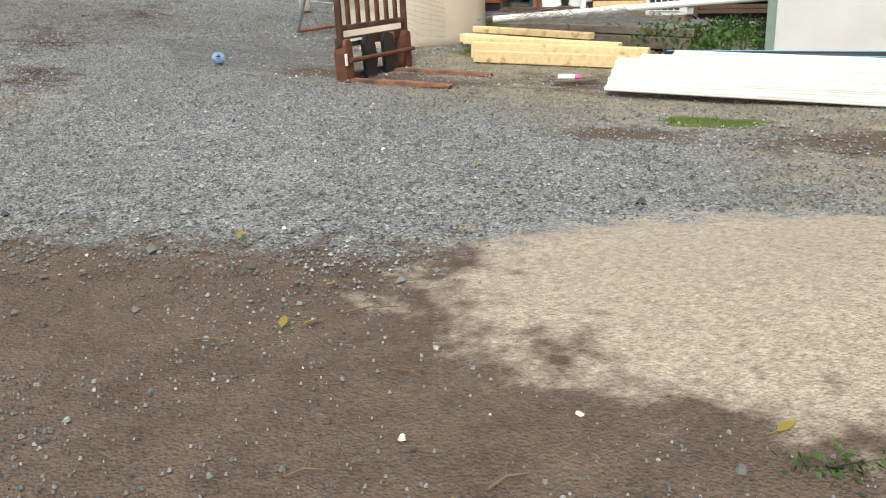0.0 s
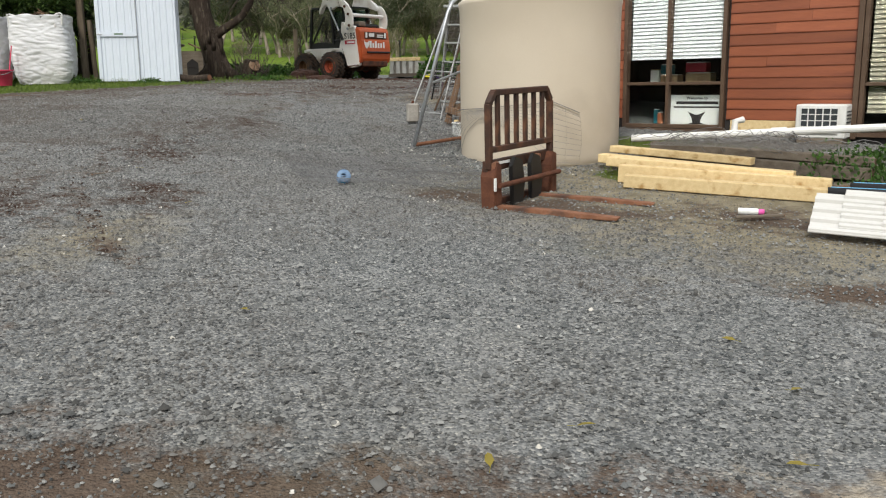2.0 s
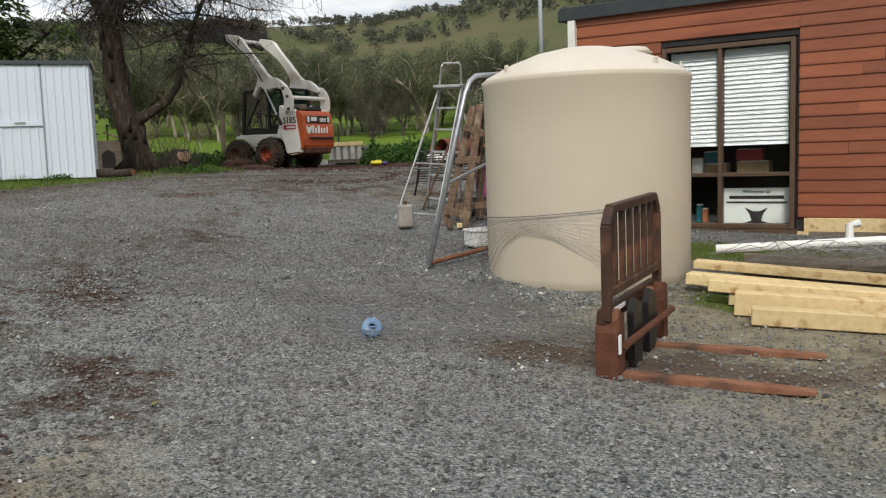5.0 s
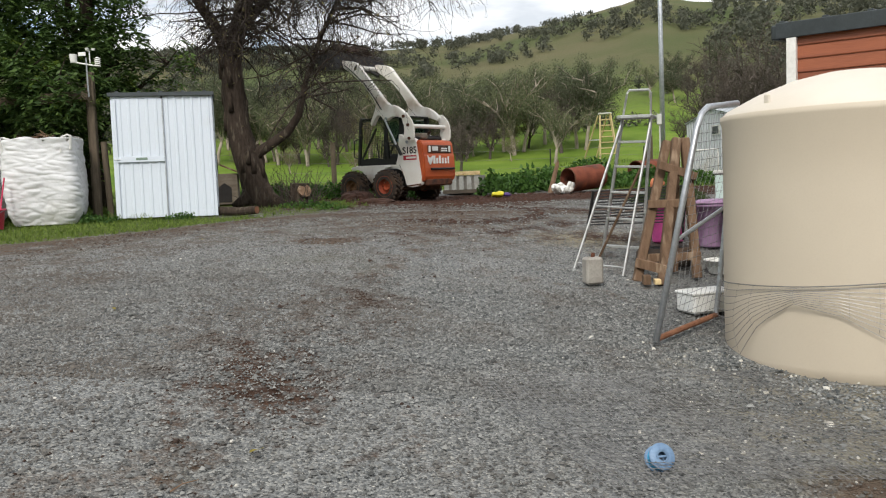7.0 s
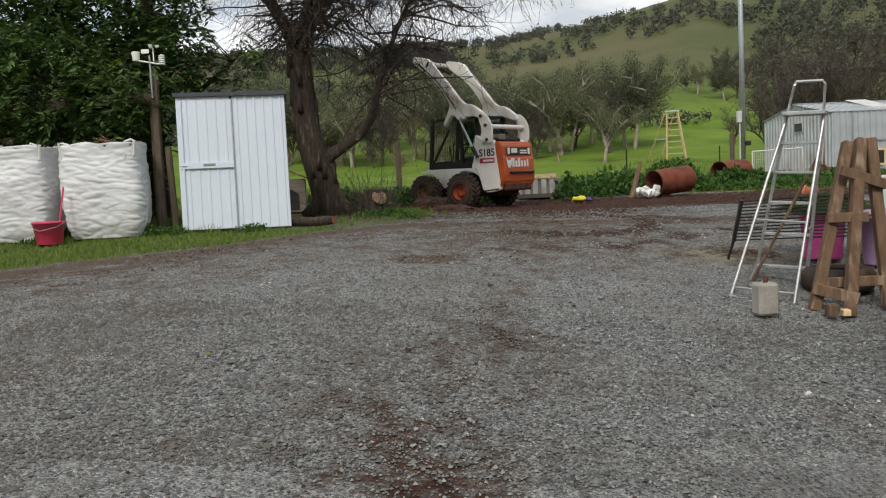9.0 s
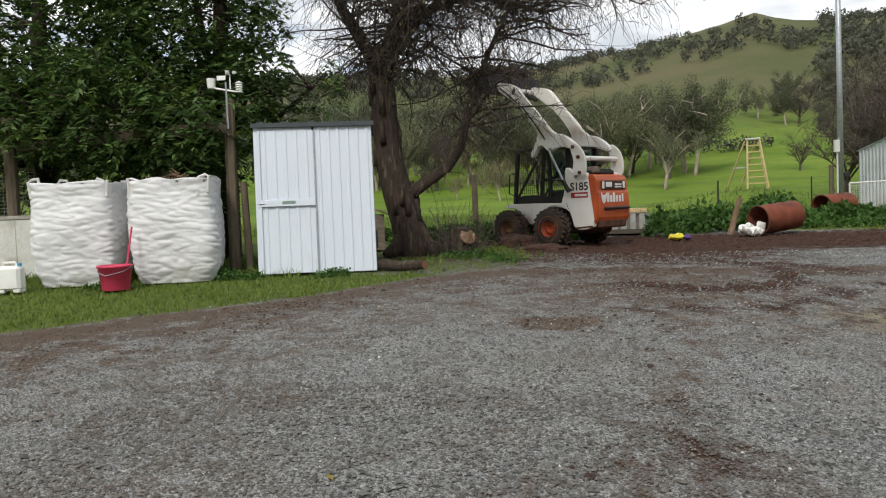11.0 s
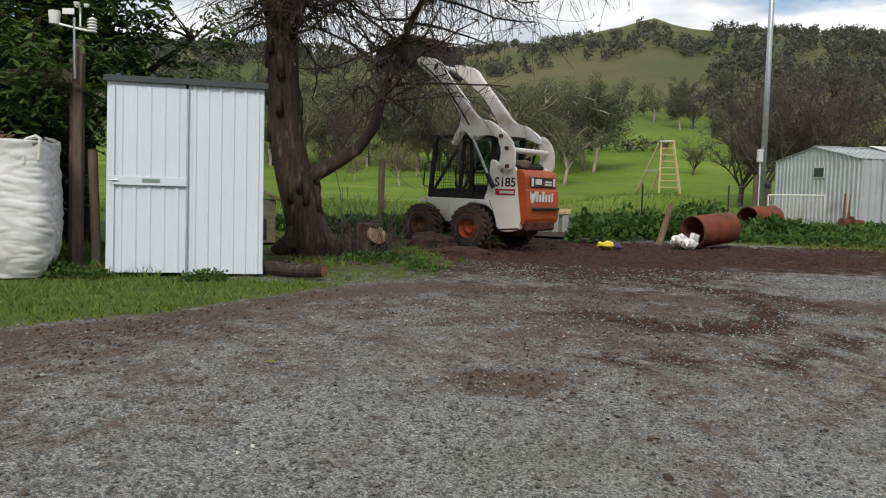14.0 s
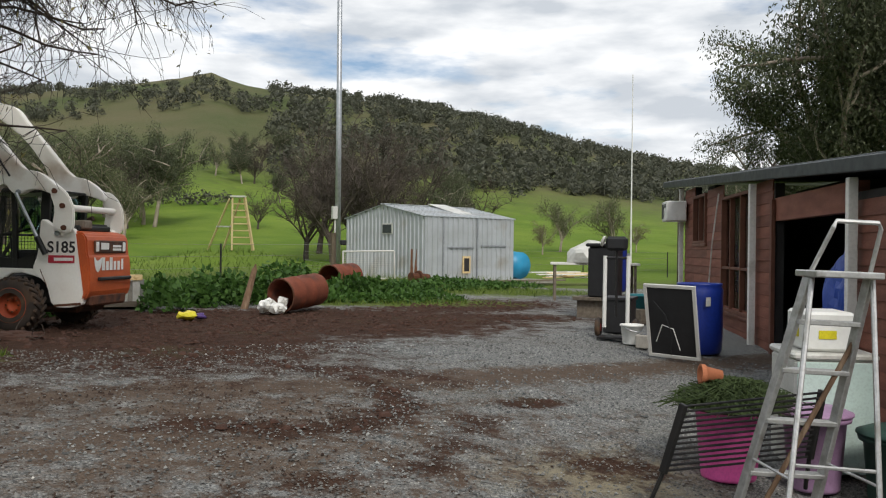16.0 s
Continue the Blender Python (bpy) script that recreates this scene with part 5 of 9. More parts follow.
    g = part("rear_window", boxm((0.545, 0, 1.58), (0.01, 0.70, 0.36), None, 0), CAB_GLASS, cab, "tinted rear window")
    g.visible_shadow = False
    part("rear_wall", boxm((0.55, 0, 1.15), (0.04, 0.82, 0.5)), BLACK_STEEL, cab)
    part("front_step", boxm((1.88, 0, 0.78), (0.25, 0.82, 0.10), None, 0.02), CREAM, cab)
    part("seat", boxm((1.0, 0, 0.98), (0.45, 0.5, 0.14), None, 0.04), BLACK, cab)
    part("seat_back", boxm((0.80, 0, 1.28), (0.12, 0.46, 0.55), None, 0.05), BLACK, cab)
    part("seat_bar", bar([(0.75, 0.30, 1.35), (1.25, 0.30, 1.25), (1.25, -0.30, 1.25), (0.75, -0.30, 1.35)], 0.018), BLACK, cab)
    part("lever", bar([(1.45, 0.2, 0.95), (1.5, 0.2, 1.3)], 0.015), BLACK, cab)
    part("lever", bar([(1.45, -0.2, 0.95), (1.5, -0.2, 1.3)], 0.015), BLACK, cab)
    for y in (0.47, -0.47):
        part("grab_bar", bar([(1.82, y, 0.98), (1.96, y, 1.02), (1.93, y, 1.38), (1.79, y, 1.42)], 0.013), BLACK_STEEL, cab)
    part("work_lamp", boxm((1.84, 0.25, 1.84), (0.08, 0.16, 0.10), None, 0.02), BLACK, cab)
    # lift arms: a tapering boom, a hooked knee and the curved rear link
    arm_pts = [(2.20, 3.12), (2.05, 3.18), (1.78, 3.13), (1.61, 3.06), (1.46, 2.86), (1.09, 2.45), (0.80, 2.10), (0.58, 2.06), (0.42, 1.96), (0.28, 1.84), (0.30, 1.74), (0.42, 1.79), (0.56, 1.83), (0.70, 1.83), (0.85, 1.75), (0.94, 1.80), (1.02, 1.90), (1.11, 1.87), (1.22, 1.72), (1.27, 1.66), (1.31, 1.74), (1.17, 1.96), (1.11, 2.14), (1.46, 2.60), (1.85, 2.90)]
    link_pts = [(0.38, 1.88), (0.26, 1.88), (0.13, 1.76), (0.05, 1.58), (0.06, 1.30), (0.20, 1.26), (0.35, 1.36), (0.31, 1.58), (0.38, 1.76)]
    for sg in (1, -1):
        arm = side("lift_arm", arm_pts, sg * 0.56, 0.12, CREAM, t, "cream boxed lift arm")
        lk = side("rear_link", link_pts, sg * 0.635, 0.05, CREAM, t, "cream curved rear link")
        for x, z in ((0.31, 1.81), (0.20, 1.62), (0.18, 1.34)):
            part("pin", bar([(x, sg * 0.02, z), (x, sg * 0.05, z)], 0.034, 12), RUST, lk, "rusty pivot pin")
        part("pin", bar([(0.83, sg * 0.05, 1.80), (0.83, sg * 0.085, 1.80)], 0.03, 12), ZINC, arm)
        part("weld_strip", beam((1.05, sg * 0.062, 2.42), (1.58, sg * 0.062, 3.02), 0.006, 0.012, 0.001, (0, 1, 0)), GREY_WOOD, arm, "grey worn upper edge")
        # thin dark patch paints the shaded hole; the arm itself is uncut
        part("cut_out", plate(smooth([(1.68, 2.99), (1.60, 3.05), (1.62, 2.94), (1.70, 2.90)]), 0.006), INK_AND_SHADE, arm, "dark patch painted for the shaded hole in the arm's end").location = (0, sg * 0.061, 0)
        cyl = part("lift_cylinder", bar([(0.83, sg * 0.68, 1.78), (0.55, sg * 0.66, 1.22)], 0.022, 10), ZINC, t, "bright hydraulic ram")
        part("barrel", bar([(0.55, sg * 0.66, 1.22), (0.44, sg * 0.64, 1.00)], 0.038, 10), BLACK_STEEL, cyl)
        part("hose", bar([(1.98, sg * 0.065, 3.06), (1.78, sg * 0.085, 2.93), (1.40, sg * 0.08, 2.60), (1.12, sg * 0.075, 2.25), (0.95, sg * 0.07, 2.0)], 0.012, 6), BLACK, arm)
    part("cross_tube", bar([(0.20, 0.62, 1.60), (0.20, -0.62, 1.60)], 0.045, 14), CREAM, t, "cream cross tube")
    part("cross_tube", bar([(2.02, 0.56, 3.06), (2.02, -0.56, 3.06)], 0.05, 14), CREAM, t)
    for y in (0.25, -0.25):
        part("tilt_ram", bar([(1.75, y, 2.86), (2.25, y, 3.12)], 0.04, 10), BLACK_STEEL, t)
    bk = part("loader_bucket", plate([(2.0, 2.95), (2.12, 3.36), (2.30, 3.42), (2.75, 3.30), (2.80, 3.26), (2.32, 3.32), (2.20, 3.24), (2.14, 2.95)], 1.68), BLACK_STEEL, t, "dark worn loader bucket")
    for y in (0.83, -0.83):
        part("bucket_cheek", plate([(2.05, 2.95), (2.14, 3.36), (2.30, 3.40), (2.76, 3.28), (2.5, 3.0)], 0.025), BLACK_STEEL, bk).location = (0, y, 0)
    letters("S185", 0.20, INK_AND_SHADE, Matrix.Translation((0.27, 0.564, 1.085)) @ pose(0, 0, 0, 90, 0, 180), t)
    part("decal", boxm((0.27, 0.563, 0.935), (0.36, 0.004, 0.10), None, 0), RED_STICKER, t, "red maker's strip")
    part("decal", boxm((0.24, 0.566, 0.935), (0.26, 0.003, 0.04), None, 0), WHITE_PLASTIC, t)


loader()


# ---- pallet fork frame ----
def pallet_fork():
    t = thing("pallet_fork", axes((-0.86, 8.27, 0.455), (0.588, 0.92, 0.02)), "rusty pallet fork attachment standing on its tines", "pallet fork")
    w = 1.10

    def ys(x, z):
        return (x, 0.0, z)
    # guard above
    for p, q, nm in (((0.02, 0, 0.36), (0.02, 0, 0.90), "guard_side"), ((w - 0.02, 0, 0.36), (w - 0.02, 0, 0.88), "guard_side"), ((0.09, 0, 0.985), (w - 0.09, 0, 0.985), "guard_top"), ((0.02, 0, 0.89), (0.10, 0, 0.985), "guard_corner"), ((w - 0.10, 0, 0.985), (w - 0.02, 0, 0.88), "guard_corner"), ((0.02, 0, 0.52), (w - 0.02, 0, 0.52), "guard_rail")):
        part(nm, beam(p, q, 0.05, 0.055, 0.006, (0, 1, 0)), RUST_DARK, t)
    first = None
    for k in range(6):
        mm = pose(0.165 + k * 0.154, 0, 0.75)
        if first is None:
            first = part("guard_bar", boxm((0, 0, 0), (0.05, 0.03, 0.45), None, 0.005), RUST_DARK, t)
            first.matrix_basis = mm
        else:
            share("guard_bar", first, t, mm)
    # carriage
    part("top_rail", boxm((w / 2, 0.03, 0.385), (w, 0.05, 0.09), None, 0.006), RUST_DARK, t)
    part("bottom_rail", boxm((w / 2, 0.03, 0.05), (w, 0.05, 0.10), None, 0.006), RUST, t)
    for x in (0.30, 0.62):
        part("quick_plate", plate(((x, 0.02), (x + 0.16, 0.02), (x + 0.20, 0.20), (x + 0.16, 0.40), (x + 0.04, 0.44), (x - 0.02, 0.36)), 0.04, None, 0.006), BLACK_STEEL, t, "black worn mounting plate").location = (0, -0.05, 0)
    for x in (0.06, w - 0.06):
        part("carriage_side", plate(((x - 0.06, 0), (x + 0.05, 0), (x + 0.05, 0.40), (x - 0.02, 0.42), (x - 0.07, 0.30)), 0.14, None, 0.008), RUST, t)
    part("pipe", bar([(0.02, -0.10, 0.23), (w - 0.02, -0.10, 0.23)], 0.022, 10), RUST, t)
    part("tag", boxm((-0.012, -0.078, 0.24), (0.035, 0.012, 0.11), None, 0.004), WHITE_PLASTIC, t, "torn white sticker")
    part("print", boxm((0.24, -0.0, 0.40), (0.22, 0.012, 0.022), None, 0), WHITE_PLASTIC, t, "worn white lettering bar")
    for x, rot in ((0.06, 0), (0.78, 3)):
        tine = part("tine", plate(((0, 0.10), (0.0, 0.0), (1.06, 0.006), (1.08, 0.03), (0.6, 0.052), (0.05, 0.062), (0.045, 0.42), (0.0, 0.42)), 0.10, None, 0.006), FORK_RUST, t, "flat rusted fork tine")
        tine.matrix_basis = pose(x, 0.0, 0.0, 0, 0, 0) @ pose(0, 0, 0, 0, 1.2, -80 + rot)


pallet_fork()


# ---- timber stack ----
def timber_stack():
    g = "sawn timbers in the stack"
    def timber(x0, y0, x1, y1, z, w, h, material, label):
        p = Vector((x0, y0, H(x0, y0) - 0.015 + z))
        q = Vector((x1, y1, H(x1, y1) - 0.015 + z))
        t = thing("timber", Matrix.Translation(p), label, "timber", g)
        v = q - p
        lift = Vector((0, 0, h / 2))
        part("beam", beam(tuple(lift), tuple(v + lift), w, h, 0.006), material, t)
        u = v.normalized()
        part("end_grain", beam(tuple(v + lift - u * 0.004), tuple(v + lift + u * 0.002), w * 0.92, h * 0.9, 0.0), OLD_WOOD if material is GREY_WOOD else RAW_WOOD, t)

    timber(0.45, 9.36, 2.08, 8.66, 0.0, 0.13, 0.12, RAW_WOOD, "thick raw pine beam lying on grass")
    timber(0.44, 9.62, 2.16, 8.82, 0.0, 0.13, 0.17, RAW_WOOD, "raw pine beam lying in the stack")
    timber(0.38, 9.95, 1.92, 9.06, 0.10, 0.15, 0.09, RAW_WOOD, "long raw pine beam on top of the stack")
    timber(0.52, 9.90, 2.10, 9.00, 0.0, 0.15, 0.10, RAW_WOOD, "raw pine beam under the stack")
    timber(0.36, 10.36, 1.95, 9.24, 0.06, 0.15, 0.09, RAW_WOOD, "raw pine plank at the back of the stack")
    timber(0.52, 10.62, 1.75, 9.72, 0.12, 0.14, 0.07, RAW_WOOD, "raw pine plank on top of the stack")
    timber(0.60, 10.25, 2.3, 9.2, 0.0, 0.16, 0.06, GREY_WOOD, "weathered grey plank under the stack")
    timber(0.9, 10.5, 2.75, 9.35, 0.02, 0.16, 0.12, GREY_WOOD, "weathered grey beam beside the stack")
    timber(1.0, 10.75, 2.85, 9.55, 0.02, 0.14, 0.12, GREY_WOOD, "weathered grey beam beside the stack")
    timber(0.95, 10.62, 2.8, 9.42, 0.14, 0.14, 0.08, GREY_WOOD, "weathered grey plank on other beams")
    timber(2.1, 9.1, 3.6, 8.95, 0.0, 0.09, 0.045, OLD_WOOD, "thin brown batten lying in weeds")
    # white downpipe and loose wire over the stack
    p = thing("downpipe", pose(0.75, 10.75, 0.94), "long white painted pipe lying across timbers", "pipe")
    part("pipe", bar([(0, 0, -0.06), (1.3, -0.55, 0.02), (2.9, -1.25, 0.12)], 0.04, 12), WHITE_PLASTIC, p)
    part("socket", bar([(1.32, -0.56, 0.02), (1.46, -0.62, 0.03)], 0.05, 12), WHITE_PLASTIC, p)
    part("elbow", bar([(1.02, -0.30, -0.02), (1.04, -0.26, 0.12), (1.13, -0.24, 0.14)], 0.035, 10), WHITE_PLASTIC, p)
    rnd = random.Random(9)
    w = thing("loose_wire", pose(1.3, 9.9, 0.92), "tangled grey fencing wire draped over timbers", "wire")
    for k in range(26):
        x, y = rnd.uniform(-0.8, 0.9), 0
        y = -0.75 * x + rnd.uniform(-0.25, 0.3)
        pts = []
        ang, ln = rnd.uniform(-1.2, 0.2), rnd.uniform(0.4, 1.2)
        for i in range(9):
            f = i / 8
            pts.append((x + math.cos(ang + 0.8 * f) * ln * f, y + math.sin(ang + 0.8 * f) * ln * f, -0.02 + 0.16 * math.sin(f * math.pi) * rnd.uniform(0.4, 1.2) - 0.12 * f))
        part("strand", bar(pts, 0.0035, 4), WIRE, w)
    n = grid_panel("mesh_sheet", axes((0.75, 10.1, 0.86), (0.70, -0.72, 0.02), (0.1, 0.1, 1)) @ pose(0, 0, 0, -80), 1.9, 0.5, 0.05, 0.05, 0.0022, WIRE, "grey welded wire mesh lying on timbers", "mesh")


timber_stack()


# ---- white roofing sheets, pipes and the white panel ----
def corrugated(w, l, pitch, amp):
    bm = bmesh.new()
    nx = int(w / pitch * 8)
    rows = []
    for j in range(2):
        rows.append([[bm.verts.new((j * l, w * i / nx, amp * math.tanh(3.0 * math.sin(2 * math.pi * (w * i / nx) / pitch) - 1.2) + dz)) for i in range(nx + 1)] for dz in (0, 0.004)])
    for i in range(nx):
        bm.faces.new((rows[0][1][i], rows[1][1][i], rows[1][1][i + 1], rows[0][1][i + 1]))
        bm.faces.new((rows[0][0][i + 1], rows[1][0][i + 1], rows[1][0][i], rows[0][0][i]))
        for j in range(2):
            q = (rows[j][0][i], rows[j][0][i + 1], rows[j][1][i + 1], rows[j][1][i])
            bm.faces.new(q if j == 0 else q[::-1])
    for i in (0, nx):
        q = (rows[0][0][i], rows[0][1][i], rows[1][1][i], rows[1][0][i])
        bm.faces.new(q if i == 0 else q[::-1])
    return bm


def sheets():
    for k, (x, y, z, yaw, lab) in enumerate(((1.44, 7.42, 0.435, -26.6, "white ribbed roofing sheet leaning on pipes"), (1.64, 7.38, 0.462, -26.9, "white ribbed roofing sheet stacked on another"), (1.90, 7.28, 0.489, -27.0, "white ribbed roofing sheet on top of a stack"))):
        t = thing("roofing_sheet", pose(x, y, z, 31, 2.0, yaw), lab, "roofing sheet", "stacked roofing sheets")
        part("sheet", corrugated(0.46, 2.25, 0.115, 0.014), WHITE_SHEET, t)
        part("edge", bar([(0.0, 0.0, 0.0), (2.25, 0.0, 0.0)], 0.006, 5), WHITE_SHEET, t)
    for k, (x, y, r, ln, mt, lab, yaw) in enumerate(((2.05, 8.62, 0.05, 3.0, BLACK, "black polythene pipe lying behind sheets", -19), (2.2, 8.50, 0.045, 3.0, BLUE_DRUM, "blue-striped polythene pipe lying on the ground", -20.5), (2.3, 8.76, 0.05, 2.8, BLACK, "black polythene pipe lying behind sheets", -17))):
        t = thing("poly_pipe", pose(x, y, H(x + 1.3, y - 0.5) + r + 0.05, 0, 1.0, yaw), lab, "pipe", "poly pipes")
        part("pipe", bar([(0, 0, 0), (ln * 0.5, 0.02, 0.0), (ln, 0, 0)], r, 14), mt, t, "", True)
        part("stripe", bar([(0.02, 0, r), (ln - 0.02, 0, r)], 0.006, 5), LIGHT_BLUE if mt is BLACK else BLACK, t)
    c = thing("spray_can", pose(1.16, 8.16, H(1.16, 8.16) + 0.03, 0, 90, -20) @ Matrix.Scale(0.85, 4), "white spray can with a pink cap lying on mud", "spray can")
    part("can", lathe([(0, 0), (0.032, 0), (0.033, 0.01), (0.033, 0.17), (0.024, 0.19), (0, 0.19)], 18), WHITE_PLASTIC, c, "", True)
    part("cap", lathe([(0.028, 0.185), (0.028, 0.235), (0, 0.24)], 16), PINK, c, "pink cap", True)
    s = thing("timber_offcut", pose(1.12, 8.02, H(1.12, 8.02) + 0.012, 0, 0, 10), "thin grey timber offcut lying on mud", "offcut")
    part("strip", boxm((0.18, 0, 0), (0.4, 0.04, 0.02)), GREY_WOOD, s)
    part("strip_end", boxm((0.385, 0, 0), (0.015, 0.038, 0.018)), OLD_WOOD, s)
    p = thing("cool_room_panel", pose(3.36, 8.86, H(3.4, 8.8), 0, 0, -24), "tall white insulated panel with a green edge", "panel")
    part("panel", boxm((1.2, 0.06, 1.0), (2.3, 0.1, 2.0), None, 0.006), WHITE_SHEET, p)
    part("edge_trim", boxm((0.02, 0.06, 1.0), (0.09, 0.13, 2.0), None, 0.006), GREEN_TRIM, p, "eucalypt green edge trim")


sheets()


def window_ac():
    m = HOUSE @ pose(3.36, -0.33, 0.0)
    o = m.translation
    t = thing("air_conditioner", axes((o.x, o.y, 0.82), HU), "white box air conditioner standing on the ground", "air conditioner")
    part("case", boxm((0.27, 0.14, 0.19), (0.54, 0.27, 0.38), None, 0.012), WHITE_PLASTIC, t)
    part("grille_back", boxm((0.26, 0.002, 0.20), (0.40, 0.012, 0.29), None, 0), DARK_STEEL, t)
    first = None
    for k in range(6):
        mm = pose(0.06 + 0.08 * k, -0.008, 0.20)
        if first is None:
            first = part("grille_bar", boxm((0, 0, 0), (0.012, 0.012, 0.30), None, 0.0), WHITE_PLASTIC, t)
            first.matrix_basis = mm
        else:
            share("grille_bar", first, t, mm)
    for k in range(5):
        part("grille_rail", boxm((0.26, -0.009, 0.06 + 0.07 * k), (0.42, 0.010, 0.010), None, 0), WHITE_PLASTIC, t)
    for k in range(6):
        part("side_louvre", boxm((0.543, 0.14, 0.1 + 0.04 * k), (0.008, 0.18, 0.016), None, 0), DARK_STEEL, t)
    part("skid", boxm((0.27, 0.14, -0.05), (0.5, 0.26, 0.1), None, 0.01), GREY_WOOD, t)


window_ac()


# ---- wire netting on the ground and against the tank ----
def netting():
    rnd = random.Random(4)
    t = thing("wire_netting", pose(-1.2, 9.6, 0), "loose grey wire netting half unrolled on gravel and against the tank", "wire netting")
    bm = bmesh.new()

    def lie(u, v):
        x = -1.30 + 1.85 * u - 0.55 * v
        y = -0.9 + 1.5 * v + 0.35 * u
        z = H(-1.2 + x, 9.6 + y) + 0.03 + 0.05 * noise.noise((x * 2, y * 2, 2)) + 0.10 * max(0, v - 0.7)
        return (x, y, z)
    nu, nv = 46, 34
    for j in range(nv + 1):
        if j % 1 == 0:
            tube(bm, [lie(i / 18, j / nv) for i in range(19)], 0.0016, 3, None, False)
    for i in range(nu + 1):
        tube(bm, [lie(i / nu, j / 14) for j in range(15)], 0.0016, 3, None, False)
    tagged(part("ground_sheet", bm, WIRE, t), "", "", "", "stuff")
    bm = bmesh.new()

    def curl(u, v):
        deg = 163 + 130 * u
        a = radians(deg)
        top = float(np.interp(deg, (163, 190, 225, 275, 293), (0.56, 0.585, 0.615, 0.68, 0.56)))
        low = float(np.interp(deg, (163, 190, 206, 222, 240, 258, 275, 293), (0.02, 0.02, 0.34, 0.50, 0.44, 0.28, 0.04, 0.02)))
        rr = 0.945 + 0.05 * math.sin(v * math.pi)
        cx, cy = -0.233 + 1.2, 11.334 - 9.6
        return (cx + rr * math.cos(a), cy + rr * math.sin(a), 0.62 + low + (top - low) * v)
    for j in range(11):
        v = (j / 10) ** 0.85
        tube(bm, [curl(i / 22, v) for i in range(23)], 0.0022, 3, None, False)
    for i in range(14):
        tube(bm, [curl(i / 13, j / 8) for j in range(9)], 0.0008, 3, None, False)
    tagged(part("upright_sheet", bm, WIRE, t), "", "", "", "stuff")
    bm = bmesh.new()
    tube(bm, [curl(i / 22, 1.0) for i in range(23)], 0.005, 4)
    part("selvedge", bm, WIRE, t)


netting()


def hose_reel():
    t = thing("twine_reel", pose(-2.195, 9.06, H(-2.195, 9.06) + 0.045, 60, 0, 15) @ Matrix.Scale(0.72, 4), "faded blue plastic twine reel lying on gravel", "reel")
    part("flange", lathe([(0.035, 0.03), (0.085, 0.03), (0.09, 0.04), (0.085, 0.05), (0.035, 0.05)], 28), REEL_BLUE, t, "", True)
    part("flange", lathe([(0.035, -0.05), (0.085, -0.05), (0.09, -0.04), (0.085, -0.03), (0.035, -0.03)], 28), REEL_BLUE, t, "", True)
    part("hub", lathe([(0.03, -0.05), (0.045, -0.05), (0.045, 0.05), (0.03, 0.05)], 20), REEL_BLUE, t)
    bm = bmesh.new()
    for k in range(5):
        z = -0.024 + k * 0.012
        tube(bm, [(0.068 * math.cos(i * 0.35), 0.068 * math.sin(i * 0.35), z + 0.004 * math.sin(i)) for i in range(19)], 0.007, 5)
    part("twine", bm, LIGHT_BLUE, t, "pale blue twine")
    part("spoke", boxm((0, 0, 0.04), (0.07, 0.015, 0.012)), REEL_BLUE, t)


hose_reel()


# ---- gate frame beside the tank ----
def gate_frame():
    t = thing("gate_frame", pose(0, 0, 0), "bent galvanised pipe gate frame with wire mesh leaning against the tank", "gate frame")
    o, a = Vector((-1.71, 11.28, 0.78)), Vector((-1.06, 12.0, 0.84))
    top = Vector((-1.25, 11.66, 2.50))
    top2 = Vector((-0.86, 12.02, 2.54))
    part("upright", bar([o, o.lerp(top, 0.9), o.lerp(top, 0.97) + Vector((0.02, 0.02, 0.0)), top + Vector((0.07, 0.07, 0.0)), top2], 0.024, 12), ZINC, t, "", True)
    part("stile", bar([a, top2 + Vector((0, 0, -0.02))], 0.02, 10), ZINC, t)
    part("bottom_rail", bar([o + Vector((0, 0, 0.02)), a], 0.022, 10), FORK_RUST, t, "rusted bottom rail")
    m1, m2 = o.lerp(top, 0.42), a.lerp(top2, 0.52)
    part("middle_rail", bar([m1, m2], 0.016, 8), ZINC, t)
    bm = bmesh.new()
    n = 24
    for k in range(n + 1):
        f = k / n
        tube(bm, [o.lerp(top, f * 0.96), a.lerp(top2, f * 0.96)], 0.0022, 3, None, False)
    for k in range(13):
        f = k / 12
        tube(bm, [o.lerp(a, f) + Vector((0.02 * math.sin(9 * j / 6), 0, (top.z - o.z) * 0.96 * j / 6)) + (top - o - Vector((0, 0, (top - o).z))) * 0.96 * (j / 6) for j in range(7)], 0.0018, 3, None, False)
    part("mesh", bm, WIRE, t)


gate_frame()


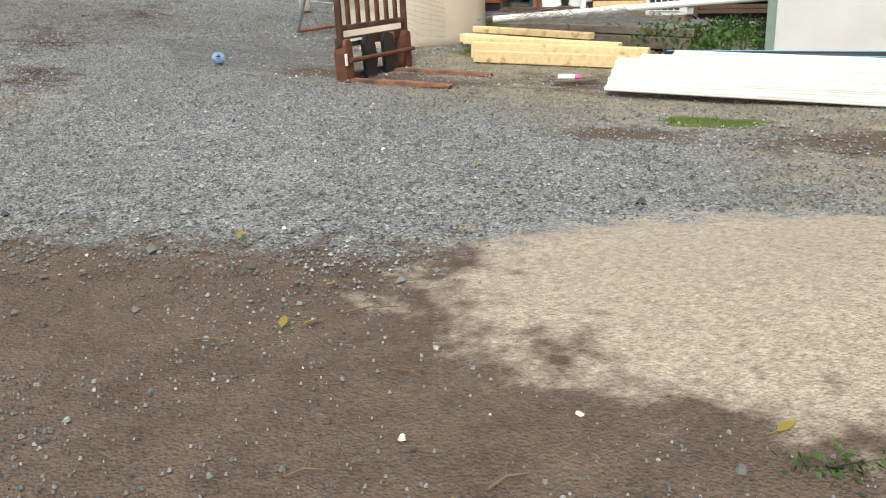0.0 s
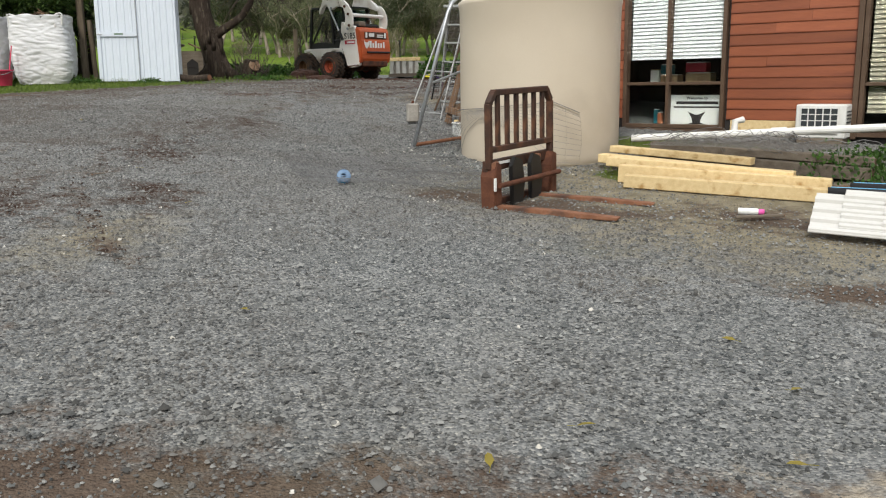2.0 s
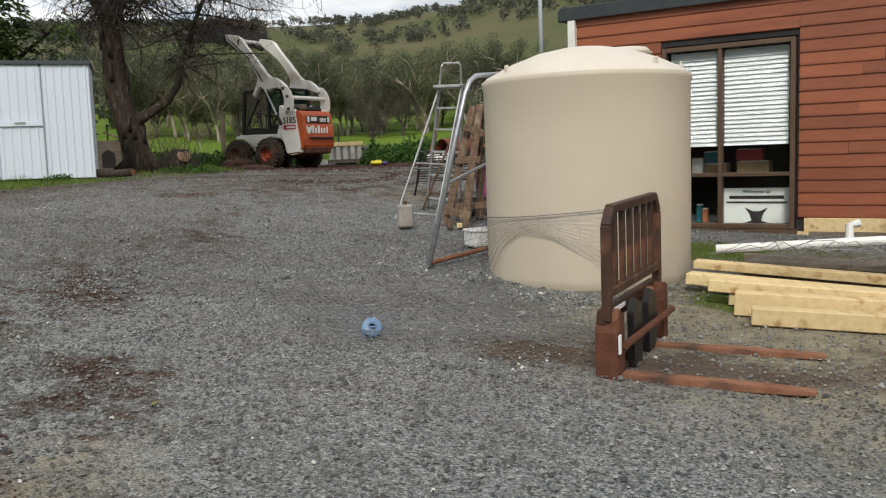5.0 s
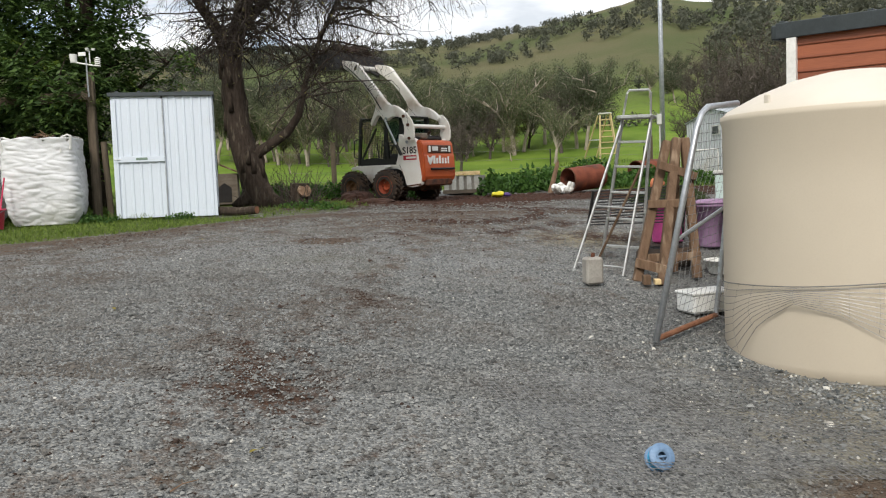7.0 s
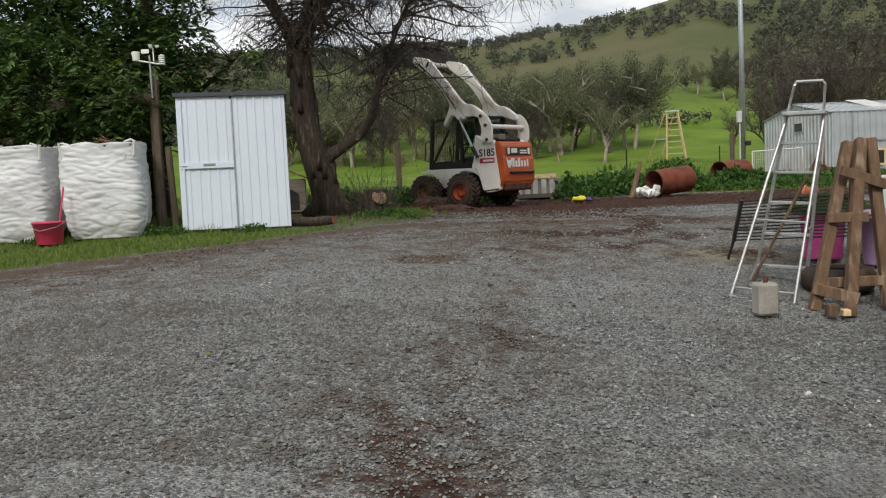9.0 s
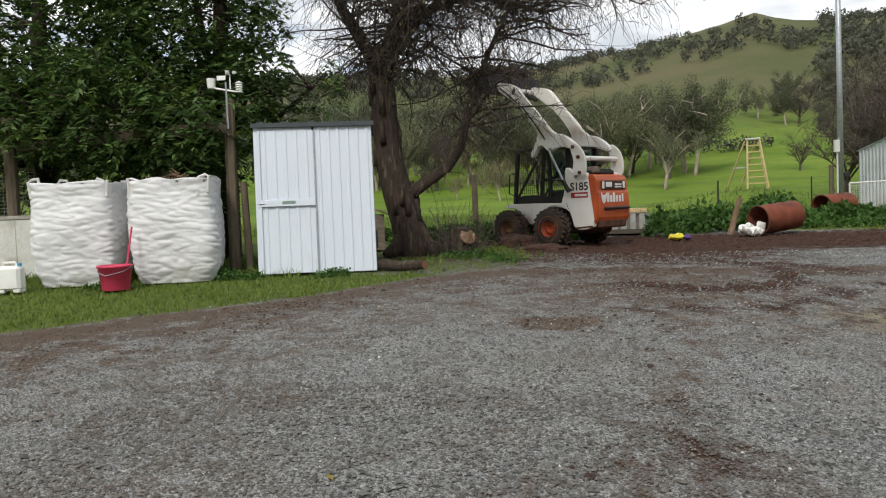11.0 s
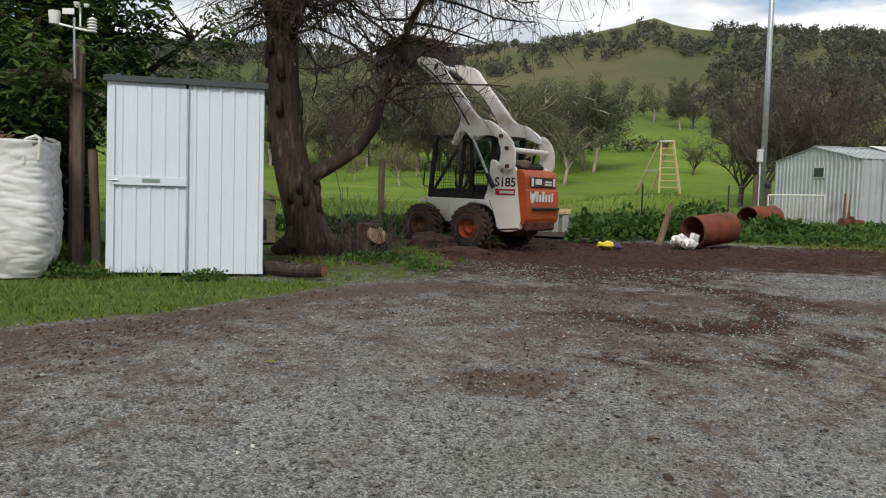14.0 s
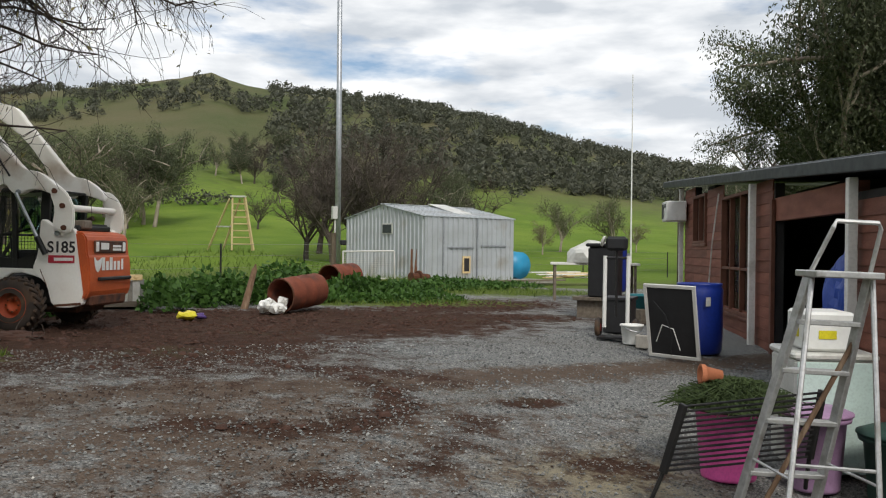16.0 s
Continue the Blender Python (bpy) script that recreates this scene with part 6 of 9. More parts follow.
# ---- aluminium step ladder ----
def platform_ladder():
    t = thing("step_ladder", pose(0, 0, 0), "worn aluminium platform step ladder with a hand rail", "ladder")
    fl, fr = Vector((-1.57, 14.55, 1.07)), Vector((-1.16, 14.36, 1.04))
    bl, br_ = Vector((-1.97, 13.87, 1.03)), Vector((-1.50, 13.66, 0.98))
    pl, pr = Vector((-1.37, 14.18, 2.59)), Vector((-1.11, 14.02, 2.58))
    hl, hr = Vector((-1.34, 14.06, 2.87)), Vector((-1.12, 13.95, 2.86))
    for p, q in ((fl, pl), (fr, pr)):
        part("stile", beam(p, q, 0.03, 0.06, 0.004, (0.3, 1, 0)), ALLOY, t)
    for p, q in ((bl, pl + Vector((0.0, -0.02, 0.0))), (br_, pr + Vector((0, -0.02, 0.0)))):
        part("rear_leg", bar([p, q], 0.014, 8), ALLOY, t)
    part("rear_spreader", bar([bl.lerp(pl, 0.05), br_.lerp(pr, 0.05)], 0.01, 6), ALLOY, t)
    part("rear_spreader", bar([bl.lerp(pl, 0.42), br_.lerp(pr, 0.42)], 0.01, 6), ALLOY, t)
    part("spreader", bar([fl.lerp(pl, 0.35), bl.lerp(pl, 0.38)], 0.008, 6), ALLOY, t)
    part("spreader", bar([fr.lerp(pr, 0.35), br_.lerp(pr, 0.38)], 0.008, 6), ALLOY, t)
    for f in (0.10, 0.30, 0.49, 0.67, 0.84):
        part("tread", beam(fl.lerp(pl, f), fr.lerp(pr, f), 0.085, 0.025, 0.004), ALLOY, t)
    part("platform", beam(pl + Vector((-0.03, 0, 0.01)), pr + Vector((0.03, 0, 0.01)), 0.24, 0.035, 0.006), ALLOY, t)
    part("hand_rail", bar([pl, hl + Vector((0, 0, -0.03)), hl + Vector((0.02, 0, 0)), hr + Vector((-0.02, 0, 0)), hr + Vector((0, 0, -0.03)), pr], 0.012, 8), ALLOY, t)
    part("foot_brace", bar([fl.lerp(pl, 0.10), fl + Vector((-0.05, -0.02, 0.0))], 0.012, 6), ALLOY, t)
    part("diagonal", bar([fl + Vector((-0.06, -0.12, 0)), fr.lerp(pr, 0.78)], 0.014, 8), OLD_WOOD, t, "timber broom handle leaning on the ladder")
    b = thing("concrete_block", pose(-1.87, 13.22, H(-1.87, 13.22), 0, 0, 12), "chipped grey concrete footing block on gravel", "concrete block")
    part("block", boxm((0, 0, 0.13), (0.17, 0.15, 0.26), None, 0.02), CONCRETE, b)
    part("stub", bar([(0, 0, 0.25), (0.01, 0, 0.30)], 0.02, 8), RUST, b)


platform_ladder()


def timber_stand():
    t = thing("timber_stand", pose(0, 0, 0), "rough old timber tank stand with splayed legs", "timber stand")
    top = Vector((-0.93, 13.76, 2.34))
    feet = [Vector((-1.40, 13.48, 0.94)), Vector((-1.20, 13.28, 0.92)), Vector((-0.80, 13.50, 0.95)), Vector((-0.95, 13.85, 0.98))]
    tops = [top + Vector(v) for v in ((-0.08, 0.0, -0.02), (0.0, -0.06, 0.0), (0.09, -0.02, 0.0), (0.02, 0.07, -0.02))]
    for f, q in zip(feet, tops):
        part("leg", beam(f, q, 0.085, 0.085, 0.008, (0, 1, 0)), OLD_WOOD, t)
    part("brace", beam(feet[0].lerp(tops[0], 0.55) + Vector((-0.06, -0.05, 0)), feet[1].lerp(tops[1], 0.55) + Vector((0.08, -0.06, 0)), 0.05, 0.08), OLD_WOOD, t)
    part("brace", beam(feet[1].lerp(tops[1], 0.82) + Vector((-0.16, -0.05, 0.0)), feet[2].lerp(tops[2], 0.72) + Vector((0.06, -0.07, -0.0)), 0.05, 0.08), OLD_WOOD, t)
    part("brace", beam(feet[0].lerp(tops[0], 0.14) + Vector((-0.06, -0.05, 0)), feet[1].lerp(tops[1], 0.10) + Vector((0.05, -0.05, 0)), 0.05, 0.09), OLD_WOOD, t)
    part("brace", beam(feet[0].lerp(tops[0], 0.16) + Vector((0, 0.05, 0)), feet[2].lerp(tops[2], 0.16) + Vector((0.05, -0.03, 0)), 0.05, 0.08), OLD_WOOD, t)
    part("shim", boxm((-1.36, 13.22, 0.99), (0.07, 0.1, 0.09)), OLD_WOOD, t)
    part("shim", boxm((-1.26, 13.20, 0.97), (0.06, 0.08, 0.05)), RAW_WOOD, t)


timber_stand()


def steel_rack():
    t = thing("metal_rack", pose(0, 0, 0), "black tubular metal rack lying tilted against bins", "rack")
    a0, a1 = Vector((-1.66, 14.92, 1.42)), Vector((-1.60, 14.82, 1.83))
    b0, b1 = Vector((-0.62, 14.74, 1.43)), Vector((-0.58, 14.68, 1.86))
    part("leg", bar([a0, a0 + Vector((-0.04, 0.06, -0.18))], 0.014, 7), BLACK_STEEL, t)
    part("leg", bar([b0, b0 + Vector((0.02, 0.04, -0.2))], 0.014, 7), BLACK_STEEL, t)
    part("end_bar", beam(a0, a1, 0.03, 0.05, 0.004, (0, 1, 0)), BLACK_STEEL, t)
    part("end_bar", beam(b0, b1, 0.03, 0.05, 0.004, (0, 1, 0)), BLACK_STEEL, t)
    for k in range(13):
        f = 0.03 + 0.94 * k / 12
        part("rod", bar([a0.lerp(a1, f), b0.lerp(b1, f)], 0.0075, 7), BLACK_STEEL, t)


steel_rack()


def tapered_bin(name, m, w0, w1, h, material, label, lid=True):
    t = thing(name, m, label, "bin")
    prof = [(0, 0.0), (w0 / 2, 0.0), (w0 / 2 + 0.004, 0.02), (w1 / 2 - 0.01, h * 0.92), (w1 / 2 + 0.02, h * 0.93), (w1 / 2 + 0.025, h), (w1 / 2 - 0.01, h), (w1 / 2 - 0.02, h * 0.9), (w0 / 2 - 0.01, 0.03), (0, 0.03)]
    part("tub", lathe(prof, 28), material, t, "", True)
    if lid:
        part("lid", lathe([(0, 0.05), (w1 / 2 - 0.04, 0.045), (w1 / 2 + 0.035, 0.015), (w1 / 2 + 0.035, 0.0), (0, 0.0)], 28), material, t, "", True).location = (0, 0, h + 0.004)
    part("grip", boxm((w1 / 2 + 0.03, 0, h * 0.86), (0.03, 0.14, 0.03)), material, t)
    return t


def verandah_clutter():
    def on(x, y, dz=0.0, yaw=0.0):
        return pose(x, y, H(x, y) + dz, 0, 0, yaw)
    tapered_bin("tub", on(-0.64, 15.36), 0.36, 0.48, 0.55, PINK, "hot pink plastic tub full of netting", False)
    n = thing("green_netting", pose(-0.62, 15.36, H(-0.62, 15.36) + 0.52), "heap of dark green shade netting on a pink tub", "netting")
    rnd = random.Random(12)
    bm = bmesh.new()
    for k in range(900):
        a, r = rnd.uniform(0, 6.28), 0.38 * math.sqrt(rnd.random())
        x, y = r * math.cos(a), r * math.sin(a) * 0.8
        z = 0.15 * (1 - (r / 0.38) ** 2) - 0.02
        tube(bm, [(x, y, z), (x + rnd.uniform(-0.1, 0.1), y + rnd.uniform(-0.1, 0.1), z + 0.03), (x + rnd.uniform(-0.18, 0.18), y + rnd.uniform(-0.18, 0.18), z - 0.03)], 0.0035, 3)
    tagged(part("loose_strand", bm, NET_GREEN, n), "", "", "", "stuff")
    bm = lathe([(0, 0.09), (0.16, 0.08), (0.30, 0.03), (0.36, -0.03), (0.3, -0.05), (0, -0.05)], 20)
    part("folded_net", bm, NET_GREEN, n)
    pt = thing("clay_pot", pose(-0.66, 15.41, H(-0.66, 15.4) + 0.68, 0, 86, 150) @ Matrix.Scale(0.75, 4), "broken terracotta pot lying on netting", "pot")
    part("body", lathe([(0, 0), (0.05, 0), (0.075, 0.16), (0.085, 0.16), (0.085, 0.2), (0.07, 0.2), (0.045, 0.02), (0, 0.02)], 20), TERRACOTTA, pt, "", True)
    part("rim", lathe([(0.086, 0.155), (0.092, 0.16), (0.092, 0.2), (0.086, 0.2)], 20), TERRACOTTA, pt)
    tapered_bin("bin", on(-0.19, 15.03), 0.32, 0.42, 0.50, MAUVE, "faded mauve plastic bin with a lid")
    bucket("tub", on(-0.45, 13.75), 0.20, 0.14, WHITE_PLASTIC, "shallow white plastic tub on the ground", False, "tub")
    bucket("bucket", on(-0.55, 12.75), 0.15, 0.28, WHITE_PLASTIC, "white plastic bucket with a wire handle")
    w = thing("foam_tray", on(-1.05, 12.32, 0.0, 20), "dirty white polystyrene tray lying on gravel", "tray")
    part("tray", boxm((0, 0, 0.09), (0.42, 0.26, 0.17), None, 0.02), WHITE_PLASTIC, w)
    part("rim", boxm((0, 0, 0.175), (0.44, 0.28, 0.03), None, 0.01), WHITE_PLASTIC, w)
    tapered_bin("bin", on(0.05, 14.55), 0.4, 0.5, 0.48, DARK_GREEN, "dark green plastic bin beside the wall")
    ty = thing("tyre", on(-0.95, 14.15, 0.09, 0), "old black tyre lying on the ground", "tyre")
    part("tread", lathe([(0.16, -0.09), (0.27, -0.10), (0.31, -0.05), (0.31, 0.05), (0.27, 0.10), (0.16, 0.09), (0.19, 0), (0.16, -0.09)], 28), RUBBER, ty, "", True)
    part("bead", lathe([(0.155, 0.075), (0.175, 0.1), (0.185, 0.08)], 28), BLACK, ty)
    f = thing("chest_freezer", axes((0.30, 15.35, H(0.3, 15.3) - 0.02), HV), "old off-white chest freezer with a pale green side", "freezer")
    part("cabinet", boxm((0.0, 0.0, 0.42), (0.62, 0.55, 0.80), None, 0.02), FRIDGE_WHITE, f)
    part("side_panel", boxm((-0.316, 0.0, 0.42), (0.012, 0.52, 0.78)), PALE_GREEN, f, "pale green enamel side")
    part("lid", boxm((0, 0, 0.845), (0.65, 0.58, 0.05), None, 0.015), FRIDGE_WHITE, f)
    part("handle", boxm((-0.0, -0.30, 0.84), (0.2, 0.03, 0.02)), ZINC, f)
    e = thing("foam_box", axes((0.28, 15.35, H(0.3, 15.3) + 0.855), HV), "white polystyrene box with a yellow label on a freezer", "foam box")
    part("box", boxm((0, 0, 0.14), (0.46, 0.34, 0.28), None, 0.02), WHITE_PLASTIC, e)
    part("label", boxm((-0.02, 0.174, 0.12), (0.12, 0.004, 0.06), None, 0), YELLOW, e, "yellow label")
    part("label", boxm((-0.234, 0.02, 0.12), (0.004, 0.12, 0.06), None, 0), YELLOW, e, "yellow label")
    tp = thing("tarpaulin", HOUSE @ pose(0.42, 4.75, 1.12), "crumpled blue tarpaulin heaped in the doorway", "tarpaulin")
    bm = bmesh.new()
    bmesh.ops.create_icosphere(bm, subdivisions=4, radius=1)
    for v in bm.verts:
        k = 1 + 0.16 * noise.noise(v.co * 2.6) + 0.08 * noise.noise(v.co * 7)
        v.co = Vector((v.co.x * 0.32 * k, v.co.y * 0.62 * k, 0.80 + v.co.z * 0.82 * k))
        v.co.z = max(v.co.z, 0.0)
    part("sheet", bm, TARP_BLUE, tp)
    part("rope", bar([(-0.33, -0.3, 0.5), (-0.36, 0.0, 0.62), (-0.30, 0.35, 0.45)], 0.008, 5), WHITE_PLASTIC, tp)
    st = thing("timber_stake", on(1.42, 16.4, -0.02), "round timber stake standing upright", "stake")
    part("stake", bar([(0, 0, 0), (0.01, 0, 0.85)], 0.04, 10), OLD_WOOD, st)
    part("point", bar([(0.01, 0, 0.85), (0.01, 0, 0.90)], 0.04, 10, 0.02), OLD_WOOD, st)
    # blue barrel, framed panel, trolley
    d = thing("plastic_barrel", on(2.84, 19.02), "blue plastic barrel with a grey label", "barrel", "blue barrels")
    part("shell", lathe([(0, 0), (0.25, 0), (0.275, 0.03), (0.285, 0.2), (0.29, 0.45), (0.285, 0.7), (0.29, 0.80), (0.27, 0.84), (0.28, 0.86), (0.28, 0.88), (0.24, 0.88), (0.23, 0.85), (0, 0.85)], 36), BLUE_DRUM, d, "", True)
    part("label", boxm((-0.16, -0.245, 0.66), (0.16, 0.006, 0.11), pose(0, 0, 0, 0, 0, 12), 0), FRIDGE_WHITE, d, "faded grey label")
    d2 = copy_thing(d, on(5.1, 23.4, 0.42, 80))
    d2["label"] = "blue plastic barrel standing on a low trailer"
    s = thing("solar_panel", axes((1.98, 18.95, H(2.0, 18.9) + 0.01), (0.22, -0.55, -0.01)) @ pose(0, 0, 0, 0, 0, 0) @ pose(0, 0, 0, 14), "black solar panel in a white frame leaning on a barrel", "solar panel")
    part("glass", boxm((0.30, 0, 0.45), (0.56, 0.02, 0.84)), BLACK, s)
    for c, sz in (((0.30, -0.004, 0.02), (0.64, 0.035, 0.04)), ((0.30, -0.004, 0.88), (0.64, 0.035, 0.04)), ((0.0, -0.004, 0.45), (0.04, 0.035, 0.82)), ((0.60, -0.004, 0.45), (0.04, 0.035, 0.82))):
        part("frame_bar", boxm(c, sz), WHITE_SHEET, s)
    part("cable", bar([(0.1, -0.03, 0.7), (0.25, -0.06, 0.55), (0.32, -0.07, 0.3), (0.28, -0.05, 0.05)], 0.007, 5), BLACK, s)
    part("cable", bar([(0.1, -0.03, 0.2), (0.2, -0.05, 0.42), (0.34, -0.06, 0.38), (0.4, -0.05, 0.12)], 0.006, 5), WHITE_PLASTIC, s)
    tr = thing("hand_trolley", on(2.62, 20.35, 0.0, -50), "hand trolley with white uprights and red-hubbed wheels", "trolley")
    for x in (-0.16, 0.16):
        part("upright", bar([(x, 0, 0.15), (x, 0.03, 1.15)], 0.028, 10), WHITE_PLASTIC, tr)
    part("crossbar", bar([(-0.18, 0.03, 1.12), (0.18, 0.03, 1.12)], 0.02), BLACK, tr)
    part("toe_plate", boxm((0, -0.15, 0.03), (0.42, 0.3, 0.03)), BLACK_STEEL, tr)
    for x in (-0.26, 0.26):
        wh = part("wheel", lathe([(0.06, -0.035), (0.12, -0.035), (0.14, 0), (0.12, 0.035), (0.06, 0.035)], 22), RUBBER, tr, "", True)
        wh.matrix_basis = pose(x, 0.1, 0.14, 0, 90, 0)
        part("hub", lathe([(0, -0.03), (0.065, -0.03), (0.065, 0.03), (0, 0.03)], 16), RED_PAINT, wh, "red hub")
    part("lamp_head", boxm((0, 0.02, 1.32), (0.3, 0.16, 0.2), None, 0.04), BLACK, tr)
    part("lamp_lens", lathe([(0, 0.02), (0.07, 0.0), (0.08, -0.03), (0, -0.03)], 18), FRIDGE_WHITE, tr).matrix_basis = pose(-0.2, 0, 1.36, 0, -70, 0)
    part("stem", bar([(0, 0.02, 0.3), (0, 0.02, 1.25)], 0.018), BLACK_STEEL, tr)
    bucket("bucket", on(2.47, 19.85), 0.15, 0.26, WHITE_PLASTIC, "white plastic bucket beside a trolley")
    cb = thing("concrete_block", on(2.42, 19.55, 0, 35), "pale concrete block on the gravel", "concrete block")
    part("block", boxm((0, 0, 0.085), (0.36, 0.16, 0.17), None, 0.012), CONCRETE, cb)
    # dark plate on the solid block paints the shade of its hollow
    part("core", boxm((0.0, 0, 0.171), (0.2, 0.09, 0.004), None, 0), DARK_STEEL, cb)
    bt = thing("bottle", on(2.52, 19.15, 0.12, 0) @ pose(0, 0, 0.25, 28), "white plastic spray bottle by the panel", "bottle")
    part("body", lathe([(0, 0), (0.045, 0.0), (0.045, 0.22), (0.018, 0.27), (0.018, 0.3), (0, 0.3)], 16), WHITE_PLASTIC, bt, "", True)
    part("cap", lathe([(0.022, 0.29), (0.022, 0.33), (0, 0.33)], 12), BLACK, bt)
    bx = thing("storage_crate", on(3.25, 21.0, 0, 40), "black plastic storage crate on gravel", "crate")
    part("crate", boxm((0, 0, 0.25), (0.55, 0.4, 0.5), None, 0.02), BLACK, bx)
    part("rim", boxm((0, 0, 0.5), (0.6, 0.45, 0.05), None, 0.01), BLACK, bx)
    wb = thing("wheelie_bin", on(4.55, 22.9, 0.35, 30), "tall dark wheelie bin beside the verandah", "bin")
    part("body", boxm((0, 0, 0.45), (0.45, 0.5, 0.9), None, 0.04), BLACK, wb)
    part("lid", boxm((0, 0, 0.93), (0.5, 0.56, 0.06), None, 0.02), BLACK, wb)
    tt = thing("tub", on(4.6, 22.0, 0.25), "teal plastic tub on a crate", "tub")
    part("body", lathe([(0, 0), (0.2, 0), (0.26, 0.2), (0.28, 0.2), (0.28, 0.23), (0.24, 0.22), (0.18, 0.02), (0, 0.02)], 24), TEAL, tt, "", True)
    part("stand", boxm((0, 0, -0.13), (0.4, 0.4, 0.25), None, 0.01), GREY_WOOD, tt)
    bx2 = thing("low_trailer", on(4.85, 23.2, 0.0, 35), "low grey trailer deck under bins", "trailer")
    part("deck", boxm((0, 0, 0.33), (1.3, 0.9, 0.06)), GREY_WOOD, bx2)
    for x in (-0.5, 0.5):
        part("leg", boxm((x, 0, 0.15), (0.1, 0.8, 0.32)), GREY_WOOD, bx2)


verandah_clutter()


# ---- gable shed and what stands by it ----
def farm_shed():
    o = Vector((5.76, 32.10, 1.80))
    a = Vector((3.39, 0.64, 0)).normalized()         # along the doors
    m = axes(o, a)
    t = thing("farm_shed", m, "small weathered zincalume gable shed with double doors", "shed")
    L, Wd, h, ap = 3.45, 4.0, 1.82, 0.38
    f = part("front_wall", ribbed_sheet(L, h, 0.19, 0.035, 0.08), ZINC_SHED, t)
    s = part("gable_wall", ribbed_sheet(Wd, h, 0.19, 0.035, 0.08), ZINC_SHED, t)
    sm = pose(0, Wd, 0, 0, 0, -90)
    s.matrix_basis = sm
    gp = part("gable_peak", plate(((0, h), (Wd, h), (Wd / 2, h + ap)), 0.02), ZINC_SHED, t)
    gp.matrix_basis = sm
    for k in range(20):
        x = 0.19 * (k + 0.5)
        hh = ap * (1 - abs(x - Wd / 2) / (Wd / 2))
        part("gable_rib", boxm((x, -0.02, h + hh / 2), (0.04, 0.03, hh), None, 0), ZINC_SHED, gp)
    part("back_wall", boxm((L / 2, Wd, h / 2), (L, 0.02, h)), ZINC_SHED, t)
    part("end_wall", boxm((L, Wd / 2, h / 2), (0.02, Wd, h)), ZINC_SHED, t)
    for sg in (0, 1):
        bm = bmesh.new()
        half = math.hypot(Wd / 2, ap) + 0.08
        cube(bm, (L / 2, 0, 0), (L + 0.12, half, 0.015))
        an = math.degrees(math.atan2(ap, Wd / 2))
        r = part("roof", bm, ZINC_SHED, t, "pale zincalume roof slope")
        r.matrix_basis = pose(0, Wd / 4 if sg == 0 else Wd * 0.75, h + ap / 2 + 0.01, an if sg == 0 else -an)
        rib = part("rib", boxm((0, 0, 0.014), (0.05, half, 0.018), None, 0), ZINC_SHED, r)
        rib.location = (0.05, 0, 0)
        for k in range(1, 18):
            share("rib", rib, r, pose(0.05 + k * 0.2, 0, 0))
    part("ridge_cap", boxm((L / 2, Wd / 2, h + ap + 0.03), (L + 0.12, 0.2, 0.02)), ZINC_SHED, t)
    part("roof_sheet", boxm((2.0, Wd / 4, h + ap / 2 + 0.045), (0.7, Wd / 2, 0.006), pose(0, 0, 0) , 0), FRIDGE_WHITE, t, "translucent roof sheet").matrix_basis = Matrix.Translation((0, Wd / 4, h + ap / 2)) @ pose(0, 0, 0, 13.7) @ Matrix.Translation((0, -Wd / 4, -h - ap / 2))
    for k, x in enumerate((0.65, 1.95)):
        part("door_frame", boxm((x, -0.035, h / 2), (0.05, 0.03, h)), ZINC, t)
        part("door_brace", boxm((x + 0.65, -0.04, 0.95 + 0.06 * k), (1.0, 0.03, 0.05)), ZINC, t)
    part("latch_window", boxm((1.52, -0.035, 0.45), (0.30, 0.03, 0.50)), RAW_WOOD, t, "small timber framed cat hatch")
    # flat near-black plate paints the shade inside the hatch
    part("latch_opening", boxm((1.52, -0.052, 0.45), (0.20, 0.012, 0.38)), INSIDE_SHADE, t)
    wn = part("window", boxm((Wd * 0.56, -0.03, 1.48), (0.52, 0.03, 0.32)), FRIDGE_WHITE, t, "small white louvre window")
    wn.matrix_basis = sm
    part("pane", boxm((Wd * 0.56, -0.048, 1.48), (0.44, 0.01, 0.25)), DARK_STEEL, wn)
    sl = thing("concrete_slab", m, "concrete slab under and before the farm shed", "slab", "", "")
    part("slab", boxm((L / 2 + 0.5, Wd / 2 - 0.35, -0.06), (L + 1.2, Wd + 0.7, 0.12), None, 0.02), CONCRETE, sl)
    part("plank", boxm((2.6, -0.95, 0.0), (4.2, 0.14, 0.05)), GREY_WOOD, sl)
    g = grid_panel("goal_net_frame", axes((3.86, 33.42, H(3.9, 33.4) - 0.02), (1.32, -0.6, 0.03)) @ pose(0, 0, 0, -6), 1.45, 0.80, 0.06, 0.06, 0.004, WHITE_SHEET, "white framed mesh panel standing before the shed", "mesh panel", 0.025, WHITE_SHEET)
    for x in (0.12, 0.27):
        p = thing("plank", m @ pose(-0.05, x + 0.25, 0.0, 0, 4, 0), "reddish timber plank leaning on the shed corner", "plank", "leaning planks")
        part("board", boxm((0, 0, 0.46), (0.025, 0.12, 0.92), pose(0, 0, 0, 3 if x < 0.2 else -4), 0.003), FORK_RUST, p)
        part("end", boxm((0, 0, 0.925), (0.024, 0.11, 0.01)), RAW_WOOD, p)
    return m


SHED_M = farm_shed()


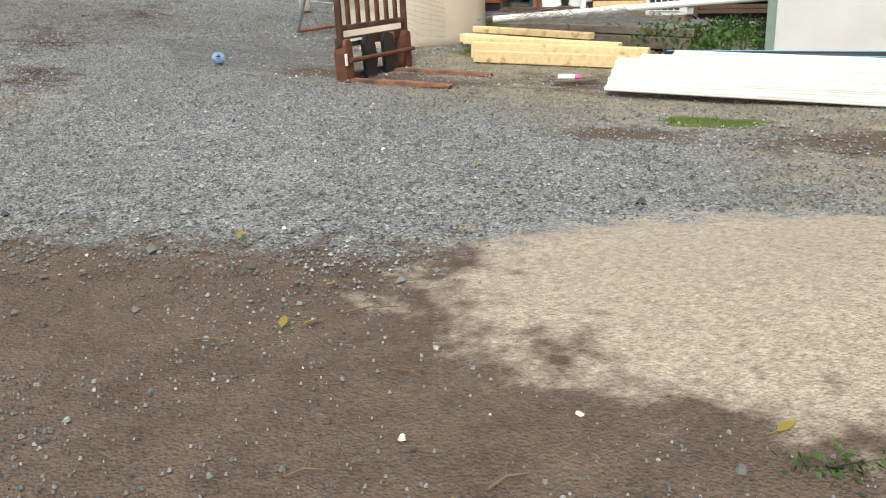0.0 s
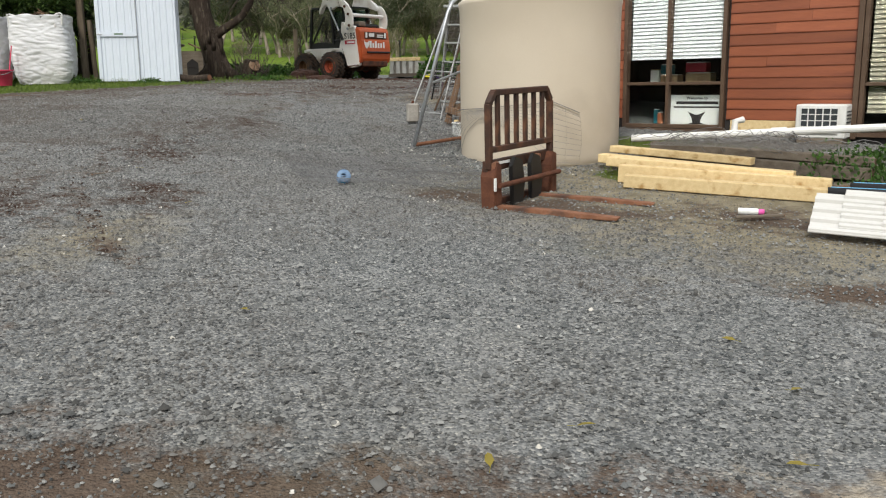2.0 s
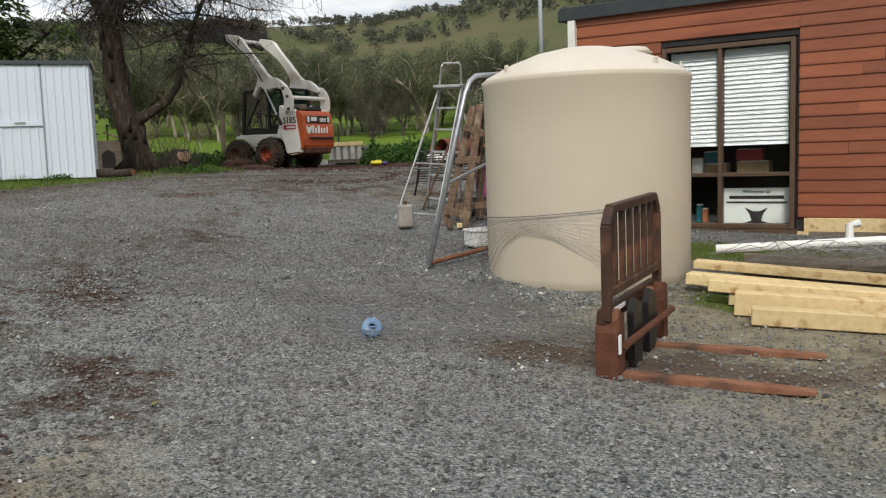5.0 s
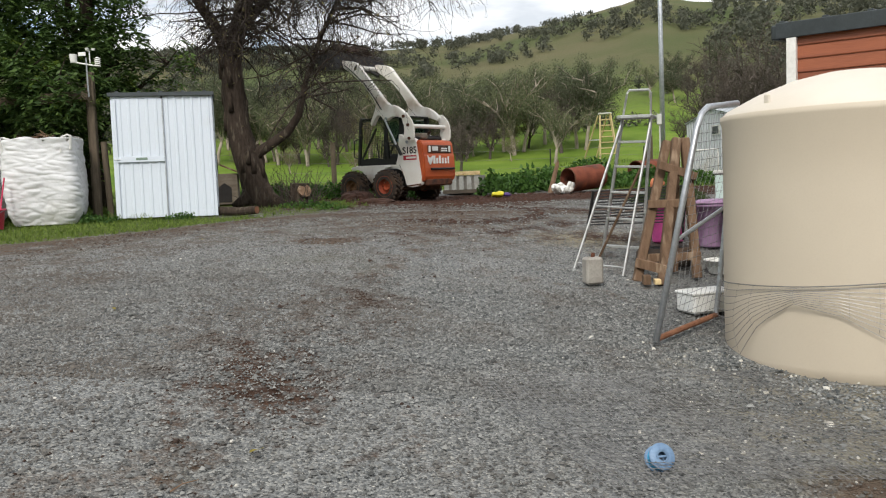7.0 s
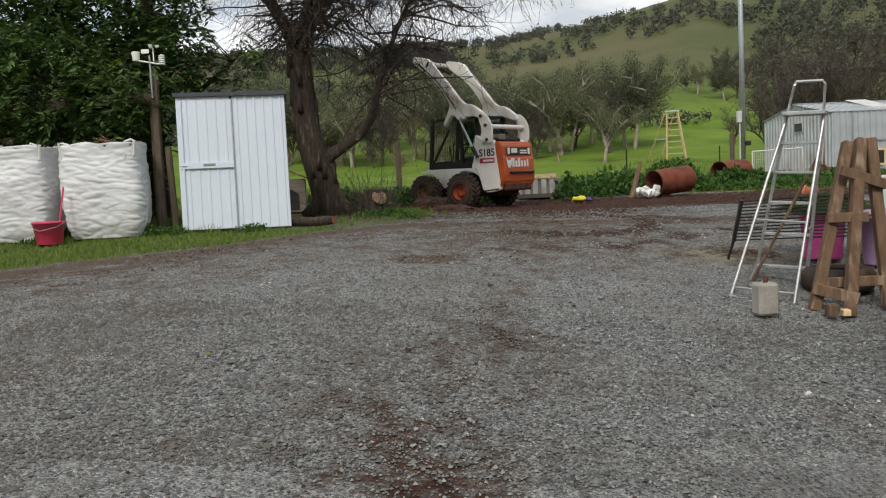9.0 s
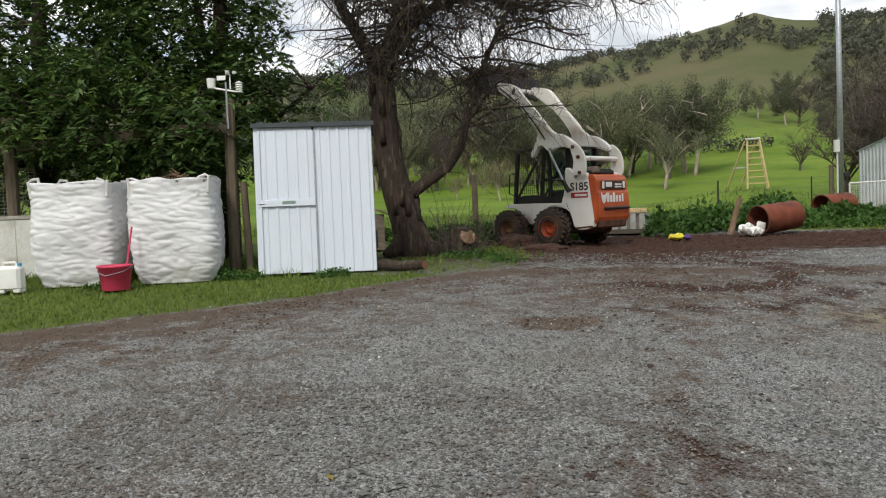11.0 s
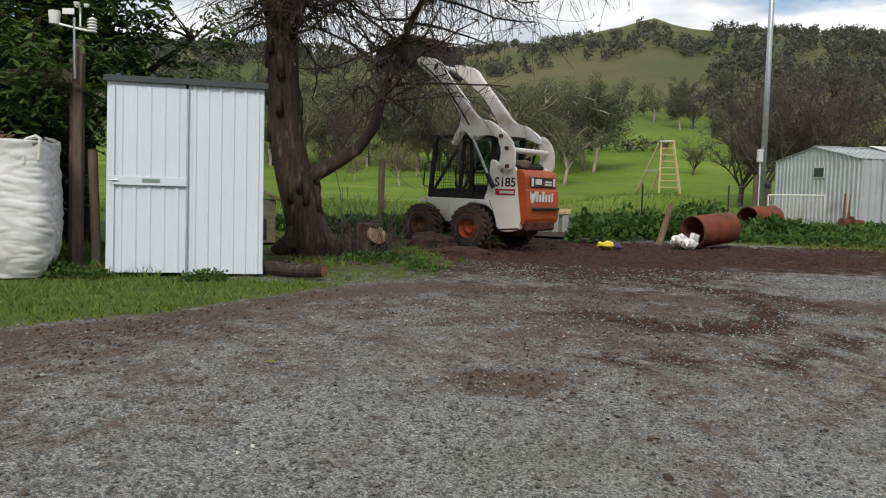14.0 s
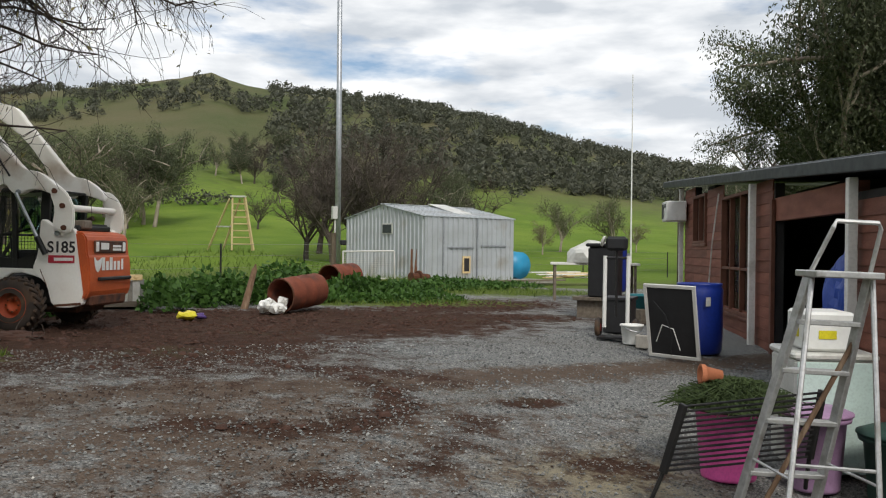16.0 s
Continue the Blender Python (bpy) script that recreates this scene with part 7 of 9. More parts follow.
def tool_drum(p, q, r, label, rubbish):
    p, q = Vector(p), Vector(q)
    t = thing("steel_drum", axes(p, q - p), label, "drum", "rusty drums")
    ln = (q - p).length
    body = part("shell", lathe([(r * 0.97, 0.01), (r, 0), (r * 1.02, 0.02), (r, 0.04), (r, ln * 0.33), (r * 1.025, ln * 0.345), (r, ln * 0.36), (r, ln * 0.64), (r * 1.025, ln * 0.655), (r, ln * 0.67), (r, ln - 0.02), (r * 0.98, ln), (0, ln - 0.01), (0, ln - 0.025), (r * 0.97, ln - 0.03), (r * 0.965, 0.02)], 32), DRUM_RUST, t, "", True)
    body.matrix_basis = pose(0, 0, 0, 0, 90, 0)
    part("rim", lathe([(r * 0.96, -0.01), (r * 1.03, -0.01), (r * 1.03, 0.015), (r * 0.96, 0.015)], 32), RUST, t).matrix_basis = pose(0, 0, 0, 0, 90, 0)
    if rubbish:
        u = thing("rubbish", Matrix.Translation(p + Vector((-0.10, -0.05, -r + 0.02))), "crumpled white plastic rubbish spilling from a drum", "rubbish")
        rnd = random.Random(2)
        for k in range(9):
            bm = bmesh.new()
            bmesh.ops.create_icosphere(bm, subdivisions=2, radius=0.09)
            for v in bm.verts:
                v.co *= 1 + 0.55 * noise.noise(v.co * 22 + Vector((k, 0, 0)))
            part("scrap", bm, WHITE_PLASTIC, u).location = (rnd.uniform(-0.22, 0.18), rnd.uniform(-0.25, 0.2), 0.06 + 0.17 * rnd.random() * (k > 4))


tool_drum((-0.62, 25.20, 1.87), (0.20, 25.70, 1.95), 0.29, "rusty open steel drum lying on its side", True)
tool_drum((1.75, 29.05, 2.00), (2.52, 29.55, 2.04), 0.31, "rusty steel drum lying on its side in weeds", False)


def light_pole():
    x, y = 3.35, 32.6
    t = thing("light_pole", pose(x, y, H(x, y) - 0.1), "tall slim galvanised steel pole with a cable box", "pole")
    part("shaft", bar([(0, 0, 0), (0, 0, 4), (-0.03, 0, 11)], 0.085, 16, 0.06), ZINC, t, "", True)
    part("meter_box", boxm((-0.12, -0.06, 1.95), (0.14, 0.12, 0.34), None, 0.01), FRIDGE_WHITE, t, "grey cable box")
    part("conduit", bar([(-0.10, -0.05, 0), (-0.10, -0.05, 1.8)], 0.025), FRIDGE_WHITE, t)
    part("floodlight", boxm((0.12, -0.12, 1.15), (0.16, 0.1, 0.14), None, 0.02), BLACK, t, "black lamp on a bracket")


light_pole()


def wooden_ladder():
    x, y = 2.80, 41.15
    g = H(x, y)
    t = thing("step_ladder", axes((x, y, g), (0.88, -0.45, 0)) @ Matrix.Scale(1.25, 4), "yellow fibreglass step ladder standing in the paddock", "ladder")
    top = (4.47 - g) / 1.25
    for s in (-1, 1):
        part("stile", beam((0.30 + s * 0.30, -0.25, 0), (s * 0.17 + 0.12, 0.0, top), 0.05, 0.09), FIBREGLASS, t)
        part("rear_leg", beam((-0.70 + s * 0.22, 0.75, 0), (s * 0.15, 0.08, top - 0.05), 0.04, 0.05), FIBREGLASS, t)
    for k in range(7):
        f = 0.12 + k * 0.125
        w = 0.60 - 0.26 * f
        part("tread", boxm((0.30 - 0.18 * f, -0.25 * (1 - f), top * f), (w, 0.09, 0.035)), FIBREGLASS, t)
    part("cap", boxm((0.11, 0.02, top + 0.01), (0.42, 0.2, 0.05), None, 0.01), FRIDGE_WHITE, t)
    part("rear_brace", boxm((-0.38, 0.42, top * 0.45), (0.45, 0.03, 0.04)), ALLOY, t)


wooden_ladder()


def small_yard_things():
    y = thing("crumpled_packet", pose(-2.30, 24.60, H(-2.3, 24.6) + 0.01), "bright yellow and purple crumpled packet on soil", "packet")
    bm = bmesh.new()
    bmesh.ops.create_icosphere(bm, subdivisions=2, radius=0.16)
    for v in bm.verts:
        v.co = Vector((v.co.x * (1 + 0.5 * noise.noise(v.co * 11)), v.co.y, v.co.z * 0.45 + 0.06 + 0.3 * noise.noise(v.co * 9 + Vector((3, 0, 0))) * 0.16))
    part("bag", bm, YELLOW, y)
    bm = bmesh.new()
    bmesh.ops.create_icosphere(bm, subdivisions=2, radius=0.10)
    for v in bm.verts:
        v.co = Vector((v.co.x + 0.19, v.co.y - 0.02, v.co.z * 0.5 + 0.05)) * (1 + 0.25 * noise.noise(v.co * 13))
    part("print", bm, PURPLE, y, "purple printed end")
    lg = thing("log", pose(-6.72, 18.52, H(-6.7, 18.5) + 0.06, 0, 0, -22), "short fallen log lying on the grass verge", "log")
    part("bark", bar([(-0.35, 0, 0.02), (0, 0.02, 0.0), (0.38, 0, 0.02)], 0.075, 12, 0.065), BARK, lg)
    part("cut_end", bar([(0.38, 0, 0.02), (0.384, 0, 0.02)], 0.06, 12), FORK_RUST, lg)
    k = thing("dog_kennel", pose(-8.0, 21.9, H(-8, 21.9), 0, 0, 12), "old grey timber kennel with an arched opening", "kennel")
    part("body", boxm((0, 0, 0.30), (0.8, 0.7, 0.6)), GREY_WOOD, k)
    part("roof_board", boxm((-0.22, 0, 0.72), (0.6, 0.85, 0.03), None), GREY_WOOD, k).matrix_basis = pose(0.13, 0, 0.08, 0, -24, 0)
    part("roof_board", boxm((0.22, 0, 0.72), (0.6, 0.85, 0.03), None), OLD_WOOD, k).matrix_basis = pose(-0.13, 0, 0.08, 0, 24, 0)
    # near-black plate on the closed front paints the kennel doorway's shade
    part("opening", plate(((0.02, 0.04), (0.28, 0.04), (0.28, 0.32), (0.15, 0.42), (0.02, 0.32)), 0.02), INSIDE_SHADE, k).location = (0, -0.352, 0)
    ib = thing("pallet_cage", pose(-3.05, 27.0, H(-3.05, 27.0), 0, 0, -15), "low grey pallet cage with timber sides", "pallet cage")
    for kx in range(5):
        part("slat", boxm((-0.4 + kx * 0.2, -0.4, 0.30), (0.12, 0.03, 0.5)), FRIDGE_WHITE, ib)
    part("deck", boxm((0, 0, 0.06), (1.0, 0.85, 0.1)), GREY_WOOD, ib)
    part("rail", boxm((0, -0.42, 0.52), (1.0, 0.04, 0.10)), RAW_WOOD, ib)
    part("tub", boxm((0, 0, 0.28), (0.9, 0.7, 0.36)), CONCRETE, ib)
    st = thing("stump_post", pose(-0.95, 26.3, H(-0.95, 26.3) - 0.05), "leaning broken timber post in weeds", "post")
    part("post", bar([(0, 0, 0), (0.22, 0.1, 0.75)], 0.07, 9, 0.05), OLD_WOOD, st)
    part("splinter", bar([(0.22, 0.1, 0.75), (0.24, 0.1, 0.84)], 0.04, 7, 0.01), OLD_WOOD, st)
    tk = thing("water_trough", SHED_M @ pose(3.95, 0.2, 0.0), "bright blue plastic tank lying beside the shed", "tank")
    part("shell", bar([(0, 0, 0.42), (0.1, 1.0, 0.42)], 0.42, 22), LIGHT_BLUE, tk, "", True)
    part("band", bar([(0.03, 0.3, 0.42), (0.04, 0.36, 0.42)], 0.435, 22), LIGHT_BLUE, tk)
    lp = thing("timber_pile", SHED_M @ pose(5.4, -0.6, 0.0), "loose raw planks lying on the ground", "timber pile")
    rnd = random.Random(6)
    for kx in range(7):
        part("plank", boxm((rnd.uniform(-0.3, 0.6), rnd.uniform(-0.8, 0.8), 0.03 + 0.03 * kx), (rnd.uniform(1.2, 2.4), 0.14, 0.035), pose(0, 0, 0, 0, 0, rnd.uniform(-25, 25))), RAW_WOOD if kx % 2 else WHITE_WOOD, lp)
    sc = thing("scrap_metal", SHED_M @ pose(-0.45, -0.35, 0.0), "rusty scrap machine part lying by the shed", "scrap metal")
    part("casing", bar([(-0.3, 0, 0.13), (0.35, 0.05, 0.12)], 0.13, 12, 0.09), RUST, sc)
    part("flange", bar([(-0.05, 0, 0.13), (0.0, 0, 0.13)], 0.18, 14), RUST, sc)
    bt = thing("work_bench", pose(7.3, 26.6, H(7.3, 26.6), 0, 0, -35), "cluttered white work bench standing outdoors", "bench")
    part("top", boxm((0, 0, 0.85), (2.0, 0.8, 0.05)), WHITE_WOOD, bt)
    for x in (-0.9, 0.9):
        for yy in (-0.32, 0.32):
            part("leg", boxm((x, yy, 0.42), (0.06, 0.06, 0.84)), GREY_WOOD, bt)
    co = thing("tool_cover", pose(7.2, 26.5, H(7.3, 26.6) + 0.88, 0, 0, -30), "grey fabric cover over a bench saw", "cover")
    bm = bmesh.new()
    bmesh.ops.create_icosphere(bm, subdivisions=3, radius=0.5)
    for v in bm.verts:
        v.co = Vector((v.co.x * 1.2, v.co.y * 0.8, max(0, v.co.z * 0.8 + 0.1))) * (1 + 0.15 * noise.noise(v.co * 4))
    part("fabric", bm, FRIDGE_WHITE, co)
    part("cord", bar([(-0.55, 0.1, 0.1), (0, 0.44, 0.12), (0.55, 0.1, 0.1)], 0.01, 5), BLACK, co)
    am = thing("aerial_mast", pose(14.5, 33.5, H(14.5, 33.5)), "thin white aerial mast beyond the house", "mast")
    part("mast", bar([(0, 0, 0), (0, 0, 7.2)], 0.03, 8, 0.015), WHITE_PLASTIC, am)
    part("base", boxm((0, 0, 0.1), (0.3, 0.3, 0.25)), CONCRETE, am)


small_yard_things()


# ---- fences ----
def fences():
    f = thing("paddock_fence", pose(0, 0, 0), "wire paddock fence with dark steel and timber posts", "fence")
    spots = [(-14, 26.5), (-9.5, 27.0), (-6.5, 27.3), (-3.4, 28.0), (-0.6, 29.4), (2.6, 31.0), (3.2, 34.8), (8.5, 37.0), (12.0, 37.5), (16, 38), (21, 38.5)]
    for i, (x, y) in enumerate(spots):
        g = H(x, y)
        if i % 3 == 2:
            part("timber_post", bar([(x, y, g - 0.1), (x, y, g + 1.35)], 0.07, 8), POST_WOOD, f)
        else:
            part("picket", boxm((x, y, g + 0.5), (0.035, 0.035, 1.15), None, 0.004), BLACK_STEEL, f, "steel star picket")
    for k in range(4):
        part("strand", bar([(x, y, H(x, y) + 0.3 + 0.25 * k) for x, y in spots], 0.004, 4), WIRE, f)


fences()


# ---- trees ----
def twig_lines(bm, lines, r, seg=3):
    for pts in lines:
        tube(bm, pts, r, seg, r * 0.35, False)


def crooked(rnd, p, d, length, n, bend, droop=0.0):
    """A wandering line from p."""
    pts = [Vector(p)]
    d = Vector(d).normalized()
    for i in range(n):
        d = (d + Vector((rnd.gauss(0, bend), rnd.gauss(0, bend), rnd.gauss(0, bend) - droop))).normalized()
        pts.append(pts[-1] + d * length / n)
    return pts, d


def leaf_quads(rnd_np, centres, spread, n_each, length, width, hang=0.3):
    """Pointed leaves scattered round centres: each a diamond of four corners."""
    C = np.repeat(np.asarray(centres, float), n_each, 0)
    N = len(C)
    off = rnd_np.normal(0, 1, (N, 3))
    off *= (np.asarray(spread) * rnd_np.random((N, 1)) ** 0.5) / np.linalg.norm(off, axis=1, keepdims=True)
    P = C + off
    d = rnd_np.normal(0, 1, (N, 3))
    d[:, 2] -= hang * 2
    d /= np.linalg.norm(d, axis=1, keepdims=True)
    s = np.cross(d, rnd_np.normal(0, 1, (N, 3)))
    s /= np.linalg.norm(s, axis=1, keepdims=True)
    L = length * rnd_np.uniform(0.6, 1.3, (N, 1))
    W = width * rnd_np.uniform(0.7, 1.3, (N, 1))
    V = np.stack([P, P + d * L * 0.45 + s * W, P + d * L, P + d * L * 0.45 - s * W], 1)
    return V.reshape(-1, 3)


def willow_tree():
    rnd = random.Random(21)
    base = Vector((-6.94, 20.82, 1.66))
    t = thing("willow_tree", Matrix.Translation(base), "old leaning tree with dark bark and bare drooping twigs", "tree")
    bm = bmesh.new()
    trunk = [(0.05, 0, -0.1), (0.02, 0, 0.12), (-0.06, 0.0, 0.5), (-0.20, 0.02, 1.0), (-0.31, 0.03, 1.5), (-0.36, 0.05, 2.2), (-0.37, 0.06, 2.95)]
    for a, b in (((0.45, -0.1, 0.0), 0.17), ((-0.35, -0.3, 0.0), 0.15), ((0.1, 0.4, 0.0), 0.15)):
        tube(bm, [a, (a[0] * 0.5, a[1] * 0.5, 0.16), (-0.04, 0, 0.6)], b * 0.7, 8, b)
    tube(bm, trunk, 0.29, 16, 0.19)
    for k in range(26):
        z = rnd.uniform(0.2, 2.9)
        cx = float(np.interp(z, [q[2] for q in trunk], [q[0] for q in trunk]))
        a = rnd.uniform(0, 6.28)
        rr = 0.29 - 0.034 * z
        p = Vector((cx + math.cos(a) * rr * 0.82, math.sin(a) * rr * 0.82, z))
        tube(bm, [p, p + Vector((math.cos(a) * 0.02, math.sin(a) * 0.02, 0.16)), p + Vector((-0.02, 0, 0.34))], 0.055, 7, 0.03)
    limbs = [
        [(-0.37, 0.06, 2.75), (-0.58, 0.05, 3.25), (-0.95, 0.0, 3.9), (-1.25, -0.1, 4.9), (-1.35, -0.1, 6.4)],
        [(-0.36, 0.06, 2.75), (-0.25, 0.1, 3.3), (-0.12, 0.15, 3.8), (0.0, 0.2, 4.8), (0.1, 0.3, 6.6)],
        [(-0.22, 0.1, 3.2), (0.25, 0.2, 3.75), (0.9, 0.3, 4.2), (1.7, 0.4, 4.45), (2.6, 0.5, 4.4), (3.3, 0.6, 4.1)],
        [(-0.30, 0.1, 2.9), (-0.02, 0.0, 3.5), (0.25, -0.3, 4.1), (0.6, -0.7, 4.9), (0.9, -1.0, 5.6)],
        [(-0.22, 0.0, 0.82), (0.05, 0.0, 1.0), (0.35, 0.0, 1.18), (0.62, 0.02, 1.36), (0.84, 0.02, 1.66), (0.92, 0.05, 1.98), (1.02, 0.1, 2.35), (1.3, 0.2, 3.1), (1.7, 0.3, 3.9)],
        [(-0.1, 0.15, 4.0), (0.6, 0.6, 4.7), (1.5, 0.9, 5.0), (2.5, 1.1, 4.9), (3.2, 1.2, 4.6)],
        [(-0.9, 0.0, 4.0), (-1.6, -0.3, 4.5), (-2.2, -0.5, 4.9)],
        [(0.25, 0.2, 3.75), (0.8, -0.2, 3.9), (1.5, -0.5, 3.8), (2.2, -0.7, 3.5)],
        [(0.1, 0.2, 5.2), (0.9, 0.0, 5.6), (1.8, -0.2, 5.6), (2.8, -0.3, 5.3)],
    ]
    for k, pts in enumerate(limbs):
        tube(bm, pts, (0.14, 0.15, 0.09, 0.10, 0.115, 0.08, 0.07, 0.06, 0.06)[k], 9, 0.03)
    lines, leaves = [], []
    second = []
    for pts in limbs:
        L = [Vector(p) for p in pts]
        for i in range(1, len(L)):
            for _ in range(9):
                p = L[i - 1].lerp(L[i], rnd.random())
                if p.z < 1.9:
                    continue
                d = Vector((rnd.gauss(0.4, 0.8), rnd.gauss(-0.1, 0.8), rnd.uniform(-0.2, 0.8)))
                q, dd = crooked(rnd, p, d, rnd.uniform(0.7, 1.9), 6, 0.25, 0.05)
                tube(bm, q, 0.022, 5, 0.008, False)
                second.append(q)
    for q in second:
        for _ in range(18):
            p = q[rnd.randrange(1, len(q))]
            d = Vector((rnd.gauss(0.1, 0.8), rnd.gauss(0, 0.8), rnd.uniform(-0.6, 0.6)))
            w, _d = crooked(rnd, p, d, rnd.uniform(0.35, 1.25), 5, 0.32, 0.26)
            lines.append(w)
            for v in w[2:]:
                if rnd.random() < 0.15:
                    leaves.append(tuple(v))
    for _ in range(40):
        p = Vector((rnd.uniform(-0.1, 0.9), rnd.uniform(-0.7, 0.2), 0.0))
        w, _d = crooked(rnd, p, (rnd.gauss(0, 0.4), rnd.gauss(0, 0.4), 1), rnd.uniform(0.3, 1.0), 5, 0.3)
        lines.append(w)
    part("trunk", bm, BARK, t, "", True)
    tw = bmesh.new()
    twig_lines(tw, lines, 0.0056)
    tagged(part("twig_haze", tw, WILLOW_TWIG, t, "fine bare drooping twigs"), "", "", "", "stuff")
    r = np.random.RandomState(3)
    o = tri_cloud("leaves", leaf_quads(r, leaves, 0.07, 1, 0.07, 0.010, 0.6), 4, OLIVE_LEAF, t)
    o["label"] = "sparse olive leaves"
    st = thing("tree_stump", pose(-6.15, 20.75, H(-6.15, 20.75) - 0.03, 0, 0, 0), "sawn stump with suckers beside the tree", "stump")
    part("bark", bar([(0, 0, 0), (0.02, -0.02, 0.45)], 0.24, 12, 0.17), BARK, st)
    part("cut_face", bar([(0.12, -0.16, 0.30), (0.14, -0.19, 0.32)], 0.13, 14), OLD_WOOD, st)
    bm = bmesh.new()
    ls = []
    for _ in range(90):
        p = (rnd.uniform(-0.3, 0.3), rnd.uniform(-0.3, 0.3), 0.05)
        w, _d = crooked(rnd, p, (rnd.gauss(0, 0.5), rnd.gauss(0, 0.5), 1), rnd.uniform(0.4, 1.0), 5, 0.25)
        ls.append(w)
    twig_lines(bm, ls, 0.007)
    tagged(part("sucker_growth", bm, TWIG, st), "", "", "", "stuff")


willow_tree()


def brush_load():
    """Cut branches heaped in the raised bucket."""
    rnd = random.Random(15)
    t = thing("brush_heap", axes((-3.67, 23.44, 1.575), (-0.814, 0.581, 0.0)) @ pose(2.45, 0, 3.30), "dark heap of cut branches in the raised bucket", "brush")
    bm = bmesh.new()
    for _ in range(420):
        p = (rnd.uniform(-0.35, 0.35), rnd.uniform(-0.85, 0.85), rnd.uniform(-0.05, 0.25))
        w, _d = crooked(rnd, p, (rnd.gauss(0, 1), rnd.gauss(0, 1), rnd.gauss(-0.1, 0.5)), rnd.uniform(0.3, 0.9), 4, 0.3, 0.1)
        tube(bm, w, 0.010, 4, 0.003, False)
    tagged(part("branch_tangle", bm, TWIG, t), "", "", "", "stuff")
    bm = bmesh.new()
    bmesh.ops.create_icosphere(bm, subdivisions=4, radius=1)
    for v in bm.verts:
        k = 1 + 0.35 * noise.noise(v.co * 3) + 0.2 * noise.noise(v.co * 8)
        v.co = Vector((v.co.x * 0.34 * k, v.co.y * 0.78 * k, v.co.z * 0.2 * k + 0.08))
    part("soil_clump", bm, CLOD, t, "dark soil and roots")


brush_load()


def spray_cloud(r, centres, n_leaf, length, leaf_l, leaf_w, droop=0.6):
    """Feathered sprays: a curved stalk carrying pairs of leaflets."""
    C = np.asarray(centres, float)
    n = len(C)
    d = r.normal(0, 1, (n, 3))
    d[:, 2] = d[:, 2] * 0.4 - droop * 0.4
    d /= np.linalg.norm(d, axis=1, keepdims=True)
    side = np.cross(d, np.array([0, 0, 1.0]))
    side /= np.linalg.norm(side, axis=1, keepdims=True) + 1e-9
    ln = length * r.uniform(0.6, 1.3, (n, 1))
    out = []
    for k in range(n_leaf):
        f = (k // 2 + 1) / (n_leaf / 2)
        sg = 1 if k % 2 else -1
        p = C + d * ln * f + np.array([0, 0, -1.0]) * ln * droop * f * f * 0.6
        q = side * sg + d * 0.7 + r.normal(0, 0.25, (n, 3)) + np.array([0, 0, -0.25])
        q /= np.linalg.norm(q, axis=1, keepdims=True)
        w = np.cross(q, r.normal(0, 0.4, (n, 3)) + np.array([0, 0, 1.0]))
        w /= np.linalg.norm(w, axis=1, keepdims=True) + 1e-9
        L = leaf_l * r.uniform(0.7, 1.25, (n, 1))
        out.append(np.stack([p, p + q * L * 0.4 + w * leaf_w, p + q * L, p + q * L * 0.4 - w * leaf_w], 1))
    return np.concatenate(out, 0).reshape(-1, 3)


def blob_points(r, lumps, n):
    pts = []
    vol = np.array([l[3] * l[4] * l[5] for l in lumps]) ** 0.75
    for l, k in zip(lumps, np.round(n * vol / vol.sum()).astype(int)):
        v = r.normal(0, 1, (k, 3))
        v /= np.linalg.norm(v, axis=1, keepdims=True)
        rad = r.uniform(0.45, 1.05, (k, 1))
        p = v * rad * np.array(l[3:6]) + np.array(l[0:3])
        gap = np.array([noise.noise(tuple(q * 0.9)) for q in p])
        pts.append(p[gap > -0.30])
    return np.concatenate(pts, 0)


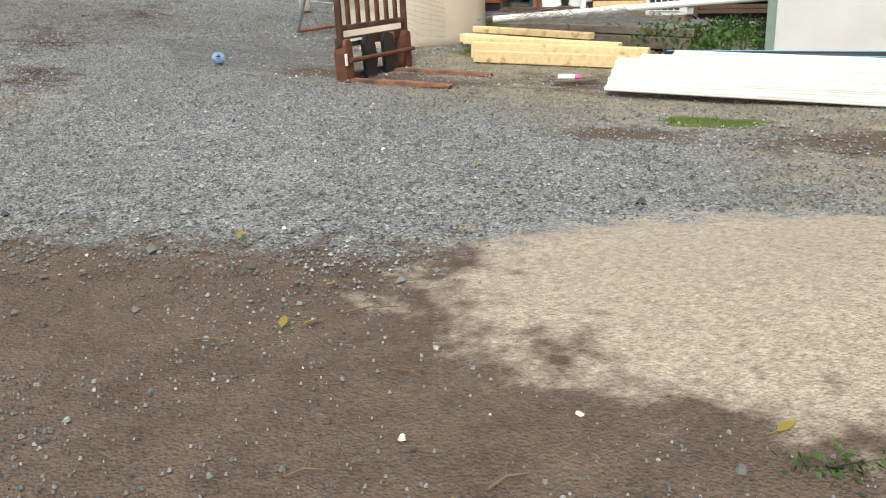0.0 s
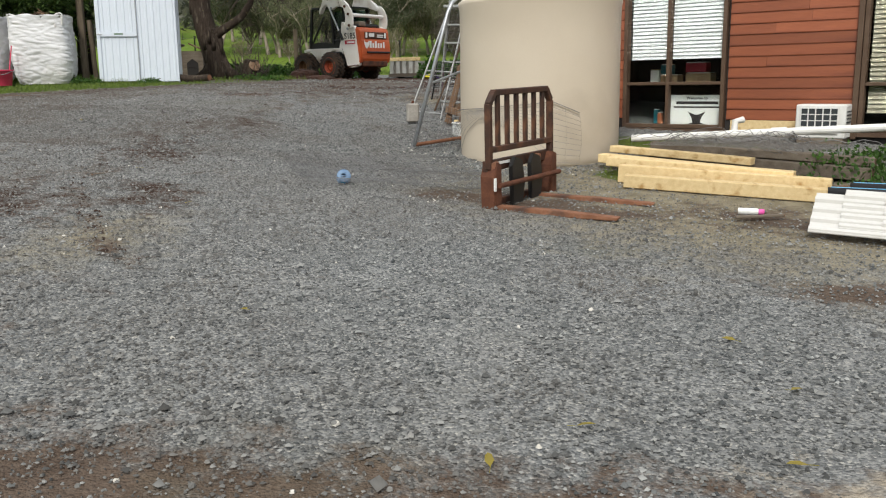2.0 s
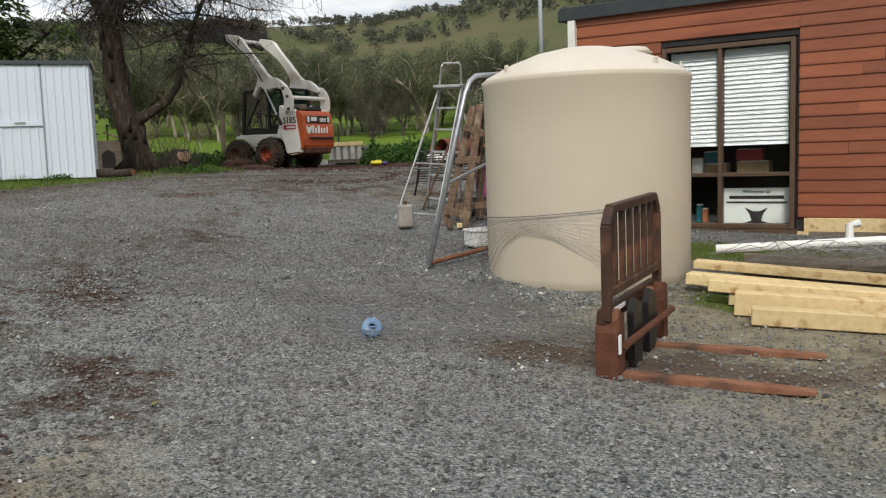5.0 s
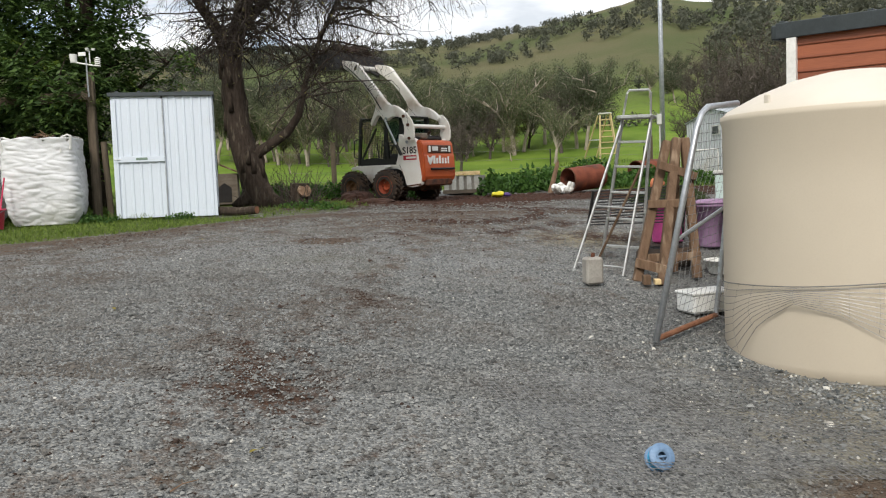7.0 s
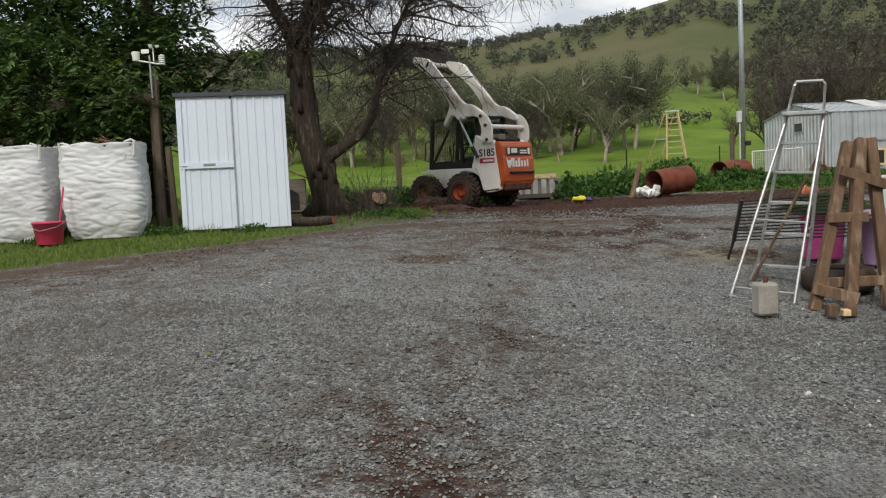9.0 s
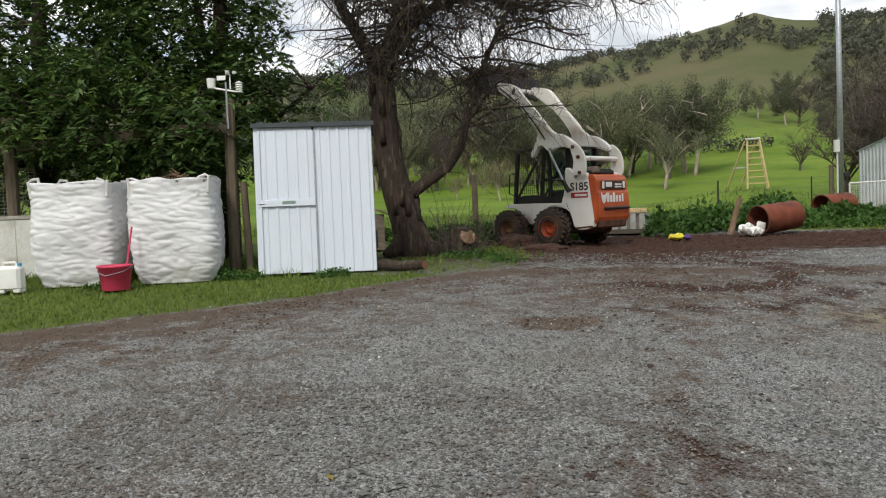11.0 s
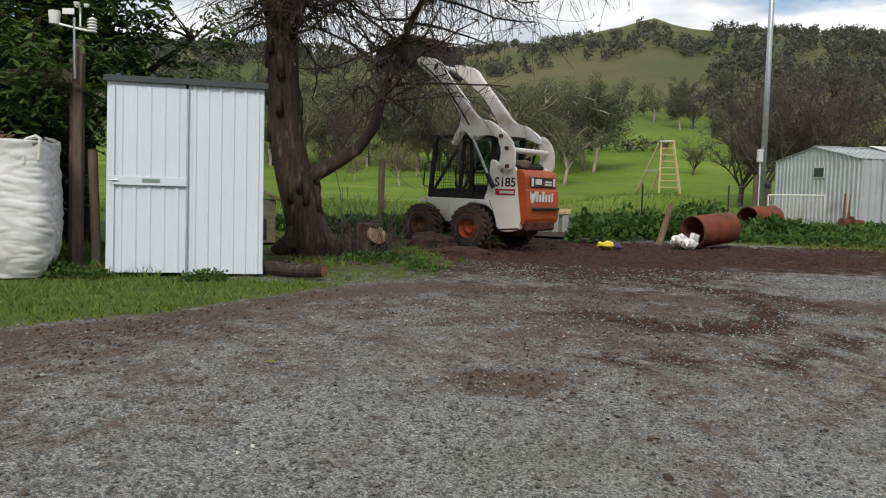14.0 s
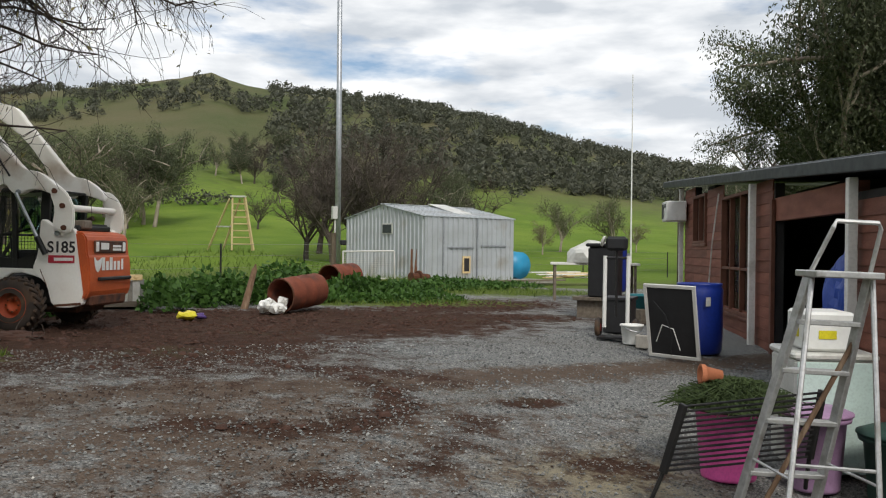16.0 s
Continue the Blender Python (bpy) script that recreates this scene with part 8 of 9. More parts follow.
def evergreen_trees():
    r = np.random.RandomState(7)
    for bx, by, lumps, seed, lab in (
            (-9.9, 20.6, [(-10.3, 20.3, 5.6, 1.6, 1.5, 1.8), (-9.2, 20.0, 4.3, 0.75, 0.7, 0.75), (-10.6, 18.7, 3.95, 1.2, 0.8, 0.85), (-9.5, 18.55, 3.75, 0.75, 0.5, 0.7), (-10.2, 19.6, 3.4, 1.2, 0.6, 1.0), (-10.7, 20.5, 7.4, 1.4, 1.3, 1.2), (-8.3, 20.3, 4.35, 0.5, 0.45, 0.4)], 1, "dense dark evergreen tree with feathery drooping leaves"),
            (-12.8, 20.3, [(-12.8, 20.2, 5.6, 1.9, 1.5, 2.0), (-11.9, 18.7, 4.1, 1.2, 0.8, 0.9), (-12.6, 20.2, 3.3, 1.6, 0.6, 1.2), (-13.8, 19.3, 4.3, 1.3, 0.9, 1.1), (-12.5, 20.4, 7.6, 1.9, 1.5, 1.2)], 2, "broad dark evergreen tree with feathery leaves"),
            (-16.5, 20.5, [(-16.5, 20.5, 5.2, 2.2, 1.6, 2.4), (-15.2, 19.5, 4.0, 1.3, 1.0, 1.2), (-16.0, 21, 7.6, 1.9, 1.5, 1.2)], 3, "broad dark evergreen tree beside the yard")):
        g = H(bx, by)
        t = thing("evergreen_tree", Matrix.Translation((bx, by, g - 0.05)), lab, "tree", "evergreen trees")
        rnd = random.Random(seed)
        bm = bmesh.new()
        tube(bm, [(0, 0, 0), (0.05, 0.0, 1.2), (0.0, 0.05, 2.6), (0.1, 0, 4.4), (0.1, 0, 6.0)], 0.22, 12, 0.06)
        for l in lumps:
            c = Vector(l[0:3]) - Vector((bx, by, g))
            tube(bm, [(0.02, 0, min(2.2, c.z * 0.5)), (c.x * 0.4, c.y * 0.4, c.z * 0.75), tuple(c)], 0.08, 7, 0.025)
            for _ in range(7):
                w, _d = crooked(rnd, c, (rnd.gauss(0, 1), rnd.gauss(0, 1), rnd.gauss(0.2, 0.6)), l[3] * 0.9, 5, 0.2)
                tube(bm, w, 0.02, 5, 0.006, False)
        part("trunk", bm, BARK, t, "", True)
        pts = blob_points(r, lumps, 4300 if seed < 3 else 2200) - np.array((bx, by, g - 0.05))
        part_ = tri_cloud("crown", spray_cloud(r, pts, 14, 0.32, 0.13, 0.023), 4, DARK_LEAF, t)
        low = pts[pts[:, 2] < 2.9]
        pick = low[r.random(len(low)) < 0.22]
        if len(pick):
            tri_cloud("young_leaves", spray_cloud(r, pick, 12, 0.26, 0.10, 0.017), 4, BRIGHT_LEAF, t)["label"] = "lighter hanging young leaves"


evergreen_trees()


def gum_tree(name, seed, hgt, width, material, dens, label, leaf=1.0, spread=0.085, boughs=6):
    """A pale forked trunk with clumps of narrow hanging leaves."""
    rnd, r = random.Random(seed), np.random.RandomState(seed)
    t = thing(name, Matrix.Identity(4), label, "tree", "paddock gum trees")
    bm = bmesh.new()
    fork = hgt * rnd.uniform(0.16, 0.28)
    tr, d = crooked(rnd, (0, 0, -0.2), (rnd.gauss(0, 0.12), rnd.gauss(0, 0.12), 1), fork + 0.2, 4, 0.08)
    tube(bm, tr, hgt * 0.019, 9, hgt * 0.014)
    tips = []
    for k in range(5):
        a = k * 2.4 + rnd.random()
        b1, d1 = crooked(rnd, tr[-1], (math.cos(a) * 0.42, math.sin(a) * 0.42, 1), hgt * rnd.uniform(0.34, 0.62), 5, 0.14)
        tube(bm, b1, hgt * 0.010, 7, hgt * 0.005, False)
        for j in range(boughs):
            p = b1[rnd.randrange(1, 6)]
            a2 = rnd.uniform(0, 6.28)
            b2, d2 = crooked(rnd, p, (math.cos(a2) * width, math.sin(a2) * width, rnd.uniform(0.2, 1.3)), hgt * rnd.uniform(0.12, 0.26), 4, 0.22)
            tube(bm, b2, hgt * 0.006, 5, hgt * 0.0025, False)
            tips += [tuple(v) for v in b2[2:]]
    part("trunk", bm, GUM_BARK, t, "", True)
    V = leaf_quads(r, tips, hgt * spread, int(dens * 0.9), hgt * 0.021 * leaf, hgt * 0.0034 * leaf, 0.7)
    tri_cloud("crown", V, 4, material, t)
    return t


def bare_tree(seed, hgt, label):
    rnd = random.Random(seed)
    t = thing("bare_tree", Matrix.Identity(4), label, "tree", "bare trees")
    bm, tw = bmesh.new(), bmesh.new()
    tr, d = crooked(rnd, (0, 0, -0.1), (0, 0, 1), hgt * 0.25, 3, 0.06)
    tube(bm, tr, hgt * 0.03, 8, hgt * 0.02)
    for k in range(7):
        a = k * 0.9 + rnd.random()
        b1, d1 = crooked(rnd, tr[-1] - Vector((0, 0, rnd.uniform(0, hgt * 0.1))), (math.cos(a) * 0.6, math.sin(a) * 0.6, 1), hgt * rnd.uniform(0.45, 0.7), 6, 0.10)
        tube(bm, b1, hgt * 0.011, 6, hgt * 0.004, False)
        for j in range(9):
            b2, d2 = crooked(rnd, b1[rnd.randrange(1, 7)], (rnd.gauss(0, 0.6), rnd.gauss(0, 0.6), rnd.uniform(0.2, 1.1)), hgt * rnd.uniform(0.15, 0.32), 4, 0.16)
            tube(tw, b2, hgt * 0.004, 4, hgt * 0.002, False)
            for m in range(16):
                b3, d3 = crooked(rnd, b2[rnd.randrange(1, 5)], (rnd.gauss(0, 0.6), rnd.gauss(0, 0.6), rnd.uniform(0.0, 1.0)), hgt * rnd.uniform(0.07, 0.16), 3, 0.2)
                tube(tw, b3, hgt * 0.002, 3, hgt * 0.001, False)
    part("trunk", bm, TWIG, t)
    tagged(part("twig_haze", tw, TWIG, t, "bare grey-brown twigs"), "", "", "", "stuff")
    return t


def polar(az, r, x0=-5.0, y0=11.0):
    return x0 + r * math.sin(radians(az)), y0 + r * math.cos(radians(az))


def plant(ob, az, r, s, yaw):
    x, y = polar(az, r)
    return pose(x, y, H(x, y) - 0.1, 0, 0, yaw) @ Matrix.Diagonal((s, s, s, 1))


def paddock_trees():
    a = gum_tree("gum_tree", 31, 9.0, 0.75, GUM_LEAF, 70, "grey-green gum tree with a pale forked trunk in the paddock")
    b = gum_tree("gum_tree", 47, 9.0, 0.9, GUM_LEAF_WARM, 60, "sparse brownish gum tree with pale limbs in the paddock")
    c = gum_tree("gum_tree", 58, 11.0, 0.9, DEEP_GUM, 130, "tall dense dark gum tree", 0.9, 0.075, 9)
    d = gum_tree("gum_tree", 83, 17.0, 0.8, DEEP_GUM, 300, "very tall dense gum tree beyond the house", 0.6, 0.062, 15)
    e = bare_tree(71, 8.0, "leafless tree with a haze of grey-brown twigs")
    first = {id(a): True, id(b): True, id(c): True, id(d): True, id(e): True}
    rows = [(a, 7.9, 82, 1.12), (b, -3.4, 74, 0.62), (b, -6.5, 78, 0.60), (e, 1.2, 76, 0.7),
            (d, 53.5, 44, 0.9), (d, 57.0, 43, 1.3), (d, 50.6, 47, 0.62), (c, 48.2, 66, .8), (a, 62, 46, 1.6), (c, 70, 44, 1.6),
            (e, 19.4, 62, 1.35), (e, 21.2, 58, 1.55), (e, 22.8, 62, 1.8), (e, 24.4, 59, 1.65), (e, 26.0, 64, 1.7), (c, 28.4, 62, .82), (c, 29.6, 70, .8), (e, 30.6, 66, 1.2), (e, 23.6, 70, 1.9), (e, 20.3, 70, 1.6),
            (b, 35.4, 75, .72), (a, 36.6, 80, .7), (a, 40.0, 76, .76), (b, 41.6, 84, .7), (c, 45.2, 96, .7), (c, -34, 45, 0.9), (e, 16.3, 96, 0.8)]
    pick = random.Random(33)
    for k in range(64):
        rows.append((pick.choice((a, b, c, c, c, e)), -16 + 0.41 * k + pick.uniform(-0.4, 0.4), pick.uniform(92, 122), pick.uniform(1.05, 1.5)))
    for k in range(16):
        rows.append((pick.choice((a, c, c, e)), pick.uniform(9, 34), pick.uniform(118, 175), pick.uniform(0.7, 1.1)))
    for k in range(7):
        rows.append((pick.choice((b, b, e)), -14 + 3.0 * k + pick.uniform(-0.8, 0.8), pick.uniform(80, 92), pick.uniform(0.6, 0.85)))
    for i, (ob, az, r, s) in enumerate(rows):
        m = plant(ob, az, r, s, i * 67)
        if first.pop(id(ob), None):
            ob.matrix_basis = m
        else:
            copy_thing(ob, m)


paddock_trees()


def hill_woods():
    """Trees on the hills and along the ridge, too many and too far to count."""
    r = np.random.RandomState(17)
    cs, sizes = [], []

    def put(az, dist, size):
        x, y = polar(az, dist)
        cs.append((x, y, float(height(x, y)) + size * 0.5))
        sizes.append(size)
    for _ in range(4200):
        az, dist = r.uniform(-35, 62), r.uniform(150, 400)
        x, y = polar(az, dist)
        n = noise.noise((x * 0.016, y * 0.016, 3.0)) + 0.8 * noise.noise((x * 0.05, y * 0.05, 7.0)) + (0.34 if az > 17 else 0.10) - (0.65 if dist > 310 and 8.5 < az < 17 else 0) - (0.25 if dist < 170 else 0)
        if n > 0.0:
            put(az, dist, r.uniform(1.8, 4.0) if az < 17 else r.uniform(2.2, 4.8))
    for az in list(np.arange(3.5, 8.5, 0.42)) + list(np.arange(17.5, 58, 0.8)):
        if r.random() < 0.85:
            put(az + r.uniform(-0.2, 0.2), 425, r.uniform(2.4, 4.6))
    for az in np.arange(-34, -16, 0.6):
        put(az, r.uniform(110, 160), r.uniform(4, 6))
    for az in np.arange(8.2, 14.5, 0.55):
        put(az, 118 + r.uniform(-3, 3), r.uniform(1.6, 2.5))
    C, S = np.array(cs), np.array(sizes)
    k = 70
    P = np.repeat(C, k, 0)
    SS = np.repeat(S, k)[:, None]
    off = r.normal(0, 1, (len(P), 3))
    off /= np.linalg.norm(off, axis=1, keepdims=True)
    P = P + off * SS * np.array([0.55, 0.55, 0.48]) * r.uniform(0.35, 1.0, (len(P), 1))
    d = r.normal(0, 1, (len(P), 3, 3)) * SS[:, None] * 0.10
    V = (P[:, None, :] + d).reshape(-1, 3)
    return tagged(tri_cloud("far_woods", V, 3, FAR_LEAF), "scattered dark trees over distant green hills", "woods", "", "stuff")


hill_woods()


# ---- low growth ----
def scatter(r, n, test, x0, x1, y0, y1):
    x, y = r.uniform(x0, x1, n), r.uniform(y0, y1, n)
    keep = test(x, y, r)
    return x[keep], y[keep]


def ground_noise(x, y, s):
    return np.array([noise.noise((a * s, b * s, 0.5)) for a, b in zip(x, y)])


def grass():
    r = np.random.RandomState(2)
    xs, ys, hs = [], [], []

    def near_test(x, y, r):
        return covers(x, y)["turf"] + 0.5 * ground_noise(x, y, 5.0) > 0.62
    for n, x0, x1, y0, y1, h in ((26000, -12, -5.2, 13, 19.5, 0.045), (9000, -6, 9, 26, 31.5, 0.10), (5000, 0.0, 3.5, 5.8, 12.5, 0.04), (4000, -7, -4.6, 19.5, 22.5, 0.07), (7000, -13, -8, 18, 20.5, 0.10)):
        x, y = scatter(r, n, near_test, x0, x1, y0, y1)
        xs.append(x)
        ys.append(y)
        hs.append(np.full(len(x), h))
    n = 16000
    x, y = r.uniform(-14, 9, n), 27 + r.random(n) ** 1.5 * 20
    k = covers(x, y)["field"] > 0.6
    xs.append(x[k])
    ys.append(y[k])
    hs.append(np.full(k.sum(), 0.16))
    X, Y, Hh = np.concatenate(xs), np.concatenate(ys), np.concatenate(hs)
    Z = height(X, Y) - 0.02
    N = len(X)
    a = r.uniform(0, 6.28, N)
    Hh = Hh * r.uniform(0.5, 1.5, N)
    w = 0.004 + Hh * 0.06
    lean = r.normal(0, 0.5, (N, 2)) * Hh[:, None]
    P = np.stack([X, Y, Z], 1)
    side = np.stack([np.cos(a) * w, np.sin(a) * w, np.zeros(N)], 1)
    tip = P + np.stack([lean[:, 0], lean[:, 1], Hh], 1)
    V = np.stack([P - side, P + side, tip], 1).reshape(-1, 3)
    tagged(tri_cloud("grass", V, 3, GRASS), "short green grass along the verge and in the paddock", "grass", "", "stuff")


grass()


def weed_bank(name, lumps, n, size, label, seed):
    r = np.random.RandomState(seed)
    pts = []
    for x, y, rx, ry, h in lumps:
        k = int(n * rx * ry / sum(l[2] * l[3] for l in lumps))
        a, q = r.uniform(0, 6.28, k), np.sqrt(r.random(k))
        px, py = x + rx * q * np.cos(a), y + ry * q * np.sin(a)
        top = h * (1 - q ** 2) * (0.75 + 0.5 * ground_noise(px, py, 1.7))
        pz = height(px, py) + np.maximum(0.02, top * r.random(k) ** 0.45)
        pts.append(np.stack([px, py, pz], 1))
    P = np.concatenate(pts, 0)
    o = P.mean(0)
    o[2] = height(o[0], o[1])
    t = thing(name, Matrix.Translation(o), label, "weeds")
    tri_cloud("leaves", leaf_quads(r, P - o, 0.05, 1, size, size * 0.36, -0.2), 4, WEED_LEAF, t)
    rnd = random.Random(seed)
    bm = bmesh.new()
    for p in P[:: max(1, len(P) // 90)]:
        q = Vector(p - o)
        b = Vector((q.x + rnd.uniform(-0.1, 0.1), q.y + rnd.uniform(-0.1, 0.1), H(p[0], p[1]) - o[2]))
        tube(bm, [b, q], 0.006, 4, 0.003, False)
    tagged(part("stalk_growth", bm, WEED_LEAF, t), "", "", "", "stuff")


weed_bank("weed_bank", [(-1.3, 27.3, 1.0, 0.7, 0.95), (0.2, 27.6, 1.3, 0.8, 0.85), (1.9, 28.0, 1.4, 0.8, 0.55), (-2.0, 27.6, 0.8, 0.6, 0.7), (-2.35, 26.3, 0.45, 0.4, 0.6), (3.2, 28.3, 1.1, 0.6, 0.35)], 7500, 0.13, "tall leafy green weeds along the fence", 3)
weed_bank("weed_bank", [(-5.2, 25.7, 1.2, 0.6, 0.7), (-6.6, 25.2, 0.8, 0.5, 0.5), (-7.6, 24.6, 0.8, 0.5, 0.4)], 3000, 0.10, "bushy green weeds behind the loader", 4)
weed_bank("weed_bank", [(5.5, 30.2, 1.8, 0.8, 0.25), (2.6, 27.0, 1.5, 0.5, 0.22), (7.5, 30.6, 1.2, 0.5, 0.15)], 3000, 0.10, "low green weeds before the farm shed", 5)
weed_bank("weed_patch", [(2.55, 9.5, 0.5, 0.35, 0.40), (3.1, 9.1, 0.5, 0.4, 0.4), (3.3, 10.0, 0.6, 0.5, 0.3)], 1500, 0.05, "dark leafy weeds growing behind the timber stack", 6)
weed_bank("weed_patch", [(-8.9, 18.0, 0.28, 0.2, 0.22), (-8.55, 18.0, 0.15, 0.12, 0.15), (-10.1, 17.2, 0.3, 0.12, 0.1)], 500, 0.05, "small green weeds at the foot of the post", 7)
weed_bank("weed_patch", [(-7.45, 18.15, 0.16, 0.08, 0.14), (-7.65, 18.10, 0.10, 0.06, 0.08)], 160, 0.045, "small mallow weeds at the shed's base", 8)
weed_bank("weed_patch", [(-5.9, 20.3, 0.6, 0.3, 0.16), (-5.4, 19.6, 0.3, 0.2, 0.06)], 500, 0.05, "low weeds beside the stump", 9)


# ---- loose stones, clods and litter ----
def gravel_stones():
    """Loose crushed stone on the yard, far too many to count."""
    r = np.random.RandomState(1)
    n = 210000
    x = np.concatenate([r.uniform(-7.5, 3.5, n), r.uniform(-10.5, 3.0, 150000)])
    y = np.concatenate([1.5 + 11.5 * r.random(n) ** 1.15, 10 + 11 * r.random(150000) ** 1.3])
    c = covers(x, y)
    bare = np.maximum.reduce([c["soil"] * 0.85, c["red"] * 0.8, c["sand"] * 1.1, c["turf"] * 1.1, c["mud"] * 0.7])
    keep = (bare + 0.45 * r.normal(0, 1, len(x)) * 0.5 < 0.62) & (np.hypot(x + 0.233, y - 11.334) > 0.95)
    x, y = x[keep], y[keep]
    N = len(x)
    s = 0.0074 * r.lognormal(0, 0.36, N) * (1 + 0.015 * np.maximum(0, y - 6))
    P = np.stack([x, y, height(x, y) - 0.016 + s * 0.3], 1)
    base = np.array([(1, 0, 0.1), (-0.2, 0.95, -0.1), (-0.9, -0.3, 0.15), (0.2, -0.9, 0.1), (0.05, 0.1, 0.8)])
    R = base[None] * (1 + r.normal(0, 0.22, (N, 5, 1))) * s[:, None, None]
    a = r.uniform(0, 6.28, N)
    ca, sa = np.cos(a)[:, None], np.sin(a)[:, None]
    V = np.stack([R[..., 0] * ca - R[..., 1] * sa, R[..., 0] * sa + R[..., 1] * ca, R[..., 2]], -1) + P[:, None, :]
    tri = np.array([(0, 1, 4), (1, 2, 4), (2, 3, 4), (3, 0, 4)])
    F = (tri[None] + 5 * np.arange(N)[:, None, None]).reshape(-1, 3)
    me = bpy.data.meshes.new("gravel")
    me.vertices.add(N * 5)
    me.vertices.foreach_set("co", V.astype(np.float32).ravel())
    me.loops.add(F.size)
    me.loops.foreach_set("vertex_index", F.astype(np.int32).ravel())
    me.polygons.add(len(F))
    me.polygons.foreach_set("loop_start", np.arange(0, F.size, 3, dtype=np.int32))
    me.update(calc_edges=True)
    me.materials.append(STONE)
    tagged(new("gravel", me), "loose grey crushed stone spread over the yard", "gravel", "", "stuff")


gravel_stones()


def lumps(name, material, n, test, area, size, label, cat, seed, flat=0.5):
    r = np.random.RandomState(seed)
    x, y = scatter(r, n, test, *area)
    bm = bmesh.new()
    verts, faces = [], []
    for a, b in zip(x, y):
        s = size * r.lognormal(0, 0.45)
        z = H(a, b) - 0.014
        k = len(verts)
        m = 7
        ph = r.uniform(0, 6.28)
        for i in range(m):
            t = ph + i * 6.283 / m
            q = s * r.uniform(0.6, 1.25)
            verts.append((a + q * math.cos(t), b + q * math.sin(t), z - 0.004))
        for i in range(m):
            t = ph + (i + 0.5) * 6.283 / m
            q = s * r.uniform(0.35, 0.75)
            verts.append((a + q * math.cos(t), b + q * math.sin(t), z + s * flat * r.uniform(0.5, 1.1)))
        for i in range(m):
            faces += [(k + i, k + (i + 1) % m, k + m + i), (k + (i + 1) % m, k + m + (i + 1) % m, k + m + i)]
        faces.append(tuple(k + m + i for i in range(m)))
    bm.free()
    return tagged(raw(name, verts, faces, material), label, cat, "", "stuff")


lumps("soil_clods", CLOD, 3000, lambda x, y, r: (seg_dist(x, y, ((-4.9, 8.0), (-4.2, 11.0), (-3.5, 15.0), (-3.0, 17.5))) < 0.35 + 0.5 * r.random(len(x))) & (r.random(len(x)) < 0.8), (-6.5, -1.5, 7, 18.5), 0.0075, "dark soil clods dropped along the wheel track", "soil", 4)
lumps("soil_clods", CLOD, 500, lambda x, y, r: (np.hypot((x + 4.67) / 0.35, (y - 14.85) / 0.3) < 1) | (np.hypot((x + 3.0) / 1.6, (y - 15.6) / 1.4) < r.random(len(x))) & (r.random(len(x)) < 0.35), (-6, -1, 13.5, 18), 0.012, "dark soil clods scattered on gravel", "soil", 5)
lumps("soil_clods", RED_CLOD, 11000, lambda x, y, r: covers(x, y)["red"] > 0.55 + 0.3 * r.random(len(x)), (-7, 6, 16, 28), 0.022, "red-brown soil clods churned up by wheels", "soil", 6)
lumps("soil_clods", CLOD, 1500, lambda x, y, r: (seg_dist(x, y, ((-4.35, 8.2), (-3.75, 7.2), (-3.2, 6.3), (-2.95, 6.0))) < 0.09), (-4.6, -2.6, 5.6, 8.6), 0.008, "dark wheel scrape across the gravel", "soil", 7)
lumps("soil_clods", CLOD, 5200, lambda x, y, r: (ground_noise(x, y, 0.9) + 0.6 * ground_noise(x, y, 2.7) > 0.30 + 0.25 * r.random(len(x))) & (seg_dist(x, y, ((-5.2, 6.5), (-4.2, 11.0), (-3.4, 15.0), (-2.6, 18.0))) < 1.5 * r.random(len(x))), (-7, 0, 5.5, 19), 0.007, "dark soil crumbs in ragged patches on gravel", "soil", 12)
lumps("soil_clods", CLOD, 12000, lambda x, y, r: (covers(x, y)["soil"] > 0.48) & (verge(x, y) < -0.1) & (0.45 + 0.9 * ground_noise(x, y, 1.1) > r.random(len(x))), (-9, -2.5, 11.5, 19.5), 0.0075, "dark earth crumbs trodden into gravel", "soil", 13)
lumps("pale_pebbles", PALE_STONE, 420, lambda x, y, r: r.random(len(x)) < 0.9, (-6.5, 3, 1.2, 17), 0.007, "pale quartz pebbles among the gravel", "pebbles", 8)
lumps("pale_pebbles", PALE_STONE, 900, lambda x, y, r: np.hypot((x + 1.2) / 1.2, (y - 10.6) / 2.4) < r.random(len(x)) ** 0.5, (-3, 0.5, 8, 13.2), 0.008, "pale stone chips round the tank", "pebbles", 9)
lumps("sand_crumbs", mat("pale_sawdust", (0.46, 0.39, 0.28), (0.34, 0.28, 0.19), 12, 0.95), 11000, lambda x, y, r: covers(x, y)["sand"] > 0.55 + 0.3 * r.random(len(x)), (-0.5, 4, 1.5, 4.6), 0.008, "pale sandy crumbs heaped at the yard's edge", "sand", 10, 0.6)


lumps("earth_pebbles", STONE, 17000, lambda x, y, r: (covers(x, y)["soil"] > 0.4) & (covers(x, y)["sand"] < 0.5) & (0.5 + 0.8 * ground_noise(x, y, 1.8) > r.random(len(x))), (-3.0, 2.5, 0.9, 4.6), 0.0040, "small grey pebbles pressed into bare earth", "pebbles", 11, 0.55)


